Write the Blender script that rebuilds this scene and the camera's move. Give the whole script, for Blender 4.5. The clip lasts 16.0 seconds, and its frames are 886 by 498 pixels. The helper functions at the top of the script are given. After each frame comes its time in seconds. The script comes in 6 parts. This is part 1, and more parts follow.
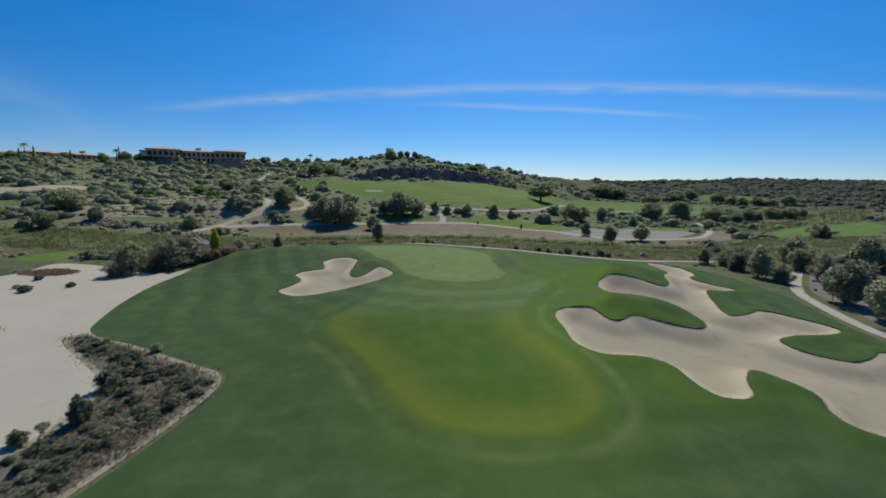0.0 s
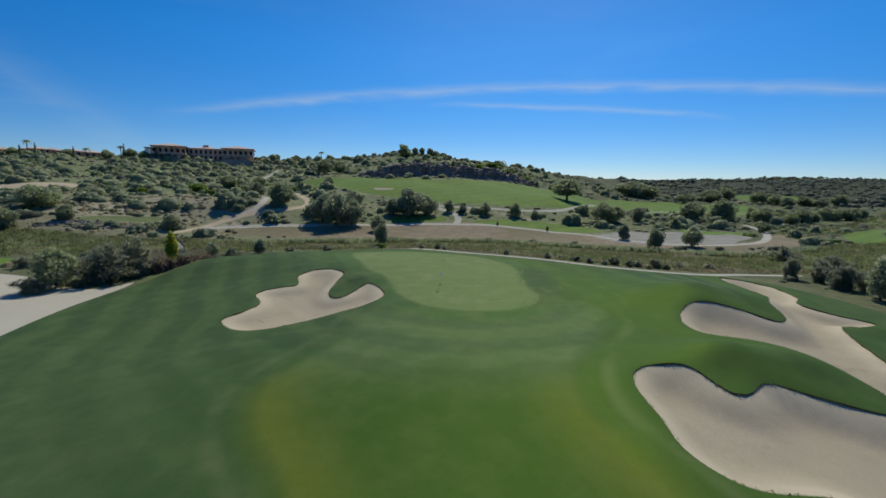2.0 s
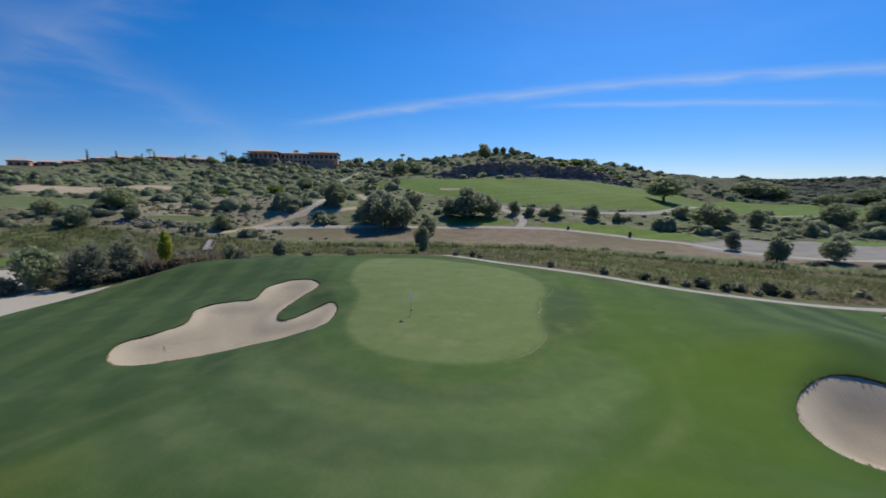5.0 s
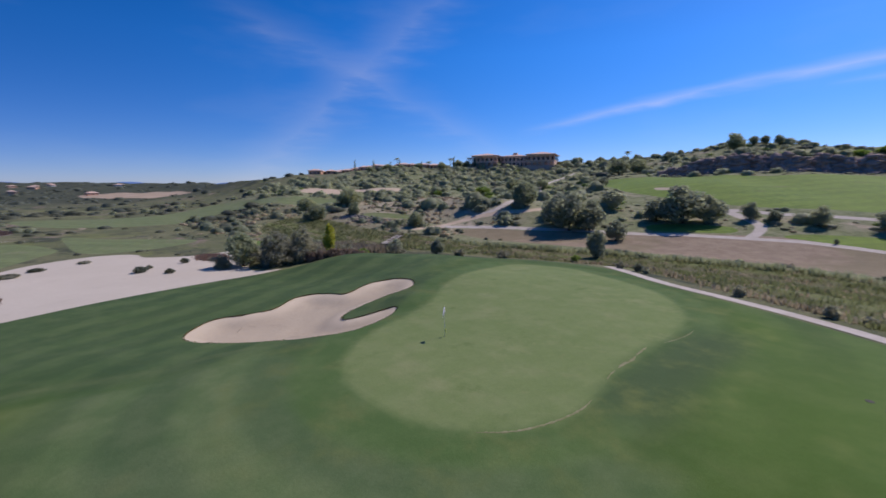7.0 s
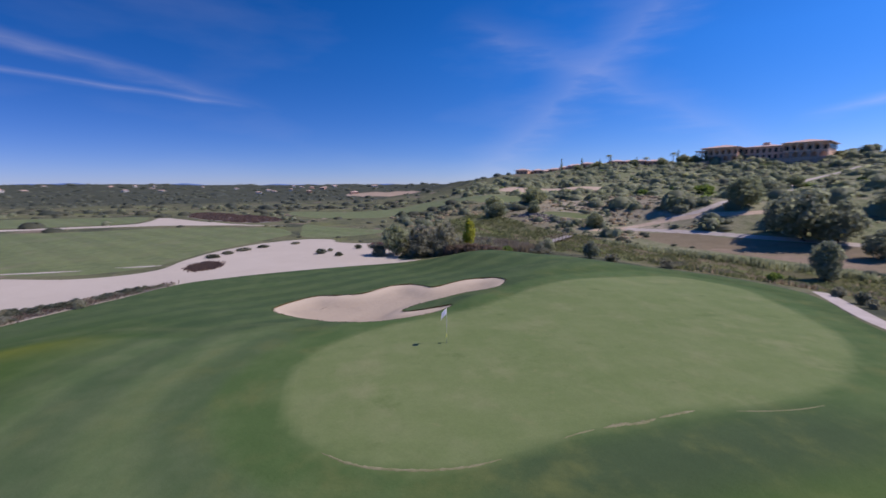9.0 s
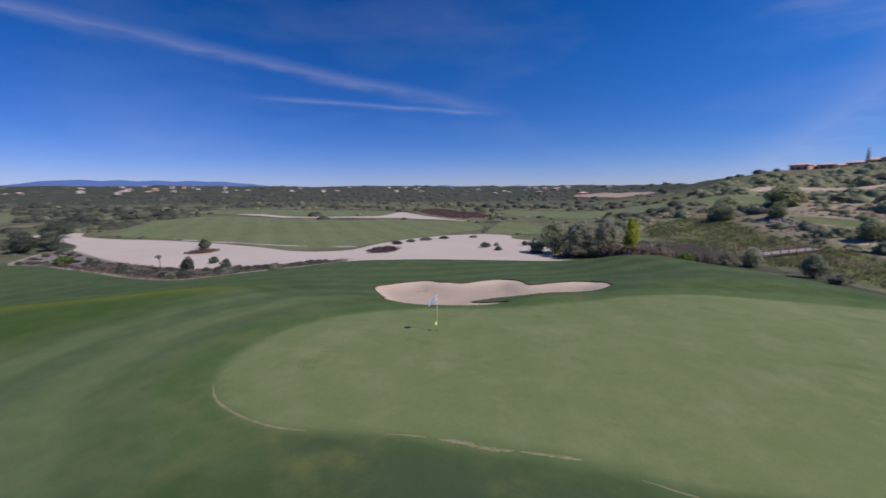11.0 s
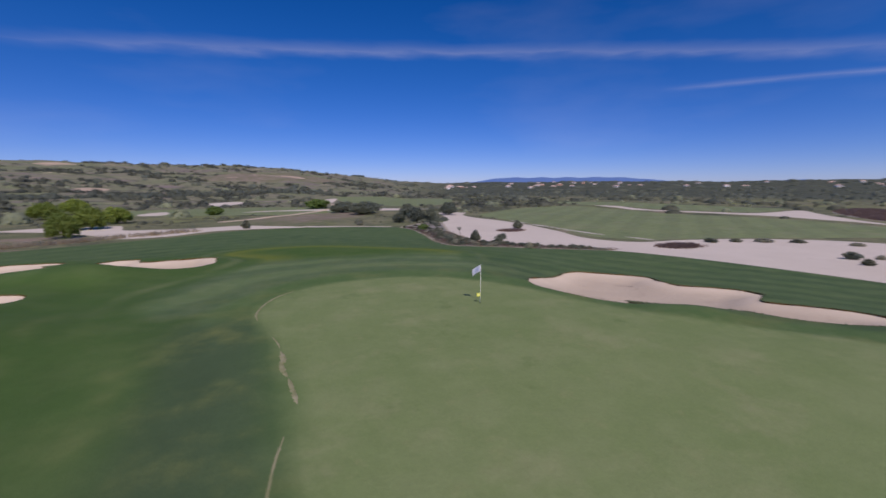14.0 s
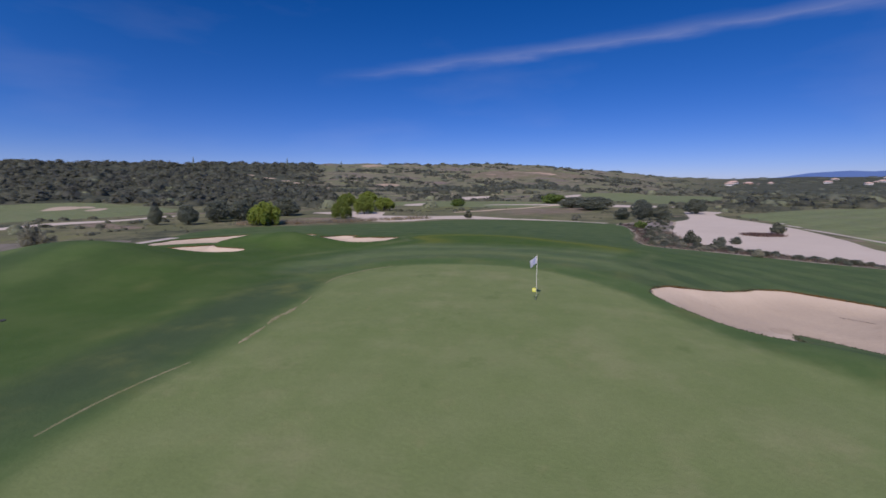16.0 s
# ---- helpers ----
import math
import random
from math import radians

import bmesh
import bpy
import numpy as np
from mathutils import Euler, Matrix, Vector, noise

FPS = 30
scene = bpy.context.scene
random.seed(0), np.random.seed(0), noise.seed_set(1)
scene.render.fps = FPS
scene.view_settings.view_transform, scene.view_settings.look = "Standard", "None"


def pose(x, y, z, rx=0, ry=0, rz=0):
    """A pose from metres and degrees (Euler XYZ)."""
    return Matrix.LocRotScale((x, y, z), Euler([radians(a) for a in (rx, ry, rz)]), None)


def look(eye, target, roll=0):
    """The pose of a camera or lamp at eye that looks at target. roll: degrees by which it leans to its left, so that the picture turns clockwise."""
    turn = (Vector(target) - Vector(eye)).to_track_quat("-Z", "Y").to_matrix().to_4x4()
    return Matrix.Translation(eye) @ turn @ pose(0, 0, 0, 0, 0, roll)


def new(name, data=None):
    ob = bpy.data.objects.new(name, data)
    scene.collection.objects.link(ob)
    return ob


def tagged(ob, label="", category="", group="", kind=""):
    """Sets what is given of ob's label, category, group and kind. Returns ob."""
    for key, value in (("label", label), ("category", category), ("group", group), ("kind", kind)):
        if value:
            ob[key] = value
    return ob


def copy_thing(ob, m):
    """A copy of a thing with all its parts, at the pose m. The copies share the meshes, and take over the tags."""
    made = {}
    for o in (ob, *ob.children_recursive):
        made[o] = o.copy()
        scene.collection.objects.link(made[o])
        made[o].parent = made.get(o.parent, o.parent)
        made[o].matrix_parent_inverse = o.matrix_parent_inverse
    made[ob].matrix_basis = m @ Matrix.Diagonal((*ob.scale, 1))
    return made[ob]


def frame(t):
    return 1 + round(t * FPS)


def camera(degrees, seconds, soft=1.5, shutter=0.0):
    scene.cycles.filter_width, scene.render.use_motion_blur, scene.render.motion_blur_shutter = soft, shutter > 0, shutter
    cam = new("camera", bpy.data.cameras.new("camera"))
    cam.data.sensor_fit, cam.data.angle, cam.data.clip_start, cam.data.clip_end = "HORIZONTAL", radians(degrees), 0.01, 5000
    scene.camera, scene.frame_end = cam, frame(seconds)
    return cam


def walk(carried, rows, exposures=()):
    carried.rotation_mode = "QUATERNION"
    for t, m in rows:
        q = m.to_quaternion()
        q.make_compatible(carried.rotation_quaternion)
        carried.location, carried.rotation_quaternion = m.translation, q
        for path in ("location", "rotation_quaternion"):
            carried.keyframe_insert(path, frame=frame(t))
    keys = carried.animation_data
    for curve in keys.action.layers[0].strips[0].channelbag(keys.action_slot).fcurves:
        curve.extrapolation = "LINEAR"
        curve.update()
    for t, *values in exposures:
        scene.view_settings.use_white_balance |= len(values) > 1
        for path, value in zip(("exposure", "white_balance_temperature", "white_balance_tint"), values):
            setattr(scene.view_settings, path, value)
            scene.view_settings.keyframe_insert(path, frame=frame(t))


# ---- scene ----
cam = camera(92.0, 16.0, soft=1.6, shutter=0.5)
PATH = [
    (0, (-0.08, -0.90, 13.79), (-0.56, 18.86, 10.76), 1.04),
    (0.5, (-0.04, 4.15, 13.57), (-0.69, 23.92, 10.59), 1.09),
    (1, (0.03, 9.28, 13.23), (-0.97, 29.03, 10.24), 1.11),
    (1.5, (0.01, 13.67, 12.84), (-1.17, 33.40, 9.83), 1.10),
    (2, (0.29, 17.76, 12.43), (-1.00, 37.49, 9.40), 1.04),
    (2.5, (0.93, 21.05, 12.00), (-0.49, 40.77, 8.95), 0.98),
    (3, (1.99, 23.98, 11.51), (0.68, 43.71, 8.51), 0.91),
    (3.5, (3.43, 26.68, 11.18), (1.83, 46.39, 8.22), 0.85),
    (4, (5.17, 29.27, 11.03), (2.71, 48.90, 8.09), 0.76),
    (4.5, (7.13, 31.91, 10.97), (3.32, 51.32, 8.03), 0.66),
    (5, (9.24, 34.75, 10.92), (3.64, 53.72, 8.00), 0.53),
    (5.5, (11.40, 37.94, 10.79), (3.69, 56.17, 7.91), 0.36),
    (6, (13.53, 41.50, 10.57), (3.50, 58.57, 7.72), 0.19),
    (6.5, (15.43, 45.03, 10.34), (3.05, 60.48, 7.46), 0.09),
    (7, (16.98, 48.53, 10.01), (2.52, 62.06, 7.17), -0.02),
    (7.5, (18.14, 51.55, 9.77), (2.05, 63.10, 6.97), -0.10),
    (8, (19.06, 54.90, 9.51), (1.59, 64.22, 6.69), -0.12),
    (8.5, (19.74, 58.15, 9.28), (1.29, 65.33, 6.46), -0.13),
    (9, (20.23, 61.48, 9.06), (1.03, 66.35, 6.26), -0.14),
    (9.5, (20.49, 64.91, 8.83), (0.82, 67.25, 6.06), -0.15),
    (10, (20.48, 68.35, 8.59), (0.67, 68.02, 5.84), -0.14),
    (10.5, (20.12, 71.69, 8.33), (0.54, 68.64, 5.60), -0.10),
    (11, (19.37, 74.83, 8.04), (0.40, 69.13, 5.32), -0.04),
    (11.5, (18.18, 77.75, 7.77), (0.19, 69.46, 5.02), 0.03),
    (12, (16.61, 80.53, 7.57), (0.09, 69.62, 4.77), 0.07),
    (12.5, (14.75, 82.86, 7.25), (-0.08, 69.73, 4.42), 0.10),
    (13, (12.53, 84.95, 7.00), (-0.27, 69.86, 4.11), 0.13),
    (13.5, (10.27, 86.50, 6.70), (-0.34, 69.80, 3.79), 0.06),
    (14, (7.71, 87.81, 6.39), (-0.19, 69.67, 3.47), -0.00),
    (14.5, (5.23, 88.51, 6.17), (0.21, 69.37, 3.27), 0.00),
    (15, (2.51, 88.74, 5.94), (0.64, 69.05, 2.97), -0.08),
    (15.5, (-0.04, 88.50, 5.71), (1.35, 68.77, 2.72), -0.14),
    (16, (-2.43, 87.91, 5.51), (1.05, 68.45, 2.47), -0.12),
]
EXPOSURES = [(0.0, -0.10, 6950, -5), (3.0, -0.12, 6950, -5), (5.5, 0.02, 6750, 7), (8.5, 0.22, 6600, 24), (11.0, 0.15, 6730, 22), (12.0, 0.15, 6720, 24), (16.0, 0.11, 6720, 24)]
walk(cam, [(t, look(eye, target, roll)) for t, eye, target, roll in PATH], EXPOSURES)

SKY_STRENGTH, SKY_SATURATION, SKY_HUE, SUN_STRENGTH, CLOUD, MOUNTAIN_GLOW = 0.128, 1.3, 0.506, 3.4, 5.2, 0.40

# ---- world, sun and exposure ----
SUN_EL, SUN_YAW = 47.5, 351.0
world = bpy.data.worlds.new("sky")
scene.world = world
world.use_nodes = True
wn, wl = world.node_tree.nodes, world.node_tree.links
wn.clear()
w_out = wn.new("ShaderNodeOutputWorld")
w_bg = wn.new("ShaderNodeBackground")
w_bg.inputs["Strength"].default_value = SKY_STRENGTH
w_sky = wn.new("ShaderNodeTexSky")
w_sky.sky_type = "NISHITA"
w_sky.sun_disc = False
w_sky.sun_elevation = radians(SUN_EL)
w_sky.sun_rotation = radians(-SUN_YAW)
w_sky.altitude = 1500
w_sky.air_density, w_sky.dust_density, w_sky.ozone_density = 0.75, 0.6, 6.0
w_geo = wn.new("ShaderNodeTexCoord")


def w_math(op, a, b=None, c=None, clamp=False):
    n = wn.new("ShaderNodeMath")
    n.operation, n.use_clamp = op, clamp
    for i, v in enumerate((a, b, c)):
        if v is None:
            continue
        if isinstance(v, (int, float)):
            n.inputs[i].default_value = v
        else:
            wl.new(v, n.inputs[i])
    return n.outputs[0]


def w_dot(v):
    n = wn.new("ShaderNodeVectorMath")
    n.operation = "DOT_PRODUCT"
    wl.new(w_geo.outputs["Generated"], n.inputs[0])
    n.inputs[1].default_value = v
    return n.outputs["Value"]


def w_noise(scale, stretch, detail=4.0):
    m = wn.new("ShaderNodeMapping")
    m.inputs["Scale"].default_value = stretch
    wl.new(w_geo.outputs["Generated"], m.inputs["Vector"])
    n = wn.new("ShaderNodeTexNoise")
    n.inputs["Scale"].default_value, n.inputs["Detail"].default_value = scale, detail
    wl.new(m.outputs[0], n.inputs["Vector"])
    return n.outputs["Fac"]


def yaw_dir(a):
    return (-math.sin(radians(a)), math.cos(radians(a)), 0.0)


# thin clouds and old vapour trails: great circles of the sky, each over a span of directions
fray = w_noise(9.0, (1, 1, 5.0), 6.0)


def trail(normal, middle, reach, width, amount, lift=0.0):
    """A trail along a circle of the sky square to normal, round the direction middle, reach degrees to both sides; lift bends it."""
    off = w_math("ABSOLUTE", w_math("ADD", w_math("SUBTRACT", w_dot(normal), lift), w_math("MULTIPLY", w_math("SUBTRACT", fray, 0.5), width * 1.2)))
    body = w_math("POWER", w_math("SUBTRACT", 1.0, w_math("DIVIDE", off, width), clamp=True), 1.6)
    along = w_math("SUBTRACT", w_dot(yaw_dir(middle)), math.cos(radians(reach)))
    ends = w_math("MULTIPLY", along, 1.0 / (1.0 - math.cos(radians(reach))) * 2.2, clamp=True)
    broken = w_math("ADD", w_math("MULTIPLY", fray, 1.2), 0.15, clamp=True)
    return w_math("MULTIPLY", w_math("MULTIPLY", body, ends), w_math("MULTIPLY", broken, amount))


trails = [
    trail((0.082, 0.214, 0.973), 151, 56, 0.022, 0.15, 0.055),
    trail((0.148, 0.116, 0.982), 115, 19, 0.009, 0.15),
    trail((0.094, 0.256, 0.962), 131, 13, 0.004, 0.12),
    trail((-0.04, -0.302, 0.953), 354, 44, 0.017, 0.33, -0.100),
    trail((0.004, -0.299, 0.954), 349, 20, 0.010, 0.28, -0.130),
    trail((-0.221, -0.669, 0.709), 55, 28, 0.085, 0.14),
    trail((0.411, 0.247, 0.877), 61, 25, 0.060, 0.10),
]
cloud = trails[0]
for tr in trails[1:]:
    cloud = w_math("ADD", cloud, tr)
veil = w_math("MULTIPLY", w_math("SUBTRACT", w_noise(2.2, (1, 1, 3.5), 8.0), 0.54, clamp=True), 0.22)
cloud = w_math("ADD", cloud, veil, clamp=True)
w_hue = wn.new("ShaderNodeMix")
w_hue.data_type = "RGBA"
w_hue.inputs["B"].default_value = (CLOUD, CLOUD * 1.0, CLOUD * 1.06, 1)
wl.new(cloud, w_hue.inputs["Factor"])
w_sat = wn.new("ShaderNodeHueSaturation")
w_sat.inputs["Saturation"].default_value = SKY_SATURATION
w_sat.inputs["Hue"].default_value = SKY_HUE
wl.new(w_sky.outputs[0], w_sat.inputs["Color"])
w_away = wn.new("ShaderNodeMix")
w_away.data_type = "RGBA"
w_away.inputs["A"].default_value, w_away.inputs["B"].default_value = (1.30, 1.28, 1.26, 1), (0.84, 0.645, 0.71, 1)
w_back = w_math("MULTIPLY_ADD", w_dot(yaw_dir(SUN_YAW + 180.0)), 0.62, 0.62, clamp=True)
wl.new(w_back, w_away.inputs["Factor"])
w_low = wn.new("ShaderNodeMix")
w_low.data_type = "RGBA"
w_rim = wn.new("ShaderNodeMix")
w_rim.data_type = "RGBA"
w_rim.inputs["A"].default_value, w_rim.inputs["B"].default_value = (0.80, 0.71, 0.75, 1), (0.52, 0.50, 0.64, 1)
wl.new(w_back, w_rim.inputs["Factor"])
w_high = wn.new("ShaderNodeMix")
w_high.data_type = "RGBA"
w_high.inputs["B"].default_value = (1.25, 1.2, 1.15, 1)
wl.new(w_away.outputs["Result"], w_high.inputs["A"])
wl.new(w_math("MULTIPLY", w_math("SUBTRACT", w_dot((0, 0, 1)), 0.5, clamp=True), 3.0, clamp=True), w_high.inputs["Factor"])
wl.new(w_high.outputs["Result"], w_low.inputs["A"])
wl.new(w_rim.outputs["Result"], w_low.inputs["B"])
wl.new(w_math("SUBTRACT", 1.0, w_math("MULTIPLY", w_dot((0, 0, 1)), 3.6), clamp=True), w_low.inputs["Factor"])
w_tone = wn.new("ShaderNodeMix")
w_tone.data_type, w_tone.blend_type = "RGBA", "MULTIPLY"
w_tone.inputs["Factor"].default_value = 1.0
wl.new(w_sat.outputs[0], w_tone.inputs["A"])
wl.new(w_low.outputs["Result"], w_tone.inputs["B"])
wl.new(w_tone.outputs["Result"], w_hue.inputs["A"])
wl.new(w_hue.outputs["Result"], w_bg.inputs["Color"])
wl.new(w_bg.outputs[0], w_out.inputs["Surface"])

sun = new("sun", bpy.data.lights.new("sun", "SUN"))
sun.data.energy, sun.data.angle, sun.data.color = SUN_STRENGTH, radians(0.53), (1.0, 0.94, 0.86)
sd = Vector((*[c * math.cos(radians(SUN_EL)) for c in yaw_dir(SUN_YAW)[:2]], math.sin(radians(SUN_EL))))
sun.matrix_world = look(sd * 100, (0, 0, 0))


# ---- materials ----
class Mat:
    """A small builder of node materials."""

    def __init__(self, name, rough=0.9):
        self.m = bpy.data.materials.new(name)
        self.m.use_nodes = True
        self.t = self.m.node_tree
        self.n, self.l = self.t.nodes, self.t.links
        self.b = self.n["Principled BSDF"]
        self.b.inputs["Roughness"].default_value = rough
        self.b.inputs["Specular IOR Level"].default_value = 0.1
        self.pos = self.n.new("ShaderNodeNewGeometry").outputs["Position"]
        self.geo = self.n.new("ShaderNodeNewGeometry")

    def noise(self, scale, detail=4.0, rough=0.55, stretch=(1, 1, 1), turn=0.0):
        m = self.n.new("ShaderNodeMapping")
        m.inputs["Scale"].default_value = stretch
        m.inputs["Rotation"].default_value = (0, 0, turn)
        self.l.new(self.pos, m.inputs["Vector"])
        n = self.n.new("ShaderNodeTexNoise")
        n.inputs["Scale"].default_value, n.inputs["Detail"].default_value = scale, detail
        n.inputs["Roughness"].default_value = rough
        self.l.new(m.outputs[0], n.inputs["Vector"])
        return n.outputs["Fac"]

    def ramp(self, fac, lo, hi):
        n = self.n.new("ShaderNodeMapRange")
        n.interpolation_type = "SMOOTHSTEP"
        self.l.new(fac, n.inputs["Value"])
        n.inputs["From Min"].default_value, n.inputs["From Max"].default_value = lo, hi
        return n.outputs["Result"]

    def mix(self, fac, a, b, blend="MIX"):
        n = self.n.new("ShaderNodeMix")
        n.data_type, n.blend_type = "RGBA", blend
        for key, v in (("Factor", fac), ("A", a), ("B", b)):
            if isinstance(v, float):
                n.inputs[key].default_value = v
            elif isinstance(v, tuple):
                n.inputs[key].default_value = (*v, 1)
            else:
                self.l.new(v, n.inputs[key])
        return n.outputs["Result"]

    def colour(self, c):
        if isinstance(c, tuple):
            self.b.inputs["Base Color"].default_value = (*c, 1)
        else:
            self.l.new(c, self.b.inputs["Base Color"])

    def bump(self, fac, strength, distance):
        n = self.n.new("ShaderNodeBump")
        n.inputs["Strength"].default_value, n.inputs["Distance"].default_value = strength, distance
        self.l.new(fac, n.inputs["Height"])
        self.l.new(n.outputs[0], self.b.inputs["Normal"])

    def island(self):
        return self.geo.outputs["Random Per Island"]

    def attr(self, name):
        n = self.n.new("ShaderNodeAttribute")
        n.attribute_name = name
        return n.outputs["Fac"]


def grass(name, dark, light, dry, dry_amount, stripes=0.0, turn=0.0, period=3.2, grain=0.6):
    m = Mat(name, 0.85)
    big = m.ramp(m.noise(0.07, 4.0, 0.6), 0.32, 0.68)
    mid = m.noise(0.6, 5.0, 0.62)
    fine = m.noise(9.0, 5.0, 0.7)
    c = m.mix(big, dark, light)
    c = m.mix(m.ramp(mid, 0.35, 0.75), c, tuple(v * 1.25 for v in light))
    c = m.mix(m.ramp(m.noise(0.16, 6.0, 0.62, (1, 1.7, 1)), 0.62 - dry_amount, 0.85 - dry_amount), c, dry)
    if stripes:
        w = m.n.new("ShaderNodeTexWave")
        w.inputs["Scale"].default_value = 0.314 / period
        w.inputs["Distortion"].default_value = 2.5
        w.inputs["Detail"].default_value = 1.5
        w.inputs["Detail Scale"].default_value = 0.25
        mp = m.n.new("ShaderNodeMapping")
        mp.inputs["Rotation"].default_value = (0, 0, turn)
        m.l.new(m.pos, mp.inputs["Vector"])
        m.l.new(mp.outputs[0], w.inputs["Vector"])
        s = m.mix(m.ramp(w.outputs["Fac"], 0.35, 0.65), (1 - stripes,) * 3, (1 + stripes,) * 3)
        c = m.mix(1.0, c, s, "MULTIPLY")
    g = m.mix(fine, (1 - grain,) * 3, (1 + grain,) * 3)
    c = m.mix(0.7, c, g, "MULTIPLY")
    m.colour(c)
    m.bump(fine, 0.5, 0.03)
    m.b.inputs["Sheen Weight"].default_value = 0.05
    return m.m


def sandy(name, a, b, stain, ripple=0.35):
    m = Mat(name, 0.95)
    big = m.ramp(m.noise(0.12, 5.0, 0.6), 0.3, 0.7)
    c = m.mix(big, a, b)
    c = m.mix(m.ramp(m.noise(0.45, 6.0, 0.65), 0.55, 0.8), c, stain)
    fine = m.noise(5.0, 6.0, 0.7)
    c = m.mix(m.ramp(fine, 0.3, 0.75), c, tuple(v * 0.86 for v in a))
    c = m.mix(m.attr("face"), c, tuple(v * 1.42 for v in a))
    m.colour(c)
    w = m.n.new("ShaderNodeTexWave")
    w.inputs["Scale"].default_value, w.inputs["Distortion"].default_value = 1.6, 9.0
    w.inputs["Detail"].default_value = 3.0
    m.l.new(m.pos, w.inputs["Vector"])
    h = m.mix(0.5, w.outputs["Color"], fine)
    m.bump(h, ripple, 0.05)
    return m.m


def scrubby(name, soil, straw, green, amount=0.5, scale=0.25):
    """Bare soil, dead grass and low green growth in patches."""
    m = Mat(name, 0.95)
    a = m.ramp(m.noise(scale, 6.0, 0.65), 0.38, 0.62)
    c = m.mix(a, soil, straw)
    c = m.mix(m.ramp(m.noise(scale * 1.7, 7.0, 0.68, (1, 1.4, 1), 0.6), 0.66 - amount * 0.3, 0.78 - amount * 0.3), c, green)
    fine = m.noise(3.5, 6.0, 0.75)
    c = m.mix(0.8, c, m.mix(fine, (0.5, 0.5, 0.5), (1.5, 1.45, 1.4)), "MULTIPLY")
    far = m.ramp(m.noise(0.018, 6.0, 0.65), 0.42, 0.6)
    c = m.mix(m.ramp(far, 0.2, 0.9), c, m.mix(0.55, c, green))
    m.colour(c)
    m.bump(fine, 0.8, 0.15)
    return m.m


def leafy(name, a, b, c3=None, rough=0.65):
    m = Mat(name, rough)
    i = m.island()
    c = m.mix(i, a, b)
    c = m.mix(m.ramp(m.noise(0.35, 3.0), 0.4, 0.65), c, c3 or tuple(0.5 * (u + v) for u, v in zip(a, b)))
    o = m.n.new("ShaderNodeObjectInfo")
    v = m.mix(o.outputs["Random"], (0.82, 0.84, 0.85), (1.24, 1.21, 1.15))
    c = m.mix(1.0, c, v, "MULTIPLY")
    c = m.mix(0.5, c, m.mix(m.noise(2.6, 5.0, 0.7), (0.6, 0.62, 0.63), (1.5, 1.45, 1.4)), "MULTIPLY")
    m.colour(c)
    t = m.n.new("ShaderNodeBsdfTranslucent")
    s = m.n.new("ShaderNodeMixShader")
    s.inputs[0].default_value = 0.55
    m.b.inputs["Specular IOR Level"].default_value = 0.3
    m.l.new(m.mix(1.0, c, (1.42, 1.38, 1.2), "MULTIPLY"), t.inputs["Color"])
    m.l.new(m.b.outputs[0], s.inputs[1])
    m.l.new(t.outputs[0], s.inputs[2])
    m.l.new(s.outputs[0], m.n["Material Output"].inputs["Surface"])
    return m.m


def plain(name, a, b, rough=0.8, scale=1.5, bump=0.2, metal=0.0):
    m = Mat(name, rough)
    f = m.noise(scale, 6.0, 0.65)
    m.colour(m.mix(m.ramp(f, 0.3, 0.7), a, b))
    m.b.inputs["Metallic"].default_value = metal
    m.bump(m.noise(scale * 7, 4.0), bump, 0.02)
    return m.m


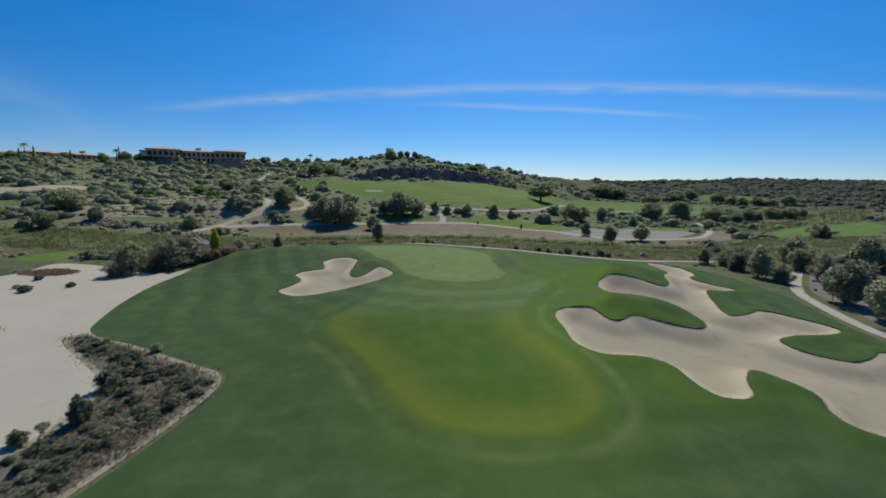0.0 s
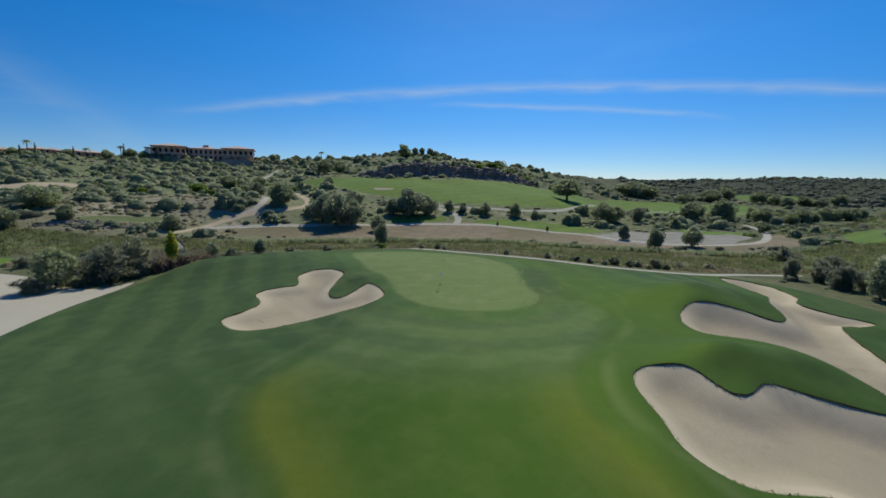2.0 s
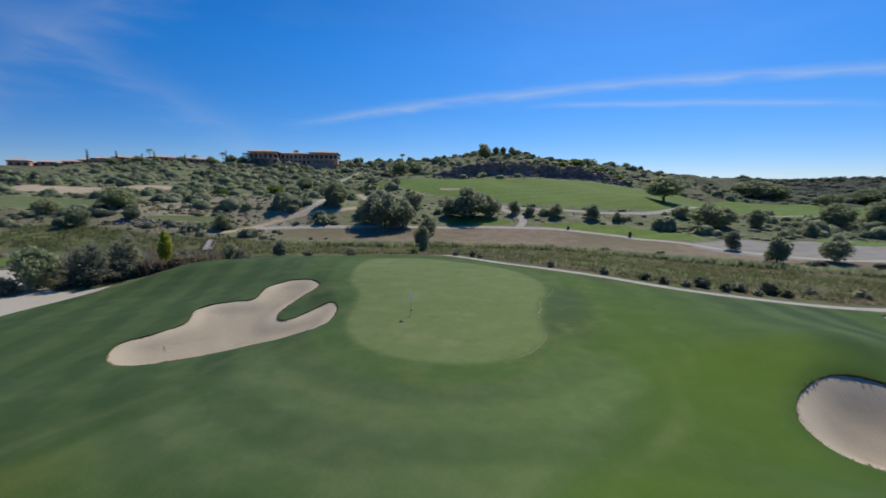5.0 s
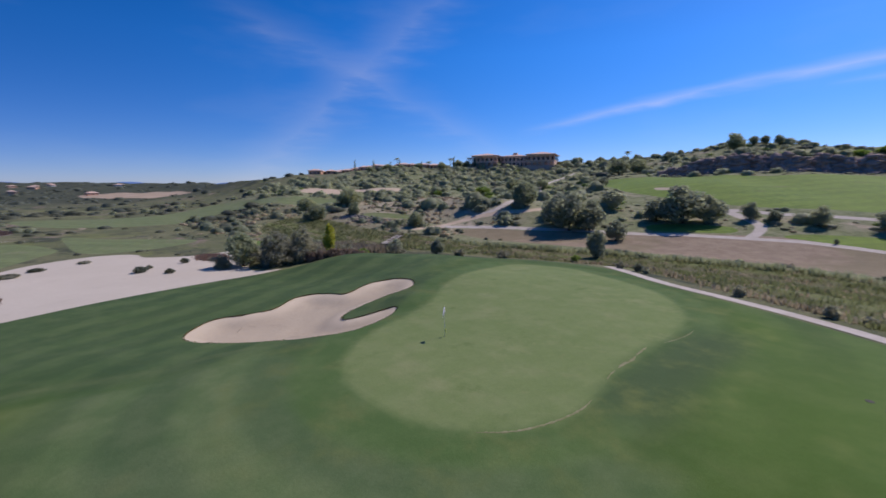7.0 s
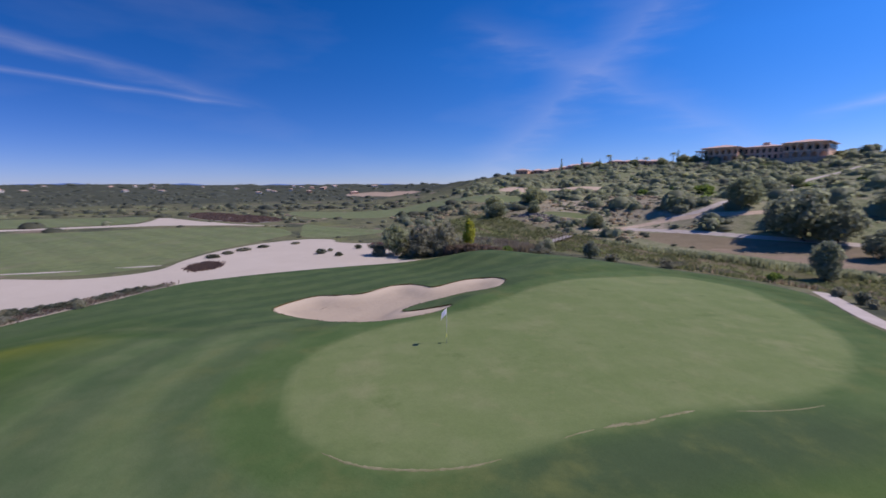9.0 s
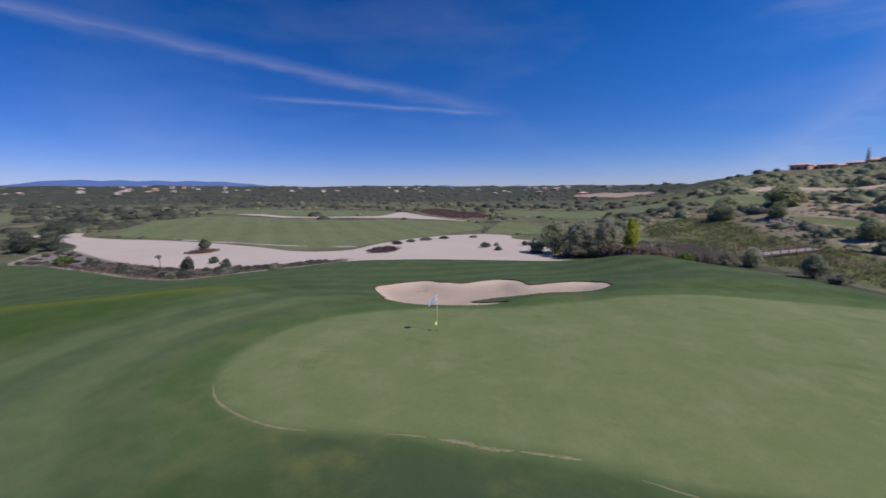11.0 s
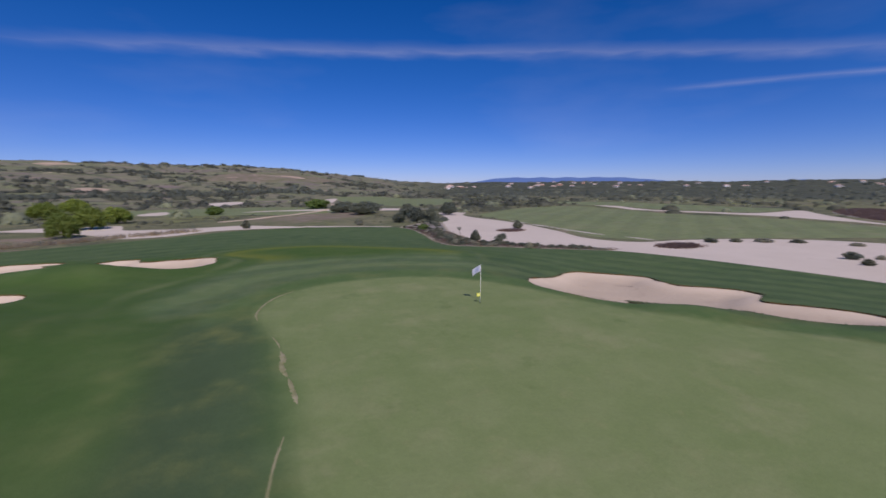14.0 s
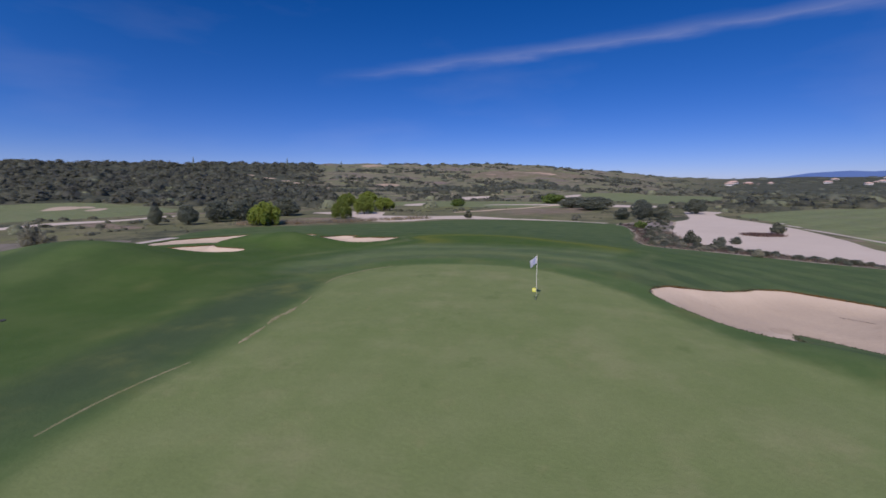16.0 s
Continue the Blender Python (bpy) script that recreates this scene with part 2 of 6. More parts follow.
def mown(name):
    """Mown turf: rough, fairway, collar and green grade into each other along their soft mowing lines."""
    m = Mat(name, 0.85)
    fair, coll, green, ring = (m.attr(a) for a in ("fair", "coll", "green", "ring"))
    core_, seam, lush = m.attr("core"), m.attr("seam"), m.attr("lush")
    big = m.ramp(m.noise(0.06, 4.0, 0.6), 0.30, 0.70)
    mid = m.ramp(m.noise(0.42, 5.0, 0.62), 0.35, 0.72)
    fine = m.noise(9.0, 5.0, 0.7)
    rough = m.mix(mid, m.mix(big, (0.055, 0.093, 0.039), (0.070, 0.112, 0.043)), (0.086, 0.125, 0.052))
    rough = m.mix(lush, rough, m.mix(mid, (0.050, 0.095, 0.025), (0.066, 0.107, 0.033)))
    way = m.mix(mid, m.mix(big, (0.045, 0.092, 0.017), (0.054, 0.100, 0.021)), (0.070, 0.112, 0.028))
    way = m.mix(core_, m.mix(mid, (0.114, 0.142, 0.024), (0.128, 0.150, 0.032)), way)
    way = m.mix(m.attr("cool"), way, m.mix(mid, m.mix(big, (0.076, 0.120, 0.050), (0.092, 0.136, 0.057)), (0.112, 0.150, 0.068)))
    # rounds of the mower, at a steady distance from the green
    w = m.n.new("ShaderNodeMath")
    w.operation = "SINE"
    k = m.n.new("ShaderNodeMath")
    k.operation = "MULTIPLY_ADD"
    m.l.new(ring, k.inputs[0])
    k.inputs[1].default_value = 1.30
    sway = m.n.new("ShaderNodeMath")
    sway.operation = "MULTIPLY"
    sway.inputs[1].default_value = 7.0
    m.l.new(m.noise(0.06, 4.0), sway.inputs[0])
    m.l.new(sway.outputs[0], k.inputs[2])
    m.l.new(k.outputs[0], w.inputs[0])
    lines_ = m.mix(m.ramp(m.noise(0.05, 3.0, 0.6), 0.28, 0.52), (0.5, 0.5, 0.5), m.mix(m.mix(lush, m.attr("east"), (0.12, 0.12, 0.12)), (0.5, 0.5, 0.5), m.ramp(w.outputs[0], -0.7, 0.8)))
    rough = m.mix(1.0, rough, m.mix(lines_, (0.64, 0.70, 0.76), (1.28, 1.23, 1.18)), "MULTIPLY")
    close = m.mix(m.ramp(ring, 7.0, 16.0), m.ramp(w.outputs[0], -0.7, 0.8), (0.5, 0.5, 0.5))
    way = m.mix(1.0, way, m.mix(close, (0.85, 0.88, 0.91), (1.12, 1.10, 1.08)), "MULTIPLY")
    c = m.mix(fair, rough, way)
    edge = m.mix(mid, m.mix(big, (0.062, 0.112, 0.036), (0.075, 0.126, 0.042)), (0.092, 0.140, 0.052))
    # the mower's last rounds along the fairway: a dark line, and a paler one outside it
    off = m.attr("off")
    dark_ = m.mix(m.ramp(off, -1.1, -0.1), (0.0, 0.0, 0.0), m.mix(m.ramp(off, 0.1, 0.9), (1.0, 1.0, 1.0), (0.0, 0.0, 0.0)))
    pale_ = m.mix(m.ramp(off, 0.9, 1.6), (0.0, 0.0, 0.0), m.mix(m.ramp(off, 1.7, 2.6), (1.0, 1.0, 1.0), (0.0, 0.0, 0.0)))
    broken = m.ramp(m.noise(0.12, 4.0, 0.6), 0.32, 0.6)
    c = m.mix(dark_, c, m.mix(broken, c, m.mix(0.45, c, (0.040, 0.088, 0.020))))
    c = m.mix(pale_, c, m.mix(broken, c, m.mix(0.5, c, (0.140, 0.165, 0.075))))
    # pale rounds worn by wheels in front of the green
    for at_, wide in ((3.0, 0.7), (6.4, 0.9)):
        inn = m.mix(m.ramp(ring, at_ - wide, at_), (0.0, 0.0, 0.0), m.mix(m.ramp(ring, at_, at_ + wide), (1.0, 1.0, 1.0), (0.0, 0.0, 0.0)))
        c = m.mix(inn, c, m.mix(m.ramp(m.noise(0.10 + 0.03 * wide, 4.0, 0.6), 0.50, 0.68), c, m.mix(0.4, c, (0.165, 0.178, 0.070))))
    c = m.mix(coll, c, edge)
    c = m.mix(seam, c, (0.048, 0.076, 0.040))
    # thin yellowed turf just outside the collar, and on it in patches
    halo = m.n.new("ShaderNodeMapRange")
    m.l.new(ring, halo.inputs["Value"])
    halo.inputs["From Min"].default_value, halo.inputs["From Max"].default_value = 5.0, 0.0
    thin = m.n.new("ShaderNodeMath")
    thin.operation = "MULTIPLY"
    m.l.new(halo.outputs["Result"], thin.inputs[0])
    m.l.new(m.ramp(m.noise(0.3, 5.0, 0.65), 0.45, 0.78), thin.inputs[1])
    c = m.mix(thin.outputs[0], c, (0.120, 0.144, 0.052))
    put = m.mix(mid, m.mix(big, (0.136, 0.184, 0.070), (0.152, 0.197, 0.078)), (0.166, 0.207, 0.088))
    put = m.mix(m.ramp(m.noise(0.25, 6.0, 0.66), 0.50, 0.72), put, (0.196, 0.222, 0.104))
    put = m.mix(m.ramp(m.noise(0.9, 6.0, 0.7), 0.56, 0.76), put, (0.186, 0.210, 0.092))
    put = m.mix(m.ramp(m.noise(0.33, 5.0, 0.66, (1, 1, 1), 2.0), 0.58, 0.74), put, (0.118, 0.162, 0.060))
    c = m.mix(green, c, put)
    c = m.mix(0.32, c, m.mix(fine, (0.55, 0.55, 0.55), (1.45, 1.45, 1.45)), "MULTIPLY")
    c = m.mix(0.42, c, m.mix(m.noise(1.1, 8.0, 0.78), (0.58, 0.61, 0.58), (1.46, 1.42, 1.40)), "MULTIPLY")
    m.b.inputs["Specular IOR Level"].default_value = 0.07
    m.colour(c)
    m.bump(fine, 0.45, 0.03)
    # waxy blades: a faint broad gloss, stronger on the lush turf
    g = m.n.new("ShaderNodeBsdfAnisotropic")
    g.inputs["Roughness"].default_value = 0.6
    m.l.new(m.mix(m.mix(1.0, lush, m.mix(0.72, (0.0, 0.0, 0.0), m.mix(green, fair, (0.9, 0.9, 0.9))), "LIGHTEN"), (0.12, 0.24, 0.08), (0.62, 0.95, 0.05)), g.inputs["Color"])
    s = m.n.new("ShaderNodeMixShader")
    k = m.n.new("ShaderNodeMath")
    k.operation = "MULTIPLY_ADD"
    m.l.new(lush, k.inputs[0])
    k.inputs[1].default_value, k.inputs[2].default_value = 0.004, 0.013
    m.l.new(k.outputs[0], s.inputs[0])
    m.l.new(m.b.outputs[0], s.inputs[1])
    m.l.new(g.outputs[0], s.inputs[2])
    m.l.new(s.outputs[0], m.n["Material Output"].inputs["Surface"])
    return m.m


def marshy(name):
    """Wet ground with bands of green reed bed, brown litter and dark ditches along the valley."""
    m = Mat(name, 0.95)
    band = m.noise(0.11, 5.0, 0.6, (0.22, 1.6, 1), 0.1)
    c = m.mix(m.ramp(band, 0.36, 0.62), (0.125, 0.122, 0.070), (0.145, 0.170, 0.066))
    c = m.mix(m.ramp(m.noise(0.16, 5.0, 0.62, (0.15, 1.5, 1), -0.1), 0.55, 0.66), c, (0.190, 0.155, 0.110))
    c = m.mix(m.ramp(m.noise(0.13, 4.0, 0.6, (0.12, 1.9, 1), 0.05), 0.60, 0.68), c, (0.050, 0.056, 0.036))
    fine = m.noise(2.5, 6.0, 0.75)
    c = m.mix(0.8, c, m.mix(fine, (0.55, 0.55, 0.55), (1.5, 1.45, 1.4)), "MULTIPLY")
    m.colour(c)
    m.bump(fine, 0.8, 0.2)
    return m.m


M_MOWN = mown("mown_turf")
M_FAR_FAIR = grass("far_fairway_grass", (0.092, 0.156, 0.016), (0.122, 0.186, 0.022), (0.160, 0.182, 0.045), 0.08, 0.06, 0.9, 7.0, 0.5)
M_FAR_DRY = grass("plain_fairway_grass", (0.110, 0.142, 0.050), (0.138, 0.166, 0.064), (0.172, 0.176, 0.086), 0.12, 0.05, 0.9, 8.0, 0.4)
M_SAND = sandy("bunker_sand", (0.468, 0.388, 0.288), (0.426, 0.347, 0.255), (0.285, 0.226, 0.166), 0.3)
M_WASTE = sandy("waste_sand", (0.540, 0.480, 0.400), (0.490, 0.432, 0.356), (0.430, 0.372, 0.300), 0.25)
M_LIP = scrubby("bunker_lip_turf", (0.130, 0.078, 0.030), (0.175, 0.110, 0.045), (0.105, 0.085, 0.026), 0.3, 1.2)
M_WORN = plain("worn_turf", (0.27, 0.25, 0.15), (0.17, 0.18, 0.08), 0.95, 2.5, 0.4)
M_PATH = plain("path_gravel", (0.52, 0.47, 0.42), (0.42, 0.37, 0.32), 0.95, 0.8, 0.4)
M_TRACK = plain("track_earth", (0.560, 0.448, 0.336), (0.448, 0.347, 0.246), 0.95, 0.5, 0.4)
M_GRAVEL = plain("grey_gravel", (0.36, 0.33, 0.30), (0.27, 0.25, 0.22), 0.95, 0.25, 0.5)
M_BORDER = plain("border_sand", (0.40, 0.35, 0.27), (0.30, 0.26, 0.19), 0.95, 1.5, 0.5)
M_BED = scrubby("bed_soil", (0.200, 0.180, 0.165), (0.270, 0.248, 0.225), (0.130, 0.132, 0.090), 0.25, 0.8)
def ground_mat(name):
    """Tan stony soil on the near slopes, darker green-grey land on the plain and the far hills."""
    m = Mat(name, 0.95)
    tan = m.attr("tan")
    a = m.ramp(m.noise(0.12, 6.0, 0.65), 0.38, 0.62)
    near = m.mix(a, (0.360, 0.300, 0.225), (0.430, 0.365, 0.280))
    near = m.mix(m.ramp(m.noise(0.30, 6.0, 0.72), 0.50, 0.66), near, (0.235, 0.235, 0.145))
    sage = m.mix(m.ramp(m.noise(0.07, 7.0, 0.7), 0.36, 0.60), (0.255, 0.250, 0.160), (0.205, 0.230, 0.118))
    sage = m.mix(m.ramp(m.noise(0.45, 7.0, 0.75), 0.46, 0.60), sage, (0.140, 0.165, 0.080))
    sage = m.mix(m.ramp(m.noise(0.05, 6.0, 0.7, (1, 1.5, 1), 1.3), 0.58, 0.66), sage, near)
    far = m.mix(m.ramp(m.noise(0.035, 6.0, 0.68), 0.40, 0.60), (0.118, 0.132, 0.068), (0.172, 0.172, 0.098))
    far = m.mix(m.ramp(m.noise(0.022, 6.0, 0.65, (1.6, 1, 1), 0.8), 0.55, 0.63), far, (0.158, 0.176, 0.072))
    far = m.mix(m.ramp(m.noise(0.030, 7.0, 0.7, (1, 2.0, 1), 0.3), 0.57, 0.64), far, (0.225, 0.180, 0.140))
    far = m.mix(m.ramp(m.noise(0.026, 6.0, 0.7, (1, 1.5, 1), 2.2), 0.54, 0.62), far, (0.062, 0.074, 0.048))
    far = m.mix(m.ramp(m.noise(0.16, 6.0, 0.75), 0.50, 0.64), far, (0.088, 0.094, 0.060))
    far = m.mix(m.ramp(m.noise(0.045, 5.0, 0.7, (1, 2.4, 1), -0.4), 0.64, 0.68), far, (0.340, 0.275, 0.205))
    fields = m.mix(m.ramp(m.noise(0.020, 5.0, 0.65, (1, 3.0, 1), 0.2), 0.42, 0.58), (0.175, 0.172, 0.115), (0.152, 0.172, 0.094))
    fields = m.mix(m.ramp(m.noise(0.028, 6.0, 0.7, (1, 3.5, 1), -0.2), 0.54, 0.60), fields, (0.185, 0.155, 0.138))
    fields = m.mix(m.ramp(m.noise(0.10, 6.0, 0.75, (1, 2.0, 1), 0.1), 0.52, 0.62), fields, (0.080, 0.086, 0.062))
    fields = m.mix(m.ramp(m.noise(0.050, 5.0, 0.7, (1, 3.0, 1), 0.5), 0.63, 0.66), fields, (0.440, 0.340, 0.240))
    far = m.mix(m.attr("fallow"), far, fields)
    far = m.mix(m.attr("wooded"), far, m.mix(m.ramp(m.noise(0.06, 6.0, 0.7), 0.40, 0.62), (0.050, 0.060, 0.042), (0.082, 0.092, 0.064)))
    c = m.mix(tan, m.mix(m.attr("hill"), far, sage), near)
    fine = m.noise(3.5, 6.0, 0.75)
    c = m.mix(0.8, c, m.mix(fine, (0.55, 0.55, 0.55), (1.45, 1.42, 1.4)), "MULTIPLY")
    m.colour(c)
    m.bump(fine, 0.8, 0.15)
    return m.m


M_GROUND = ground_mat("dry_ground")
M_BANK = scrubby("bank_dry_grass", (0.250, 0.195, 0.145), (0.305, 0.245, 0.180), (0.185, 0.165, 0.095), 0.15, 0.35)
M_MARSH = marshy("marsh_ground")
M_ROCK = plain("scarp_rock", (0.430, 0.310, 0.262), (0.250, 0.190, 0.165), 0.95, 0.5, 0.9)
M_PALE = plain("bare_field", (0.42, 0.32, 0.24), (0.34, 0.27, 0.19), 0.95, 0.05, 0.2)
M_LEAF_OLIVE = leafy("olive_leaves", (0.213, 0.241, 0.174), (0.358, 0.386, 0.280), (0.269, 0.297, 0.230))
M_LEAF_DARK = leafy("carob_leaves", (0.215, 0.250, 0.165), (0.370, 0.405, 0.265), (0.280, 0.310, 0.215))
M_LEAF_GREY = leafy("tamarisk_leaves", (0.217, 0.227, 0.176), (0.340, 0.340, 0.263), (0.263, 0.266, 0.211))
M_LEAF_WOOD = leafy("wood_leaves", (0.116, 0.140, 0.110), (0.200, 0.224, 0.172), (0.150, 0.174, 0.137))
M_LEAF_GREEN = leafy("mastic_leaves", (0.120, 0.190, 0.048), (0.225, 0.305, 0.080), (0.160, 0.235, 0.065))
M_LEAF_WILLOW = leafy("willow_leaves", (0.150, 0.205, 0.045), (0.270, 0.335, 0.080), (0.200, 0.262, 0.060))
M_LEAF_EAST = leafy("evergreen_wood_leaves", (0.082, 0.096, 0.074), (0.156, 0.172, 0.128), (0.112, 0.122, 0.104))
M_LEAF_YELLOW = leafy("yellow_leaves", (0.240, 0.270, 0.040), (0.400, 0.410, 0.070), (0.310, 0.330, 0.055))
M_REED = leafy("reed_blades", (0.105, 0.128, 0.066), (0.165, 0.182, 0.094), (0.130, 0.150, 0.078))
M_REED_DRY = leafy("dry_reed_blades", (0.165, 0.145, 0.115), (0.290, 0.258, 0.205), (0.215, 0.186, 0.148))
M_PLAIN = leafy("plain_scrub_leaves", (0.098, 0.112, 0.080), (0.190, 0.202, 0.145), (0.135, 0.150, 0.108))
M_BROWN = scrubby("ploughed_soil", (0.180, 0.150, 0.115), (0.225, 0.190, 0.145), (0.120, 0.135, 0.066), 0.55, 0.12)
M_SAGE = leafy("sage_tufts", (0.270, 0.280, 0.180), (0.390, 0.385, 0.265), (0.320, 0.325, 0.215))
M_STRAW = leafy("straw_tufts", (0.320, 0.270, 0.195), (0.460, 0.400, 0.300), (0.380, 0.325, 0.240))
M_HEATH = leafy("heath_blades", (0.150, 0.100, 0.085), (0.230, 0.165, 0.140), (0.185, 0.128, 0.110))
M_THICKET = leafy("thicket_twigs", (0.105, 0.082, 0.068), (0.185, 0.145, 0.118), (0.140, 0.112, 0.090))
M_BARK = plain("bark", (0.11, 0.085, 0.062), (0.065, 0.05, 0.038), 0.95, 4.0, 0.8)
M_STUCCO = plain("ochre_stucco", (0.800, 0.560, 0.410), (0.720, 0.490, 0.350), 0.9, 0.6, 0.2)
M_STONE = plain("base_stone", (0.528, 0.408, 0.336), (0.420, 0.324, 0.264), 0.9, 0.8, 0.3)
M_TILE = plain("roof_tiles", (0.726, 0.539, 0.451), (0.594, 0.418, 0.330), 0.9, 1.8, 0.6)
M_WHITE = plain("white_render", (0.76, 0.73, 0.68), (0.68, 0.65, 0.60), 0.9, 0.8, 0.1)
M_PINK = plain("terracotta_render", (0.719, 0.431, 0.302), (0.618, 0.359, 0.245), 0.9, 0.8, 0.1)
M_GLASS = plain("window_glass", (0.03, 0.035, 0.04), (0.02, 0.022, 0.026), 0.15, 1.0, 0.0)
M_WOOD = plain("weathered_timber", (0.20, 0.165, 0.13), (0.13, 0.105, 0.08), 0.9, 3.0, 0.4)
M_DECK = plain("pale_planks", (0.46, 0.42, 0.37), (0.36, 0.32, 0.28), 0.9, 2.0, 0.4)
M_FLAG = plain("flag_cloth", (0.80, 0.80, 0.84), (0.74, 0.74, 0.80), 0.8, 6.0, 0.05)
FL = M_FLAG.node_tree
f_mix, f_tr = FL.nodes.new("ShaderNodeMixShader"), FL.nodes.new("ShaderNodeBsdfTranslucent")
f_mix.inputs[0].default_value, f_tr.inputs["Color"].default_value = 0.5, (0.85, 0.85, 0.88, 1)
FL.links.new(FL.nodes["Principled BSDF"].outputs[0], f_mix.inputs[1])
FL.links.new(f_tr.outputs[0], f_mix.inputs[2])
FL.links.new(f_mix.outputs[0], FL.nodes["Material Output"].inputs["Surface"])
M_STICK = plain("white_fibreglass", (0.72, 0.71, 0.62), (0.66, 0.65, 0.55), 0.4, 6.0, 0.0)
M_MARK = plain("yellow_marker_plate", (0.74, 0.74, 0.12), (0.70, 0.70, 0.10), 0.6, 6.0, 0.0)
M_BLUE = plain("blue_print", (0.50, 0.53, 0.72), (0.46, 0.49, 0.68), 0.7, 6.0, 0.0)
M_CUP = plain("cup_plastic", (0.06, 0.06, 0.055), (0.05, 0.05, 0.045), 0.6, 6.0, 0.0)


# ---- the shape of the land ----
AZ = (-70, -60, -50, -40, -33, -24, -17, -12, -6, -2, 4, 9, 14, 21, 26, 40, 53, 59, 65, 69, 75, 85, 100, 113, 123, 135, 150, 158, 164, 171, 177, 190, 205, 215, 228, 242, 255, 275, 290)
EL = (1.4, 1.2, 1.25, 1.2, 1.05, 0.95, 1.15, 1.8, 2.6, 3.3, 4.15, 4.35, 3.8, 3.2, 2.8, 2.8, 2.4, 1.9, 1.3, 0.8, 0.31, 0.43, 0.37, 0.43, 0.31, 0.4, 0.25, 0, 0.3, 1.25, 1.85, 2.0, 2.1, 1.85, 1.5, 1.4, 1.4, 1.45, 1.4)
RIDGE = (800, 900, 900, 800, 700, 600, 420, 330, 310, 300, 300, 300, 310, 320, 330, 340, 340, 340, 330, 350, 520, 1000, 1500, 1600, 1500, 1500, 1300, 1000, 600, 520, 480, 480, 470, 450, 430, 420, 450, 600, 800)
FOOT = (.3, .3, .3, .3, .3, .32, .3, .3, .3, .3, .3, .3, .3, .3, .3, .28, .28, .28, .28, .28, .3, .3, .3, .3, .3, .3, .3, .3, .35, .4, .42, .42, .4, .4, .4, .4, .4, .3, .3)


def bump(x, y, cx, cy, rx, ry, a):
    return a * np.exp(-((x - cx) / rx) ** 2 - ((y - cy) / ry) ** 2)


def step(u):
    u = np.clip(u, 0, 1)
    return u * u * (3 - 2 * u)


def wavy(x, y, s):
    """A cheap smooth unevenness between about -1 and 1, over s metres."""
    return (np.sin(x / s * 2.1 + 1.3 * np.sin(y / s * 1.7)) + np.sin(y / s * 2.6 + 1.1 * np.sin(x / s * 1.9 + 2.0)) + np.sin((x + y) / s * 3.7 + 0.7)) / 3


def scarp_line(az):
    """How far out the foot of the scarp runs, by direction."""
    return np.interp(az, (-14, -9, -4, 4, 9, 17, 22), (244, 238, 226, 207, 210, 229, 238)) + 1.6 * np.sin(az * 1.3) + 0.8 * np.sin(az * 3.7)


def land(x, y):
    x, y = np.asarray(x, float), np.asarray(y, float)
    az = np.degrees(np.arctan2(-x, y - 50.0))
    az = np.where(az < -70, az + 360, az)
    r = np.hypot(x, y - 50.0)
    el, R, ft = np.interp(az, AZ, EL), np.interp(az, AZ, RIDGE), np.interp(az, AZ, FOOT)
    top = 11.0 + np.tan(np.radians(el)) * R
    u = np.clip((r / R - ft) / (1 - ft), 0, 1)
    hill = (top + 3.0) * u ** 1.35
    fall = step((r - R) / (1.5 * R))
    hill = hill * (1 - 0.35 * fall) + wavy(x, y, 34.0) * 1.3 * step((u - 0.1) / 0.3) + wavy(x, y, 130.0) * 3.0 * step((r - 330) / 300)
    # a rock scarp crosses the hillside
    up = r - scarp_line(az)
    hill = hill + np.exp(-((az - 4.0) / 12.0) ** 6) * (5.8 + 0.8 * np.sin(az * 1.7) + 0.5 * np.sin(az * 5.1)) * (0.5 + 0.5 * np.tanh(up / 1.3)) * np.exp(-(np.clip(up, 0, None) / 48.0) ** 2)
    # the plateau of the hole
    dx = np.where(x < 2, (x - 2) / 31.0, (x - 2) / 38.0)
    z = -3.0 + hill + 3.05 * np.exp(-0.8 * (dx ** 2 + ((y - 72) / 41.0) ** 2) ** 1.5)
    z = z + bump(x, y, 28, 68, 9, 10, 1.9) + bump(x, y, -26, 55, 9, 9, -0.8) + bump(x, y, -23, 83, 8, 9, 0.6) + bump(x, y, -17, 64.5, 5.5, 8.5, -1.2)
    z = z + bump(x, y, -80, 156, 38, 28, 6.0) * step((y - 131) / 30) + bump(x, y, -118, 137, 24, 20, 4.0)
    z = z + 5.5 * step((y - 142) / 78) * step((x + 100) / 40) * step((95 - x) / 45) * step((300 - y) / 90)
    # mounding of the fairway and the wet valley behind the green
    z = z + bump(x, y, -14, 84, 6, 8, 0.35) + bump(x, y, 9.5, 70, 3.0, 14, 0.12) + bump(x, y, 11, 60, 3, 6, -0.25) + bump(x, y, 19.5, 50, 3.6, 2.8, 1.5) + bump(x, y, 24.5, 49, 3, 3.5, 1.1) + bump(x, y, 30, 33.5, 4, 3, 0.4) + bump(x, y, 23.5, 65.5, 6, 3.6, 0.95) + bump(x, y, -13.8, 72.8, 2.8, 2.4, 0.5) + bump(x, y, -33, 92, 8, 11, 1.6) + bump(x, y, -42, 84, 8, 8, 2.0)
    z = z + wavy(x, y, 16.0) * 0.10 * step((hypot_to(x, y, -1, 72) - 18) / 10)
    t = np.exp(-((y - 122 + 0.03 * x) / 7.0) ** 2) / (1 + np.exp(-(x + 60) / 8.0)) / (1 + np.exp((x - 150) / 20.0))
    return z - 1.0 * t


def hypot_to(x, y, cx, cy):
    return np.hypot(x - cx, y - cy)


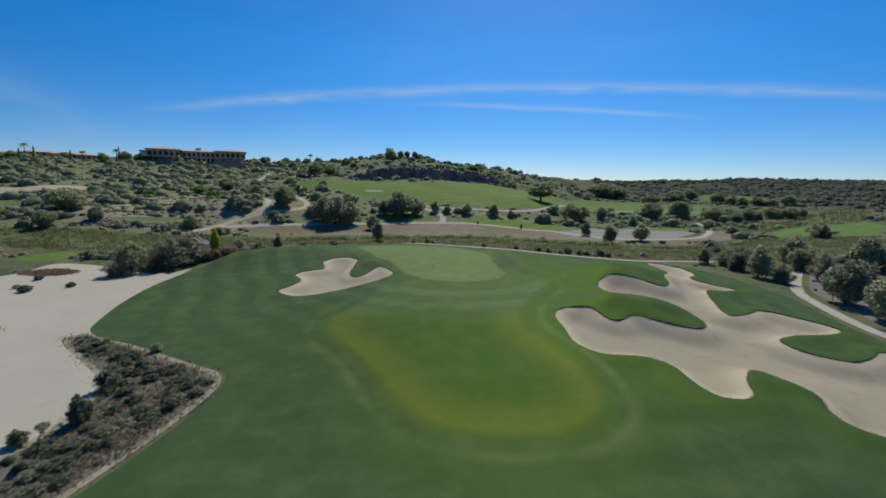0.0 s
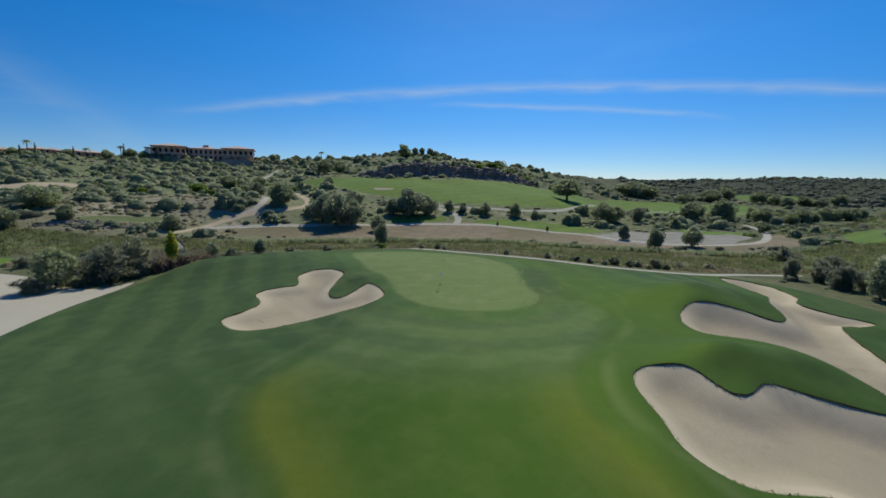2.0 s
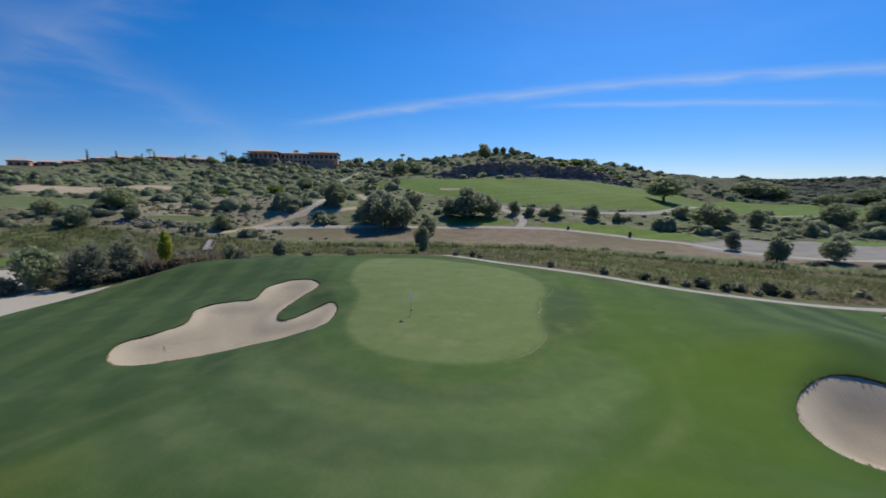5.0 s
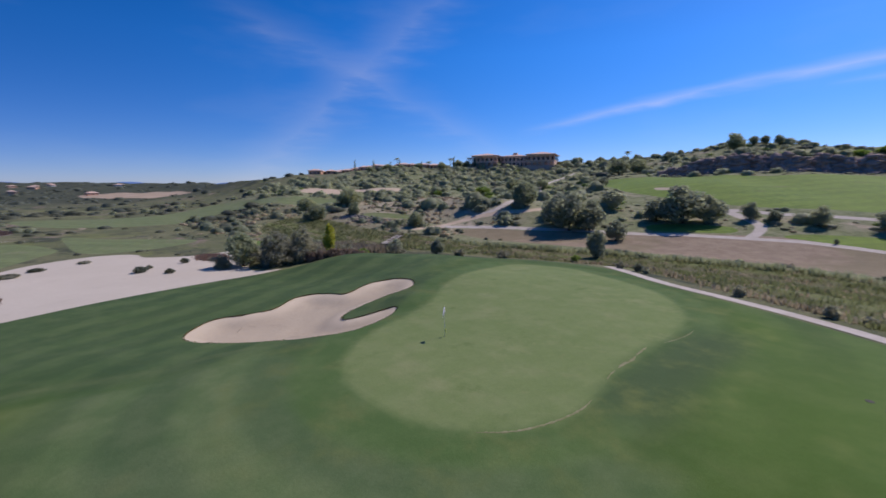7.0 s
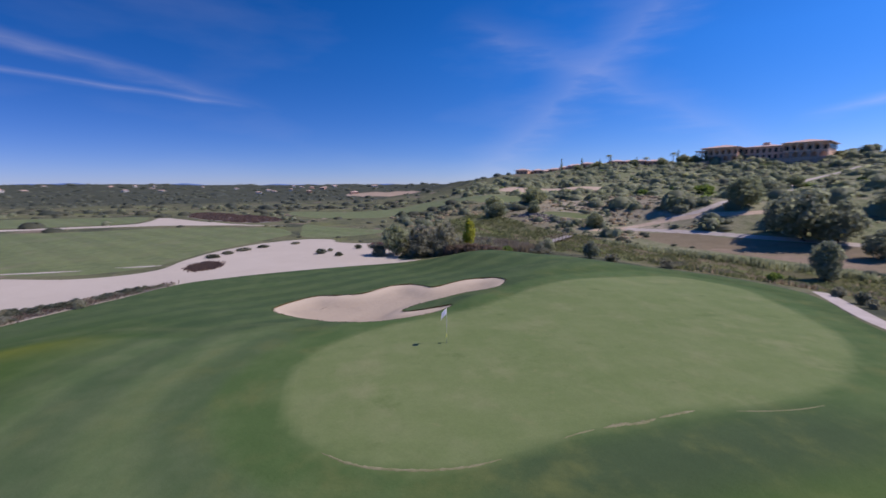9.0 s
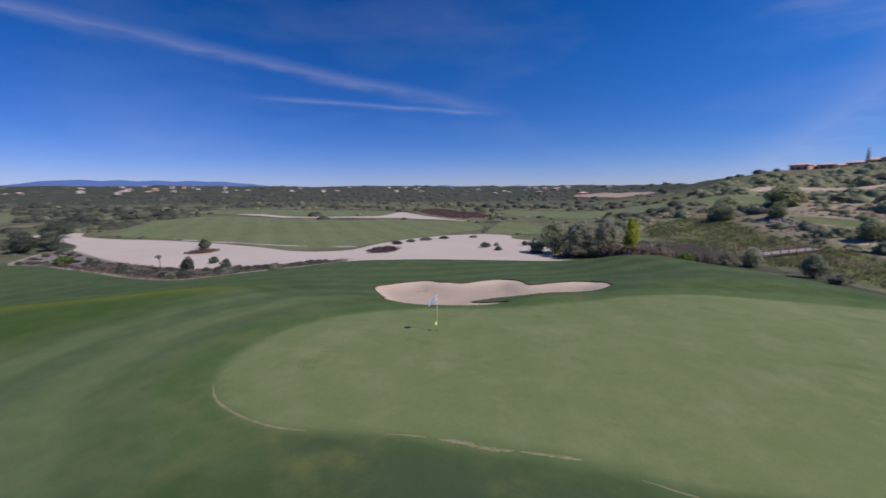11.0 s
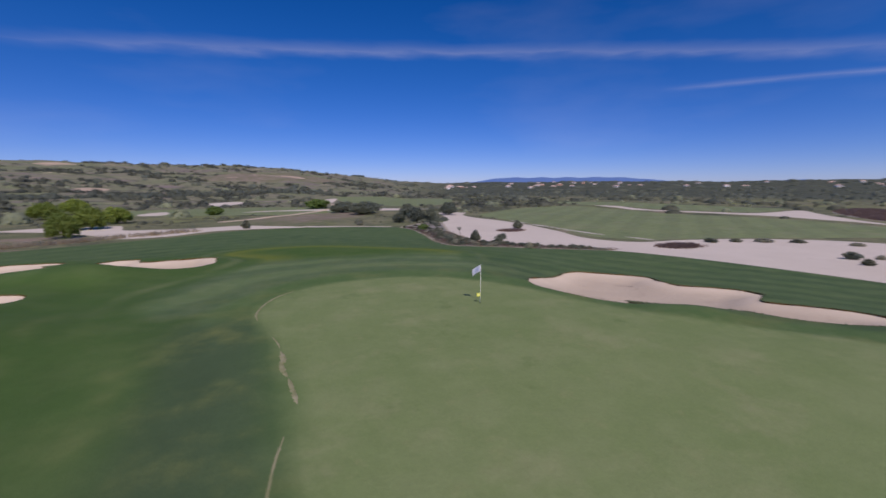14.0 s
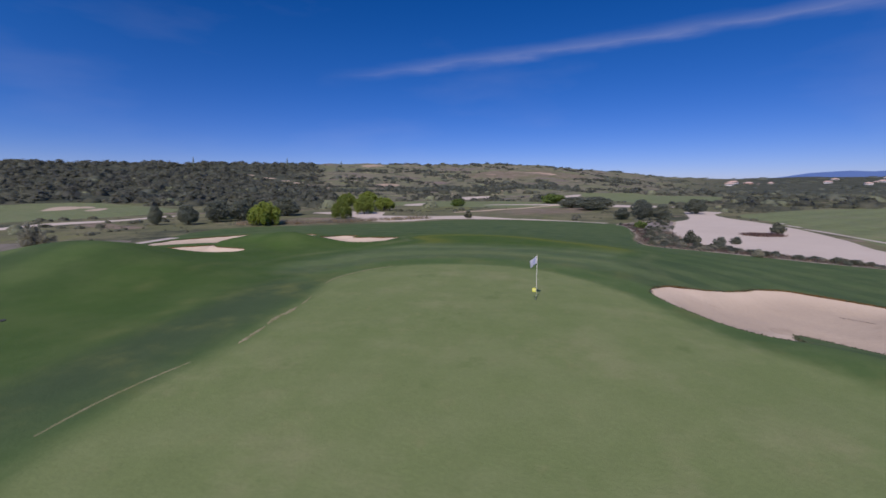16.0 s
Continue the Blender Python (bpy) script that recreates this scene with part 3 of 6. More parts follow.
# ---- outlines in plan ----
def spline(pts, closed=True, n=6):
    p = np.array(pts, float)
    k = len(p)
    out = []
    for i in range(k if closed else k - 1):
        q = [p[(i + j) % k] if closed else p[min(max(i + j, 0), k - 1)] for j in (-1, 0, 1, 2)]
        for u in np.arange(n) / n:
            out.append(0.5 * (2 * q[1] + (q[2] - q[0]) * u + (2 * q[0] - 5 * q[1] + 4 * q[2] - q[3]) * u * u + (3 * q[1] - q[0] - 3 * q[2] + q[3]) * u ** 3))
    if not closed:
        out.append(p[-1])
    return np.array(out)


class Outline:
    """A closed outline, or a way of some half width: below 0 inside, in metres."""

    def __init__(self, pts, half=0.0, n=6):
        self.half = half
        self.p = spline(pts, half == 0.0, n)
        a, b = self.p, np.roll(self.p, -1, 0)
        self.a, self.b = (a, b) if half == 0.0 else (a[:-1], b[:-1])
        self.lo, self.hi = self.p.min(0) - half - 4, self.p.max(0) + half + 4

    def dist(self, x, y, reach=0.0):
        out = np.full(x.shape, 9.0)
        m = (x > self.lo[0] - reach) & (x < self.hi[0] + reach) & (y > self.lo[1] - reach) & (y < self.hi[1] + reach)
        idx = np.nonzero(m)[0]
        for part in np.array_split(idx, max(1, len(idx) // 4000)):
            px, py = x[part][:, None], y[part][:, None]
            ax, ay, bx, by = self.a[:, 0], self.a[:, 1], self.b[:, 0], self.b[:, 1]
            ex, ey = bx - ax, by - ay
            t = np.clip(((px - ax) * ex + (py - ay) * ey) / (ex * ex + ey * ey + 1e-12), 0, 1)
            d = np.sqrt(((px - ax - t * ex) ** 2 + (py - ay - t * ey) ** 2).min(1))
            if self.half:
                out[part] = d - self.half
            else:
                cross = ((ay > py) != (by > py)) & (px < ex * (py - ay) / np.where(ey == 0, 1e-12, ey) + ax)
                out[part] = np.where(cross.sum(1) % 2 == 1, -d, d)
        return out


GREEN = Outline([(-22.5, 98), (-15.6, 80), (-11, 73.3), (-8.4, 66.4), (-6.4, 62.6), (-3.6, 60), (0, 59.0), (2.8, 59.2), (5.2, 60.3), (6.9, 62.0), (7.8, 64.2), (8.0, 66.0), (7.6, 68.4), (7.1, 71.5), (7.0, 75.4), (7.2, 79), (6.6, 83.5), (4.8, 87.6), (1.8, 91.6), (-2.4, 94.8), (-8, 98.4), (-14, 102), (-20.5, 102.5)])
COLLAR = Outline([(-26, 98.5), (-18.4, 80), (-13.6, 73), (-11, 66), (-9, 61), (-4.4, 57.2), (0.4, 56), (4.0, 56.8), (7.4, 59.1), (9.6, 62.4), (10.4, 65.6), (9.8, 69.2), (9.2, 73), (9.2, 79), (8.8, 84.4), (6.6, 89.2), (3, 93.6), (-2.2, 97.2), (-8, 100.8), (-15, 104.4), (-23.6, 104.5)])
FAIRWAY = Outline([(-9.2, 59), (-10.5, 52.1), (-12.6, 47.1), (-13.5, 42.9), (-11.8, 38.7), (-8.9, 35.4), (-6.5, 31.7), (-4.4, 28.3), (-1.6, 25.5), (1.7, 24.3), (5, 24.2), (8.3, 25), (10.8, 27.1), (11.8, 29.7), (11.5, 33.7), (9.7, 38), (8.1, 41.8), (8.3, 46.5), (10.6, 52.5), (13.5, 58), (12, 64), (3, 60)])
BUNKER_L = Outline([(-23.6, 56.9), (-25.5, 59.3), (-24.3, 62), (-24, 64.4), (-26, 67.2), (-25.7, 69.3), (-23.4, 70.6), (-22.4, 71.6), (-23.8, 75.2), (-22.8, 78), (-20.3, 78.5), (-17.6, 76.4), (-17.3, 72.5), (-17.4, 69.6), (-16.6, 67.6), (-15, 67), (-14, 68.6), (-12.9, 70.6), (-11.6, 69.8), (-10.2, 67.4), (-9.4, 64), (-11.2, 60.9), (-14, 59.3), (-16.6, 57.6), (-18.6, 56.2), (-21, 55.7)])
BUNKER_R = Outline([(40.6, 88), (44.2, 85.6), (45, 82), (43.4, 75.5), (39.6, 70.2), (41, 67.4), (44.2, 65.4), (41, 63), (37.2, 61), (34.8, 55.6), (33.4, 50), (36.4, 51.2), (40, 53.8), (43, 52.4), (45.4, 48.6), (42.4, 46), (37.4, 44.6), (34.2, 42.7), (34.8, 40.2), (37.4, 38.6), (40.6, 39.6), (43.9, 41.6), (46.5, 39), (46.5, 33), (43, 27.5), (37.5, 24.6), (31.5, 25), (28.2, 26.6), (27.6, 28.6), (28.4, 31), (27.3, 33.2), (26, 34.8), (24.4, 33), (23.4, 30.7), (21.8, 29.9), (20.2, 30.4), (19.5, 32.4), (19.2, 34.6), (17.4, 36.2), (13.6, 36.4), (11.7, 38.6), (11.5, 41.6), (11.3, 44.9), (12.2, 47.2), (14.1, 48.2), (16, 47.8), (17.4, 45), (18.6, 45), (20.4, 46.2), (23, 45), (26.2, 44)] + [(28.2, 46), (27, 50.6), (24.6, 53.6), (20.9, 54.9), (20.1, 57.6), (21.6, 60.6), (24, 61.8), (27, 60.6), (29.6, 58.9), (31.3, 60.6), (32.2, 64.3), (35.6, 70), (38, 79), (38.8, 84)])
HOLE = Outline([(-46.4, 75.6), (-47.2, 65), (-45.2, 56), (-42, 47.6), (-38.6, 42), (-29.8, 38.0), (-23.7, 34.8), (-19.4, 32.8), (-18.1, 30.3), (-18.1, 27), (-18.8, 22), (-20.3, 16), (-22, 9), (-22, -5), (-11, -12), (6, -14), (23, -3), (33, 3), (44, 9), (53, 15), (53.5, 24), (50.5, 33), (48, 40), (47.8, 46), (48.5, 52), (50.5, 60), (51.5, 67), (51, 78), (46, 89), (38, 89.8), (31, 87), (25, 86), (19.5, 87.2), (13.6, 90.3), (6.2, 94), (-1, 98.2), (-8, 104.8), (-14, 109), (-22, 110), (-31, 106), (-38, 97), (-42.4, 86)])
WASTE = Outline([(-48, 75), (-47.4, 65), (-45.2, 56), (-42, 47.6), (-38.6, 42), (-40, 40), (-33, 34.6), (-29.1, 31.4), (-26.6, 27), (-27, 20), (-28.5, 9), (-33, -4), (-36, -13), (-42, -22), (-47, -38), (-52, -52), (-60, -48), (-54, -38), (-52, -26), (-54, -12), (-52, 4), (-50, 16), (-47, 27), (-51, 35), (-60, 36.5), (-70, 39), (-77, 42.5), (-83, 47), (-87, 55), (-84, 61), (-79, 62), (-76, 70), (-77, 79), (-66, 77.5), (-57, 73), (-51, 72)])
BED = Outline([(-39.9, 40.1), (-38, 41.8), (-29.8, 37.8), (-23.7, 34.6), (-19.6, 32.6), (-18.4, 30.4), (-18.4, 27.3), (-19.1, 22.8), (-20.4, 17), (-22, 10), (-22.3, 2), (-22, -5), (-26, -10), (-33, -15), (-36, -13), (-33, -4), (-28.5, 9), (-27, 20), (-26.6, 27), (-29.1, 31.4), (-33.1, 34.6)])
PATHS = [
    ("cart_path", Outline([(-13, 111.5), (-8, 106.3), (-1, 99.7), (6.2, 95.5), (13.6, 91.8), (19.5, 88.7), (25.2, 87.5), (31.8, 88.4), (40.9, 91.5), (49, 95.5), (60, 98)], 0.75), M_PATH),
    ("cart_path", Outline([(51, 30), (50.3, 40), (50, 46.1), (50.6, 52), (52.8, 60), (56.6, 68.8), (64.7, 79.9), (74, 91)], 0.9), M_PATH),
    ("bank_path", Outline([(-76, 136), (-68, 140), (-55, 144.5), (-41.9, 149.2), (-23.7, 154.6), (-4.7, 159), (8.9, 159.9), (26.2, 157), (37.3, 153), (45.7, 143.6), (60.8, 137.5), (84.6, 148), (106, 178.7), (117, 208)], 1.15), M_PATH),
    ("bank_path", Outline([(-4.7, 159), (-5, 170), (-14.2, 181), (-1, 180.5), (21.2, 184), (33.6, 190), (50.8, 212), (80, 255), (122, 276), (158, 272)], 1.15), M_PATH),
    ("dirt_track", Outline([(-80, 128), (-77, 137), (-73.8, 144.3), (-67.6, 150.5), (-60.5, 156), (-57.5, 164), (-60, 173), (-66, 184), (-77, 199)], 1.3), M_TRACK),
    ("dirt_track", Outline([(-73.6, 145.6), (-71, 149.4), (-69.6, 154), (-71, 161), (-80, 182), (-93.4, 204.7), (-105.8, 228.4), (-114.3, 242.3), (-124.2, 271.7), (-131.1, 303.5)], 1.1), M_PATH),
    ("cart_path", Outline([(-57, -14), (-54.4, 0), (-53.6, 12), (-54.5, 24), (-56, 34), (-58.4, 41)], 0.6), M_PATH),
    ("dirt_track", Outline([(226, -234), (210, -226), (177, -212), (141, -191), (112, -176)], 2.4), M_TRACK),
    ("dirt_track", Outline([(16, -38), (11, -43.5), (0.6, -57), (-12, -75), (-24, -104), (-29, -140)], 1.3), M_TRACK),
]
HEATH_AT = [(-193, -2), (-218, -1), (-180, 31), (-154, 42), (-147, 31), (-167, 12)]
AREAS = [
    ("gravel_area", [(44, 157), (50, 162), (60, 160), (68, 165), (80, 163), (88, 168), (90, 160), (80, 150), (72.3, 141.2), (62, 140), (53.9, 135.5), (42, 141), (38, 151)], M_GRAVEL),
    ("waste_sand", [(-145, -76), (-148, -63), (-137, -37), (-148, -9), (-162, -6), (-185, -9), (-163, 9), (-139, 31), (-126, 50), (-135, 30), (-140, -3), (-130, -32), (-137, -55)], M_WASTE),
    ("waste_sand", [(57, -28), (50, -35), (42, -33.5), (37, -34), (34, -23), (30.5, -21), (22, -20), (12, -24), (4, -20.5), (-4, -15), (6, -15.5), (16, -12.5), (23.5, -6), (32, -5.5), (38, -15), (48, -24)], M_WASTE),
    ("putting_green_far", [(-88.9, 81.5), (-88.6, 90.4), (-81.6, 89.4), (-81.8, 82.4)], M_FAR_FAIR),
    ("far_fairway", [(-95, 258), (-65, 258), (-31, 245), (-13, 241), (14.6, 262), (32.6, 272), (76, 300), (120, 330), (165, 330), (170, 300), (148, 262), (119, 266), (80, 246), (52, 206), (31, 193), (10, 188), (-12, 186), (-36, 195), (-60, 210)], M_FAR_FAIR),
    ("far_fairway", [(-26.3, 163), (-11, 167), (-9, 162), (-23.7, 157.5)], M_FAR_FAIR),
    ("far_fairway", [(0, 162.5), (9.3, 168), (19.5, 169), (36.5, 169), (43, 161), (34, 157), (18.4, 160)], M_FAR_FAIR),
    ("far_fairway", [(74, 172), (97, 176), (86, 162), (70, 157)], M_FAR_FAIR),
    ("far_fairway", [(-63, -41), (-96, -66), (-125, -74), (-128, -52), (-122, -13), (-130, 8), (-124, 40), (-104, 50), (-90, 46), (-72, 38), (-56, 34), (-50, 26), (-53, 14), (-55, 2), (-57, -14), (-57, -28)], M_FAR_DRY),
    ("far_fairway", [(-148, -118), (-175, -112), (-190, -90), (-190, -48), (-193, -20), (-170, -10), (-152, -12), (-142, -40), (-150, -66), (-146, -86)], M_FAR_DRY),
    ("far_fairway", [(-186, 140), (-169, 156), (-154, 149), (-157, 134), (-168, 124)], M_FAR_DRY),
    ("far_fairway", [(-106, 128), (-94, 139), (-91, 135.5), (-103, 125)], M_FAR_DRY),
    ("far_fairway", [(-216, 40), (-212, 77), (-250, 122), (-190, 136), (-172, 124), (-190, 108), (-162, 85), (-170, 52)], M_FAR_DRY),
    ("far_fairway", [(-132, 52), (-121, 60), (-104, 76), (-93, 68), (-90, 58), (-96, 53), (-112, 52)], M_FAR_DRY),
    ("far_fairway", [(180, -20), (165, -55), (120, -45), (100, -20), (110, 10), (140, 20), (170, 10)], M_FAR_DRY),
    ("far_fairway", [(-30, -75), (-5, -62), (25, -66), (60, -85), (40, -110), (-10, -112)], M_FAR_DRY),
    ("far_fairway", [(112, 145), (128, 173), (155, 196), (181, 210), (224, 237), (200, 200), (155, 165), (138, 158)], M_FAR_FAIR),
    ("far_fairway", [(225, 403), (265, 420), (285, 401), (256, 363), (229, 352), (215, 363)], M_FAR_FAIR),
    ("far_fairway", [(184, 334), (186, 302), (159, 269), (148, 266)], M_FAR_FAIR),
    ("far_bunker", [(-43.5, 208.5), (-35, 207), (-34.6, 204.6), (-41.4, 204.8)], M_SAND),
    ("far_bunker", [(148, -24), (159, -38), (153, -41), (145, -32)], M_SAND),
    ("far_bunker", [(148, -36.5), (154, -42.5), (150, -43.5), (145, -39)], M_SAND),
    ("far_bunker", [(130.6, -27), (138, -38), (143, -40), (136, -28)], M_SAND),
    ("waste_sand", [(97, 27), (98, 12), (92, 1), (91, -12), (88, -12), (88, 3), (92, 14), (93, 27)], M_WASTE),
    ("waste_sand", [(-30, -74), (-8, -84), (12, -80), (-2, -90), (-26, -92), (-50, -84), (-58, -74)], M_WASTE),
    ("bare_field", [(-430, 150), (-458, 92), (-560, 76), (-575, 104), (-520, 150)], M_PALE),
    ("waste_sand", [(27, -330), (-6, -346), (-35, -347), (-34, -354), (-5, -357), (28, -338)], M_PALE),
    ("waste_sand", [(166, -366), (121, -376), (122, -390), (168, -380)], M_PALE),
    ("waste_sand", [(97, -210), (86, -219), (89, -230), (102, -224)], M_PALE),
    ("waste_sand", [(43.4, -83.4), (37.4, -93.7), (34.9, -76), (40.8, -72.6)], M_WASTE),
    ("waste_sand", [(32, -158), (15, -170), (14.7, -142), (27, -136)], M_WASTE),
    ("waste_sand", [(-21.5, -160), (-33, -184), (-40, -189), (-24.5, -138)], M_WASTE),
    ("waste_sand", [(-3, -17.4), (-12, -13.2), (-20.8, -8.8), (-20.4, -7.2), (-11, -11.4), (-2.9, -15)], M_WASTE),
    ("far_fairway", [(-44, -206), (-119, -203), (-80, -115), (-49, -112)], M_FAR_DRY),
    ("bare_field", [(38, -352), (-54, -374), (-58, -333), (36, -292)], M_BROWN),
    ("bare_field", [(9, -42), (-6, -60), (-20, -72), (-26, -56), (-18, -38), (-4, -27), (6, -26)], M_BROWN),
    ("heath", HEATH_AT, M_BED),
    ("earth_bank", [(-206, 150), (-190, 158), (-176, 174), (-164, 184), (-170, 192), (-184, 180), (-198, 172), (-214, 160)], M_TRACK),
    ("bare_soil", [(54, 34), (53.5, 46), (54, 54), (57, 64), (61, 72), (69, 82), (78, 92), (92, 100), (104, 88), (96, 66), (80, 46), (64, 36)], M_BED),
    ("bank_grass", [(-70, 133), (-50, 132), (-20, 136), (10, 137), (40, 133), (70, 130), (95, 146), (106, 172), (84, 150), (60, 140), (44, 146), (36, 155), (8, 161.5), (-5, 161.5), (-20, 156), (-38, 149), (-52, 143.5), (-64, 140.5)], M_BANK),
    ("marsh", [(-118, 98), (-96, 92), (-76, 95), (-60, 100), (-45, 107), (-30, 109), (-14, 113), (-4, 106), (8, 98.5), (20, 91), (34, 92), (50, 98), (75, 100), (110, 105), (150, 130), (150, 160), (112, 150), (92, 138), (70, 127), (40, 129), (10, 133.5), (-20, 132.5), (-50, 128), (-70, 123), (-86, 118), (-104, 116), (-122, 110)], M_MARSH),
    ("marsh", [(115, 188), (145, 210), (178, 233), (219, 270), (285, 322), (287, 304), (227, 240), (184, 214), (155, 197), (128, 174), (106, 160)], M_MARSH),
]
SCARP = [(float(scarp_line(a)) + s * 3.4, a) for s, span in ((-1, range(-8, 17, 1)), (1, range(16, -9, -1))) for a in span]
AREAS.append(("rock_scarp", [(-math.sin(radians(a)) * r, 50 + math.cos(radians(a)) * r) for r, a in SCARP], M_ROCK))
AREAS.sort(key=lambda a: a[0] not in ("far_bunker", "waste_sand"))
AREAS = [(n, Outline(p), m) for n, p, m in AREAS]


# ---- helpers for meshes ----
def obj(name, verts, faces, material, parent=None, label="", smooth=False):
    """One mesh object from arrays of corners and of faces."""
    me = bpy.data.meshes.new(name)
    if isinstance(faces, np.ndarray):
        k = faces.shape[1]
        me.vertices.add(len(verts))
        me.vertices.foreach_set("co", np.asarray(verts, np.float32).ravel())
        me.loops.add(faces.size)
        me.loops.foreach_set("vertex_index", faces.astype(np.int32).ravel())
        me.polygons.add(len(faces))
        me.polygons.foreach_set("loop_start", np.arange(0, faces.size, k, dtype=np.int32))
        me.polygons.foreach_set("loop_total", np.full(len(faces), k, np.int32))
        me.update(calc_edges=True)
        me.validate()
    else:
        me.from_pydata([tuple(v) for v in verts], [], faces)
    me.materials.append(material)
    if smooth:
        me.polygons.foreach_set("use_smooth", np.ones(len(me.polygons), bool))
    me.update()
    ob = new(name, me)
    if parent is not None:
        ob.parent = parent
    if label:
        ob["label"] = label
    return ob


def part(name, bm, material, parent, label="", smooth=False):
    """A bmesh as one mesh object under a thing or a part."""
    me = bpy.data.meshes.new(name)
    bm.to_mesh(me)
    bm.free()
    me.materials.append(material)
    if smooth:
        for p in me.polygons:
            p.use_smooth = True
    ob = new(name, me)
    ob.parent = parent
    if label:
        ob["label"] = label
    return ob


def box(bm, x0, x1, y0, y1, z0, z1, bevel=0.0):
    r = bmesh.ops.create_cube(bm, size=1.0, matrix=Matrix.LocRotScale(((x0 + x1) / 2, (y0 + y1) / 2, (z0 + z1) / 2), None, (x1 - x0, y1 - y0, z1 - z0)))
    if bevel:
        bmesh.ops.bevel(bm, geom=list({e for v in r["verts"] for e in v.link_edges}), offset=bevel, segments=1, affect="EDGES")


def boxed(*a, bevel=0.0):
    bm = bmesh.new()
    box(bm, *a, bevel=bevel)
    return bm


def tube(bm, pts, radii, sides=8):
    """A closed tapered tube along pts."""
    rings = []
    for i, (p, r) in enumerate(zip(pts, radii)):
        p = Vector(p)
        d = Vector(pts[min(i + 1, len(pts) - 1)]) - Vector(pts[max(i - 1, 0)])
        q = d.to_track_quat("Z", "Y")
        rings.append([bm.verts.new(p + q @ Vector((r * math.cos(a), r * math.sin(a), 0))) for a in (2 * math.pi * k / sides for k in range(sides))])
    for a, b in zip(rings, rings[1:]):
        for k in range(sides):
            bm.faces.new((a[k], a[(k + 1) % sides], b[(k + 1) % sides], b[k]))
    bm.faces.new(rings[0][::-1])
    bm.faces.new(rings[-1])


def at_ground(x, y):
    return float(land(np.array([x]), np.array([y]))[0])


def thing(name, x, y, z, label, category, group="", turn=0.0):
    ob = new(name)
    ob.empty_display_size = 0.2
    ob.matrix_basis = pose(x, y, z, 0, 0, turn)
    return tagged(ob, label, category, group)


# ---- the ground: one sheet, cut along the outlines ----
def lines(fine0, fine1, mid0, mid1, fine=0.62, mid=1.6, far=4600.0, growth=1.065):
    def tail(start):
        out, s, p = [], mid, start
        while p < far:
            s *= growth
            p += s
            out.append(p)
        return out
    core = np.arange(fine0, fine1, fine)
    left, right = np.arange(mid0, fine0 - mid * 0.5, mid), np.arange(core[-1] + mid * 0.7, mid1, mid)
    c = np.concatenate([left, core, right])
    return np.concatenate([-np.array(tail(-c[0]))[::-1], c, np.array(tail(c[-1]))])


GX, GY = lines(-50, 54, -150, 130), lines(8, 112, -90, 312)
gx, gy = np.meshgrid(GX, GY, indexing="ij")
V = np.stack([gx.ravel(), gy.ravel()], 1)
ny = len(GY)
ii, jj = np.meshgrid(np.arange(len(GX) - 1), np.arange(ny - 1), indexing="ij")
q0 = (ii * ny + jj).ravel()
quads = np.stack([q0, q0 + ny, q0 + ny + 1, q0 + 1], 1)
alt = ((ii + jj) % 2 == 0).ravel()
T = np.concatenate([quads[alt][:, [0, 1, 2]], quads[alt][:, [0, 2, 3]], quads[~alt][:, [0, 1, 3]], quads[~alt][:, [1, 2, 3]]])


def cut(T, outline, offset=0.0):
    """Splits the triangles along the outline, and gives those inside and those outside."""
    global V
    s = outline.dist(V[:, 0], V[:, 1]) + offset
    s = np.where(np.abs(s) < 0.012, 0.012, s)
    neg = s[T] < 0
    k = neg.sum(1)
    inside, outside, mixed = T[k == 3], T[k == 0], T[(k == 1) | (k == 2)]
    if not len(mixed):
        return inside, outside
    mn = s[mixed] < 0
    lone = np.where(mn.sum(1) == 1, mn.argmax(1), (~mn).argmax(1))
    r = np.arange(len(mixed))
    a, b, c = mixed[r, lone], mixed[r, (lone + 1) % 3], mixed[r, (lone + 2) % 3]
    e = np.concatenate([np.stack([np.minimum(a, b), np.maximum(a, b)], 1), np.stack([np.minimum(a, c), np.maximum(a, c)], 1)])
    key, inv = np.unique(e[:, 0].astype(np.int64) * 10 ** 8 + e[:, 1], return_inverse=True)
    k0, k1 = key // 10 ** 8, key % 10 ** 8
    t = (s[k0] / (s[k0] - s[k1]))[:, None]
    start = len(V)
    V = np.concatenate([V, V[k0] * (1 - t) + V[k1] * t])
    n = len(mixed)
    ab, ac = start + inv[:n], start + inv[n:]
    tip = np.stack([a, ab, ac], 1)
    rest = np.concatenate([np.stack([ab, b, c], 1), np.stack([ab, c, ac], 1)])
    tip_in = s[a] < 0
    two = np.concatenate([tip_in, tip_in])
    return np.concatenate([inside, tip[tip_in], rest[~two]]), np.concatenate([outside, tip[~tip_in], rest[two]])


pieces = []
for n, o, m in PATHS:
    got, T = cut(T, o)
    pieces.append((n, got, m, None))
for o in (BUNKER_L, BUNKER_R):
    got, T = cut(T, o)
    pieces.append(("bunker", got, M_SAND, o))
for n, o, m in (("putting_green", GREEN, M_MOWN), ("green_collar", COLLAR, M_MOWN), ("fairway", FAIRWAY, M_MOWN), ("rough", HOLE, M_MOWN)):
    got, T = cut(T, o)
    pieces.append((n, got, m, None))
got, T = cut(T, BED, 0.5)
pieces.append(("shrub_bed", got, M_BED, None))
got, T = cut(T, BED)
pieces.append(("bed_border", got, M_BORDER, None))
got, T = cut(T, WASTE)
pieces.append(("waste_sand", got, M_WASTE, None))
for n, o, m in AREAS:
    got, T = cut(T, o)
    pieces.append((n, got, m, None))
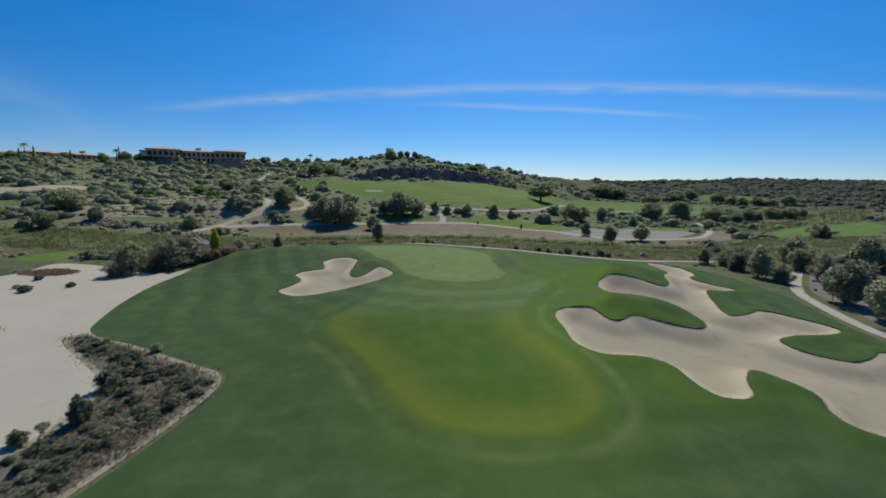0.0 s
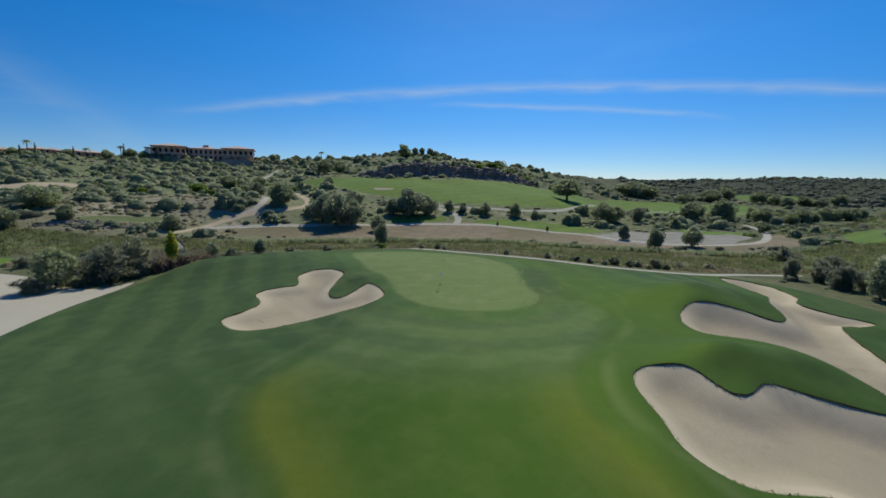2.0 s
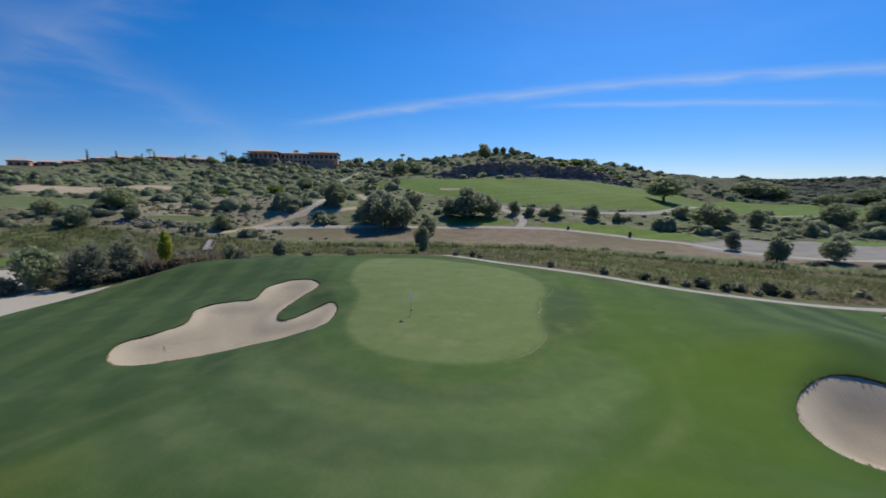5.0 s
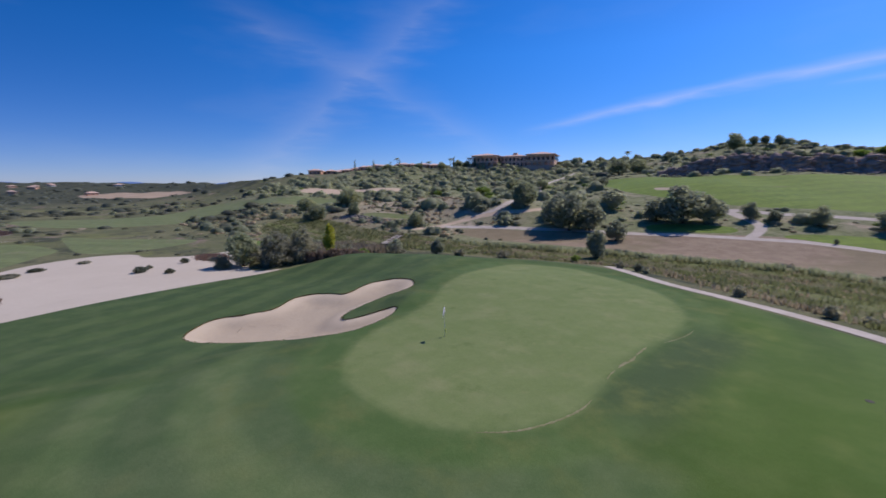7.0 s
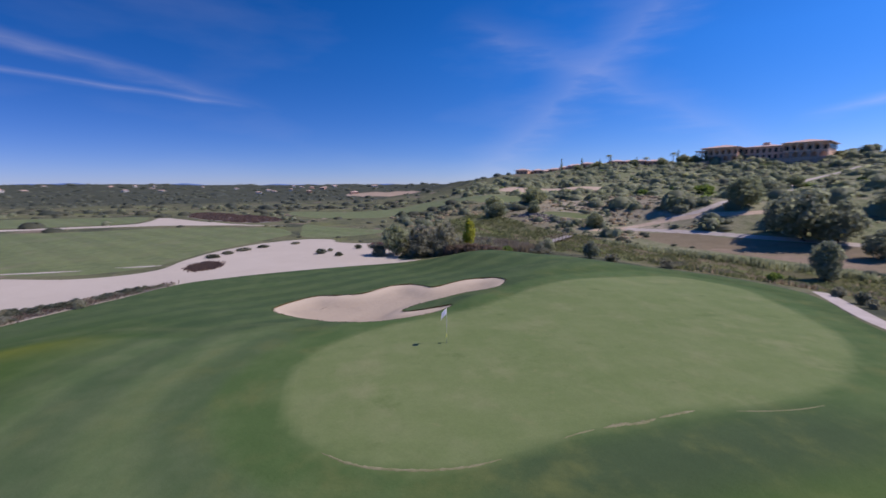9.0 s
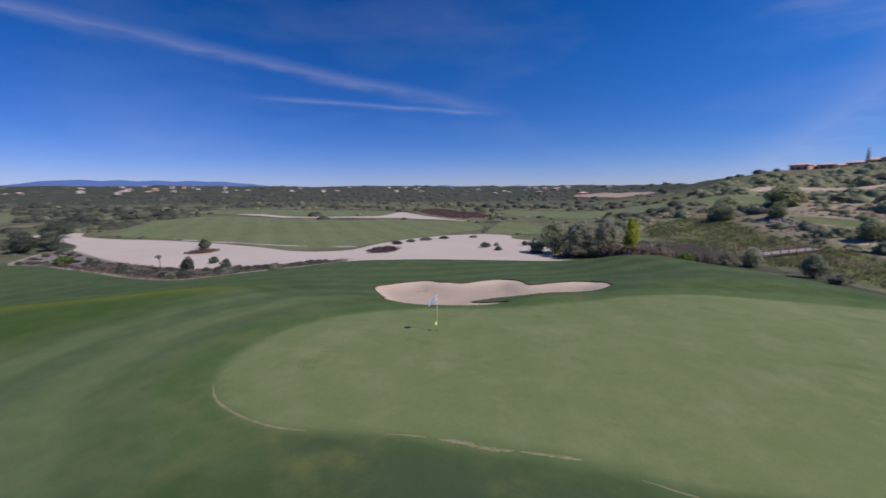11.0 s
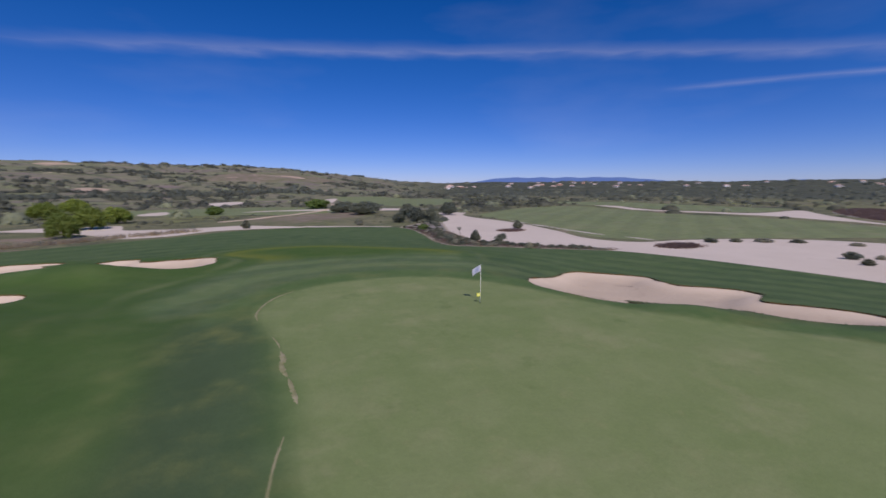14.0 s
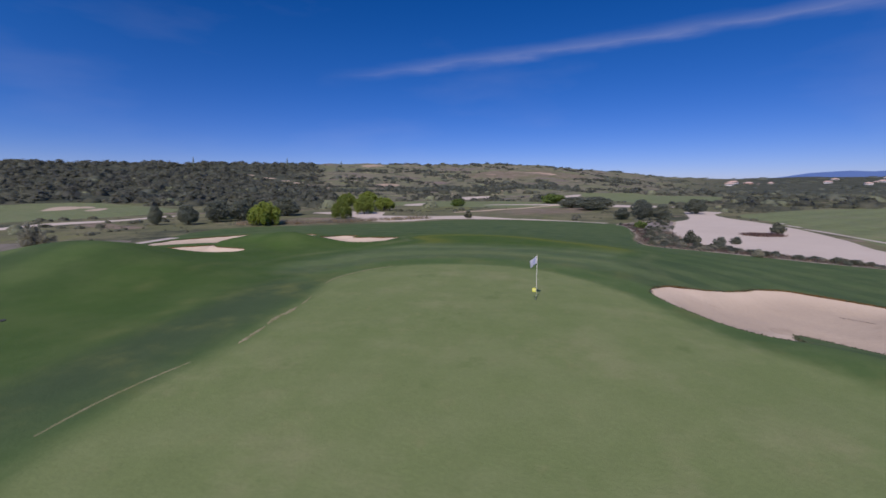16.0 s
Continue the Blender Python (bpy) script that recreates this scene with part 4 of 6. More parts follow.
pieces.append(("ground", T, M_GROUND, None))

Z = land(V[:, 0], V[:, 1])
for o, rim in ((BUNKER_L, 0.04), (BUNKER_R, 0.24)):
    Z = Z + rim * np.exp(-((o.dist(V[:, 0], V[:, 1]) - 0.5) / 1.3) ** 2)

LABELS = {
    "cart_path": ("pale gravel cart path between mown grass and reeds", "path"),
    "bank_path": ("pale gravel path along the dry grassy bank", "path"),
    "dirt_track": ("sandy earth track climbing through scrub", "track"),
    "worn_strip": ("bare straw-coloured strip along the edge of the green", "worn grass"),
    "bunker": ("raked beige sand bunker with a turf lip", "bunker"),
    "putting_green": ("closely mown pale olive putting green", "golf green"),
    "green_collar": ("darker mown collar of grass round the green", "golf green"),
    "putting_green_far": ("small bright green tee beyond the sand", "golf green"),
    "fairway": ("mown yellowish green fairway leading to the green", "fairway"),
    "rough": ("dark bluish green rough grass round the fairway", "grass"),
    "shrub_bed": ("brown soil bed of low shrubs beside the sand", "planting bed"),
    "bed_border": ("pale sandy border round the shrub bed", "border"),
    "waste_sand": ("wide pale pinkish sand waste area", "sand"),
    "gravel_area": ("pale gravel clearing with round bushes", "gravel"),
    "far_fairway": ("distant mown green fairway among scrub", "fairway"),
    "far_bunker": ("distant pale sand bunker in a fairway", "bunker"),
    "bare_field": ("bare pale brown field in the distance", "field"),
    "bank_grass": ("bank of dry brown grass above the reeds", "bank"),
    "earth_bank": ("bare brown earth bank among scrub", "bank"),
    "bare_soil": ("brown leaf-strewn soil under the trees", "soil"),
    "heath": ("dark maroon heath beyond the sand", "heath"),
    "rock_scarp": ("brown rock scarp across the hillside", "rock face"),
    "marsh": ("dark green reedy marsh ground in the valley", "marsh"),
    "ground": ("dry scrubby ground of hills and plain reaching the horizon", "ground"),
}
for n, tri, m, o in pieces:
    if not len(tri):
        continue
    used, inv = np.unique(tri, return_inverse=True)
    tri = inv.reshape(-1, 3)
    P = np.column_stack([V[used], Z[used]])
    n2 = tri
    area = (P[n2[:, 1], 0] - P[n2[:, 0], 0]) * (P[n2[:, 2], 1] - P[n2[:, 0], 1]) - (P[n2[:, 2], 0] - P[n2[:, 0], 0]) * (P[n2[:, 1], 1] - P[n2[:, 0], 1])
    tri = np.where((area < 0)[:, None], tri[:, ::-1], tri)
    if o is None:
        ob = obj(n, P, tri, m, smooth=True)
        if m is M_GROUND:
            x, y = P[:, 0], P[:, 1]
            hill = step((y - 118) / 12) * step((400 - y) / 60) * step((x + 290) / 60) * step((95 - x) / 60)
            knoll = np.exp(-(((x + 110) / 46) ** 2 + ((y - 154) / 40) ** 2) ** 1.5)
            r = np.hypot(x, y - 50)
            az = np.degrees(np.arctan2(-x, y - 50))
            az = np.where(az < -100, az + 360, az)
            trees = np.maximum(step((r - 370) / 60) * step((-15 - az) / 8) * step((az + 98) / 8), step((r - 330) / 120) * step((az - 66) / 6) * step((162 - az) / 10) * 0.95)
            trees = np.maximum(trees, step((r - 165) / 50) * step((az - 206) / 8))
            for key, value in (("tan", 0.75 * knoll), ("hill", hill), ("wooded", trees), ("fallow", step((r - 140) / 60) * step((az - 150) / 14) * step((216 - az) / 10))):
                a = ob.data.attributes.new(key, "FLOAT", "POINT")
                a.data.foreach_set("value", value.astype(np.float32))
        if m is M_MOWN:
            x, y = P[:, 0], P[:, 1]
            far = COLLAR.dist(x, y, 200.0)
            for key, value in (("fair", step(0.5 - FAIRWAY.dist(x, y) / 2.2)), ("coll", step(0.5 - far / 0.9)), ("green", step(0.5 - GREEN.dist(x, y) / 0.6)), ("ring", far), ("east", (0.22 + 0.15 * step((y - 40) / 20) + 0.4 * step((x - 6) / 8)) * (0.4 + 0.6 * step((44 - far) / 16))), ("cool", step((y - 41) / 9)), ("core", step((-FAIRWAY.dist(x, y) - 0.6) / 4.5)), ("lush", np.clip(np.exp(-((x - 16) / 9.0) ** 2 - ((y - 66) / 29.0) ** 2) + 0.5 * np.exp(-((FAIRWAY.dist(x, y, 40.0) - 1.5) / 5.0) ** 2) * step((54 - y) / 10) + 0.8 * np.exp(-((BUNKER_R.dist(x, y, 60.0) - 1.0) / 2.2) ** 2) + 0.6 * np.exp(-((COLLAR.dist(x, y, 60.0) - 1.5) / 2.5) ** 2) * step((y - 78) / 8), 0, 1)), ("off", np.clip(FAIRWAY.dist(x, y), -6, 6)), ("seam", 0.75 * np.exp(-((x - 9.4) / 1.9) ** 4) * step((y - 64) / 4) * step((86 - y) / 8))):
                a = ob.data.attributes.new(key, "FLOAT", "POINT")
                a.data.foreach_set("value", value.astype(np.float32))
    else:
        # the sand lies in a hollow, steep at the rim, under a lip of turf
        d = -o.dist(P[:, 0], P[:, 1])
        rim = P.copy()
        deep = 0.45 if o is BUNKER_L else 0.7
        P[:, 2] -= 0.10 + deep * step(np.clip(d, 0, None) / (2.6 if o is BUNKER_L else 3.0)) - 0.05 * wavy(P[:, 0], P[:, 1], 1.7)
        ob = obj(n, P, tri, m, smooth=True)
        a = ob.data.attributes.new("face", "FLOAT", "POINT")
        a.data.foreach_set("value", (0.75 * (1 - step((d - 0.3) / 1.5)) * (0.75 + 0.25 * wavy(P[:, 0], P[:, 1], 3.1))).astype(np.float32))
        e = np.concatenate([tri[:, [0, 1]], tri[:, [1, 2]], tri[:, [2, 0]]])
        k = e.min(1).astype(np.int64) * 10 ** 7 + e.max(1)
        u, first, count = np.unique(k, return_index=True, return_counts=True)
        edge = e[first[count == 1]]
        inner = P.copy()
        inner[:, 2] -= 0.05
        L = len(P)
        lip = np.stack([edge[:, 0], edge[:, 1], edge[:, 1] + L, edge[:, 0] + L], 1)
        obj("turf_lip", np.concatenate([rim, inner]), lip, M_LIP, ob, "dark cut edge of turf")
    tagged(ob, *LABELS[n], kind="structure")

# ---- worn strips along the edge of the green ----
def worn(pts, half, seed):
    """A thin bare strip of uneven width, pressed into the turf."""
    rnd = random.Random(seed)
    q = spline(pts, False, 14)
    side = np.gradient(q, axis=0)
    side = np.column_stack([-side[:, 1], side[:, 0]]) / np.linalg.norm(side, axis=1)[:, None]
    n = len(q)
    rows = []
    for i in range(n):
        end = min(1.0, 5.0 * (i + 0.15) / n, 5.0 * (n - i - 0.85) / n)
        w = half * end * rnd.uniform(0.45, 1.35)
        m = q[i] + side[i] * half * rnd.uniform(-0.35, 0.35)
        for u, dz in ((-w - 0.05, -0.03), (-w, 0.012), (w, 0.012), (w + 0.05, -0.03)):
            x, y = m + side[i] * u
            rows.append((x, y, at_ground(x, y) + dz))
    k = np.arange(n - 1)[:, None] * 4
    faces = np.concatenate([k + [s, s + 1, s + 5, s + 4] for s in range(3)])[:, ::-1]
    tagged(obj("worn_strip", np.array(rows), faces, M_WORN), *LABELS["worn_strip"], kind="structure")


worn([(7.15, 71.0), (7.12, 71.8), (7.22, 72.6), (7.08, 73.4)], 0.085, 42)
worn([(7.06, 73.6), (7.0, 74.4), (6.94, 75.4)], 0.06, 43)
worn([(7.4, 77.0), (7.7, 78.2), (7.9, 79.6), (7.9, 81.0)], 0.018, 47)
worn([(5.9, 60.75), (6.9, 61.85), (7.6, 63.4), (8.0, 65.2), (7.95, 66.6)], 0.05, 44)
worn([(7.4, 69.2), (7.25, 69.9), (7.18, 70.6)], 0.025, 45)

# ---- foliage ----
rng = np.random.default_rng(7)


def leaves(centres, radii, count, size, rnd, droop=0.0, shell=0.75, fluff=0.0):
    """Leaf sprays: bent quads spread through the outer part of some lobes."""
    centres, radii = np.array(centres, float), np.array(radii, float)
    w = radii.prod(1) ** 0.67
    pick = rnd.choice(len(centres), count, p=w / w.sum())
    d = rnd.normal(size=(count, 3))
    d /= np.linalg.norm(d, axis=1)[:, None]
    r = (shell + (1 - shell) * rnd.random(count) ** 0.5) * (0.9 + 0.22 * rnd.random(count) + fluff * rnd.random(count) ** 3)
    p = centres[pick] + d * radii[pick] * r[:, None]
    nrm = d + rnd.normal(size=(count, 3)) * 0.55
    nrm /= np.linalg.norm(nrm, axis=1)[:, None]
    up = rnd.normal(size=(count, 3)) * (1 - droop)
    up[:, 2] += 0.4 - 3 * droop
    tx = np.cross(up, nrm)
    tx /= np.linalg.norm(tx, axis=1)[:, None] + 1e-9
    ty = np.cross(nrm, tx)
    s = size * (0.6 + 0.8 * rnd.random(count))[:, None]
    lng = 1.0 + 1.2 * droop
    c = [p - tx * s - ty * s * lng, p + tx * s * 0.8 - ty * s * 0.7 * lng + nrm * s * 0.35, p + tx * s + ty * s * lng, p - tx * s * 0.8 + ty * s * 0.8 * lng + nrm * s * 0.3]
    v = np.stack(c, 1).reshape(-1, 3)
    f = np.arange(count * 4).reshape(-1, 4)
    return v, f


def core(centres, radii, scale, rnd):
    """Rough inner masses, so that the crown is not see-through."""
    vs, fs, n = [], [], 0
    for c, r in zip(centres, radii):
        bm = bmesh.new()
        bmesh.ops.create_icosphere(bm, subdivisions=1, radius=1.0)
        v = np.array([x.co[:] for x in bm.verts])
        f = np.array([[q.index for q in x.verts] for x in bm.faces])
        bm.free()
        v = v * (scale * (0.85 + 0.35 * rnd.random(len(v))))[:, None] * np.array(r) + np.array(c)
        vs.append(v)
        fs.append(np.column_stack([f, f[:, 2]]) + n)
        n += len(v)
    return np.concatenate(vs), np.concatenate(fs)


def crown(name, centres, radii, count, size, material, parent, seed, droop=0.0, solid=0.72, fluff=0.12, shell=0.75):
    rnd = np.random.default_rng(seed)
    v, f = leaves(centres, radii, count, size, rnd, droop, shell, fluff)
    cv, cf = core(centres, radii, solid, rnd)
    tri = cf[:, :3]
    me = bpy.data.meshes.new(name)
    faces = [tuple(q) for q in f] + [tuple(q + len(v)) for q in tri]
    me.from_pydata(np.concatenate([v, cv]).tolist(), [], faces)
    me.materials.append(material)
    me.update()
    ob = new(name, me)
    ob.parent = parent
    return ob


def lobes(rnd, n, w, h, lift, flat=0.55):
    """Lobes of a crown w wide and h high, of which the lowest stands at lift."""
    c, r = [(0, 0, lift + h * 0.45)], [(w * 0.36, w * 0.36, h * 0.42)]
    for i in range(n):
        a = 2 * math.pi * (i + rnd.random() * 0.7) / n
        k = rnd.uniform(0.20, 0.32) * w
        z = lift + h * rnd.uniform(0.22, 0.62)
        s = rnd.uniform(0.16, 0.25) * w
        c.append((k * math.cos(a), k * math.sin(a), z))
        r.append((s, s, s * rnd.uniform(flat, 1.1) * h / w * 1.2))
    for i in range(max(2, n // 3)):
        a = rnd.random() * 6.28
        k = rnd.uniform(0.05, 0.18) * w
        s = rnd.uniform(0.13, 0.2) * w
        c.append((k * math.cos(a), k * math.sin(a), lift + h * rnd.uniform(0.72, 0.86)))
        r.append((s, s, s * 0.9 * h / w))
    return c, r


def trunk(parent, height, radius, rnd, limbs=4, spread=0.3, label=""):
    bm = bmesh.new()
    lean = [rnd.uniform(-0.12, 0.12) * height for _ in range(2)]
    pts = [(0, 0, -0.25), (lean[0] * 0.2, lean[1] * 0.2, height * 0.25), (lean[0] * 0.6, lean[1] * 0.6, height * 0.6), (lean[0], lean[1], height)]
    tube(bm, pts, [radius * 1.5, radius, radius * 0.75, radius * 0.35], 7)
    for i in range(limbs):
        a = 2 * math.pi * i / limbs + rnd.uniform(-0.4, 0.4)
        k = spread * height
        p = Vector(pts[2])
        tube(bm, [p, p + Vector((k * 0.6 * math.cos(a), k * 0.6 * math.sin(a), height * 0.2)), p + Vector((k * 1.3 * math.cos(a), k * 1.3 * math.sin(a), height * 0.42))], [radius * 0.5, radius * 0.35, radius * 0.12], 5)
    return part("trunk", bm, M_BARK, parent, label, True)


def proto(name, label, category, material, n, w, h, lift, count, size, seed, droop=0.0, radius=0.12, limbs=4, solid=0.45, flat=0.55, fluff=0.12, shell=0.75):
    """A tree or bush of unit build, w wide and h high, standing at the origin."""
    ob = thing(name, 0, 0, 0, label, category)
    rnd = random.Random(seed)
    trunk(ob, lift + h * 0.6, radius, rnd, limbs)
    c, r = lobes(rnd, n, w, h, lift, flat)
    crown("crown", c, r, count, size, material, ob, seed, droop, solid, fluff, shell)
    return ob


ROUND = [proto("olive_tree", "dense rounded grey-green olive tree in dry grass", "tree", M_LEAF_OLIVE, 10, 4, 4, 0.05, 2400, 0.11, 11 + i) for i in range(3)]
DARK = [proto("carob_tree", "broad grey-green carob tree among scrub", "tree", M_LEAF_DARK, 12, 6, 5, 0.1, 3400, 0.14, 21 + i, radius=0.2) for i in range(3)]
def wispy(name, label, category, material, stems, w, h, count, size, seed):
    """A many-stemmed feathery tree: small tufts of leaf along stems that spread from the ground."""
    ob = thing(name, 0, 0, 0, label, category)
    rnd = random.Random(seed)
    bm = bmesh.new()
    cs, rs = [], []
    for i in range(stems):
        a = 2 * math.pi * (i + rnd.uniform(-0.4, 0.4)) / stems
        out = w * 0.5 * rnd.uniform(0.15, 1.0)
        top = h * rnd.uniform(0.5, 1.0) * (1.05 - 0.35 * out / (w * 0.5))
        pts = [(0.15 * math.cos(a), 0.15 * math.sin(a), -0.2)]
        for u in (0.35, 0.7, 1.0):
            pts.append((out * u ** 1.3 * math.cos(a) + rnd.uniform(-0.1, 0.1), out * u ** 1.3 * math.sin(a) + rnd.uniform(-0.1, 0.1), top * u * 0.92))
        tube(bm, pts, [0.09, 0.06, 0.04, 0.015], 6)
        for u in (0.12, 0.3, 0.5, 0.68, 0.84, 0.97):
            k = u * 3
            p, q = Vector(pts[int(k)]), Vector(pts[min(int(k) + 1, 3)])
            v = p.lerp(q, k - int(k)) + Vector((rnd.uniform(-0.35, 0.35), rnd.uniform(-0.35, 0.35), rnd.uniform(-0.15, 0.25)))
            r = rnd.uniform(0.42, 0.85) * (1.15 - 0.6 * u) * h / 4.8
            cs.append(tuple(v))
            rs.append((r, r, r * rnd.uniform(0.9, 1.5)))
    part("trunk", bm, M_BARK, ob, "", True)
    crown("crown", cs, rs, count, size, material, ob, seed, 0.35, 0.5, 0.7, 0.4)
    return ob


GREY = [wispy("tamarisk_tree", "feathery grey-green tamarisk beside the sand", "tree", M_LEAF_GREY, 11, 5.0, 4.8, 9000, 0.05, 31 + i) for i in range(3)]
LIGHT = [proto("mastic_bush", "bright green mastic bush on dry ground", "bush", M_LEAF_GREEN, 7, 3, 2.2, 0.05, 900, 0.13, 41 + i, radius=0.06) for i in range(2)]
OAK = [proto("evergreen_oak", "dusky grey-green evergreen oak beside the fairway", "tree", M_LEAF_WOOD, 12, 6, 5, 0.1, 3400, 0.14, 25 + i, radius=0.2) for i in range(2)]


def weeping(name, label, category, material, w, h, count, size, seed):
    """A weeping tree: a domed top from which narrow curtains of leaf hang towards the ground."""
    ob = thing(name, 0, 0, 0, label, category)
    rnd = random.Random(seed)
    trunk(ob, h * 0.7, 0.16, rnd, 6, 0.35)
    cs, rs = [], []
    for i in range(44):
        a = 2.4 * i + rnd.uniform(-0.3, 0.3)
        k = 0.46 * w * math.sqrt((i + 0.5) / 44)
        top = h * (1.0 - 0.42 * (k / (0.5 * w)) ** 2) * rnd.uniform(0.86, 1.04)
        hang = top * rnd.uniform(0.45, 0.92) if k > 0.2 * w else top * rnd.uniform(0.3, 0.5)
        s = w * rnd.uniform(0.055, 0.10)
        cs.append((k * math.cos(a), k * math.sin(a), top - hang / 2))
        rs.append((s, s, hang / 2))
    crown("crown", cs, rs, count, size, material, ob, seed, 0.85, 0.55, 0.35, 0.55)
    return ob


WILLOW = [weeping("willow_tree", "fresh yellow-green weeping willow beside the fairway", "tree", M_LEAF_WILLOW, 5.5, 5.4, 5200, 0.10, 51 + i) for i in range(2)]
YELLOW = [proto("mimosa_tree", "bright yellow-green mimosa tree above reeds", "tree", M_LEAF_YELLOW, 7, 3.5, 5.2, 0.5, 1500, 0.14, 61)]
PINE = [proto("umbrella_tree", "spreading dark umbrella-shaped tree on a fairway", "tree", M_LEAF_DARK, 14, 11, 6.2, 1.5, 3400, 0.22, 71, radius=0.3, limbs=7, flat=0.4)]
SHRUB = [proto("shrub", "low dark shrub on sandy soil", "shrub", m, 5, 1.3, 1.0, 0.0, 260, 0.09, 81 + i, radius=0.03, limbs=3) for i, m in enumerate((M_LEAF_WOOD, M_LEAF_GREY, M_PLAIN))]
SIZE = {}
for kind, wh in ((ROUND, (4, 4.3)), (DARK, (6, 5.2)), (OAK, (6, 5.2)), (GREY, (4.5, 5.6)), (LIGHT, (3, 2.25)), (WILLOW, (5.5, 5.4)), (YELLOW, (3.5, 5.7)), (PINE, (10, 8.2)), (SHRUB, (1.3, 1.0))):
    for o in kind:
        SIZE[o.name] = wh
used_once = set()


def plant(kind, x, y, h, w, group=""):
    """Sets one more tree of the kind at a place, h high and w wide."""
    src = kind[rng.integers(len(kind))]
    w0, h0 = SIZE[src.name]
    m = pose(x, y, at_ground(x, y) - 0.05, 0, 0, float(rng.uniform(0, 360))) @ Matrix.Diagonal((w / w0, w / w0 * float(rng.uniform(0.9, 1.1)), h / h0, 1))
    if src.name not in used_once:
        used_once.add(src.name)
        src.matrix_basis = m
        src.scale = m.to_scale()
        ob = src
    else:
        keep = src.scale.copy()
        src.scale = (1, 1, 1)
        ob = copy_thing(src, m)
        src.scale = keep
    if group:
        ob["group"] = group
    return ob


# trees and bushes: x, y, height, width
for x, y, h, w in ((-8, 174, 3.6, 3.4), (-3, 173, 2.6, 2.9), (5, 173, 3.8, 3.6), (16, 174, 4, 4), (23, 174, 2.5, 2.5), (37, 178, 3.4, 3.1), (63, 184, 4.6, 4.4), (45, 146, 3.8, 3), (48, 131, 4.3, 3.7), (59, 135, 4.6, 4.6), (73, 175, 3.4, 3.2), (-23, 127, 4.6, 3.4), (-28, 146, 4, 4.5), (-43, 174, 5, 6.5), (-52, 100, 2.4, 3), (-44, 104, 2.6, 2.5), (-42, 149, 8.4, 8.8), (-47, 151, 7.2, 7), (-37.5, 151, 6.6, 6.6), (-21, 167, 7.6, 10.5), (-15.5, 169, 5.6, 6.5), (-27, 167, 4.6, 6), (-98, 209, 5.5, 7.5), (-66, 214, 3.6, 4), (-75, 205, 3.4, 4)):
    plant(ROUND, x, y, h * 1.3, w * 1.18, "olive trees on the bank")
for x, y, h, w in ((48, 177, 6, 8.5), (53, 179, 5, 6), (101, 221, 7.5, 10), (120, 232, 8, 10), (-64, 159, 6, 7.6), (-121, 131, 5, 8), (-128, 134, 4.4, 6), (-138, 122, 4, 6), (-113, 114, 4, 5), (-107, 124, 3.4, 4), (-82, 130, 3.6, 4), (-50, 335, 7, 9), (-43, 341, 4, 4.5), (-38, 342, 4.2, 4), (-32, 343, 4.4, 4.6), (-93, 286, 7, 10), (-84, 290, 6, 8), (-124, 231, 4.5, 8), (-111, 238, 4, 6), (122, 360, 9, 22), (136, 366, 8, 18), (150, 330, 6, 12), (178, 352, 7, 14)):
    plant(DARK, x, y, h * 1.3, w * 1.18, "carob trees on the slope")
for x, y, h, w in ((-57.5, 69, 3.0, 3.6), (-60, 75, 3.4, 4.2), (-53.4, 76, 6.4, 7.2), (-52.4, 80.4, 6.8, 6.2), (-44.6, 94.4, 2.6, 2.8), (-64, 80, 3.4, 4.6), (-57, 80, 5.4, 6.0), (-70, 86, 3.0, 4.2), (-75, 84, 2.6, 3.0), (-49.5, 87, 3.6, 4.0), (-45, 95, 2.4, 3.4), (-61, 90, 2.8, 4.0), (-37, 103, 1.8, 2.6), (-31, 108, 1.6, 2.4), (-50, 79, 3.4, 4.8), (-66, 83, 3.2, 4.6), (-58, 86, 3.0, 5)):
    plant(GREY, x, y, h * 1.08, w * 1.2, "tamarisks beside the sand")
for x, y, h, w in ((72, 119, 4.6, 6.5), (70, 104, 5.2, 6), (62, 86, 5.8, 6), (59, 76, 5, 4.5), (70, 80, 6.8, 6.4), (58, 62, 7.2, 6.5), (57, 54, 6.6, 6), (55.5, 46, 4.6, 4), (66, 68, 6.5, 7), (87, 76, 7, 8), (89, 92, 7.6, 7.7), (117, 111, 6.5, 8), (100, 84, 6, 8), (80, 100, 6, 7), (78, 60, 6, 7), (92, 60, 6, 8), (68, 48, 5, 6), (104, 100, 6, 8), (55.6, 94, 6.4, 3.4), (58, 86.5, 6.6, 5), (57.8, 80, 6.6, 4.4), (58.4, 91.6, 5, 2.8), (80, 101, 8, 7), (73, 89.5, 8, 7), (132, 156, 7, 11), (63, 97, 5.5, 4)):
    plant(GREY if rng.random() < 0.85 else ROUND, x, y, h, w, "trees beyond the cart path")
for x, y, h, w in ((-34, -16, 3.8, 3.8), (-50, -40, 4.2, 6), (-36, -40, 4.2, 6.5), (-20, -66, 4, 10), (-28, -60, 4.2, 10), (-24, -53, 4, 9), (-31, -18, 3.8, 4.8), (-26, -18, 2.8, 3.9), (72, 11, 4.3, 3), (66, 9, 4.5, 4.4), (64, 3, 5, 5.2), (61, -1, 5, 5.2), (59, -18, 5.3, 8), (68, -4, 5, 6), (66, -12, 5.4, 6)):
    plant(OAK, x, y, h, w, "trees south of the hole")
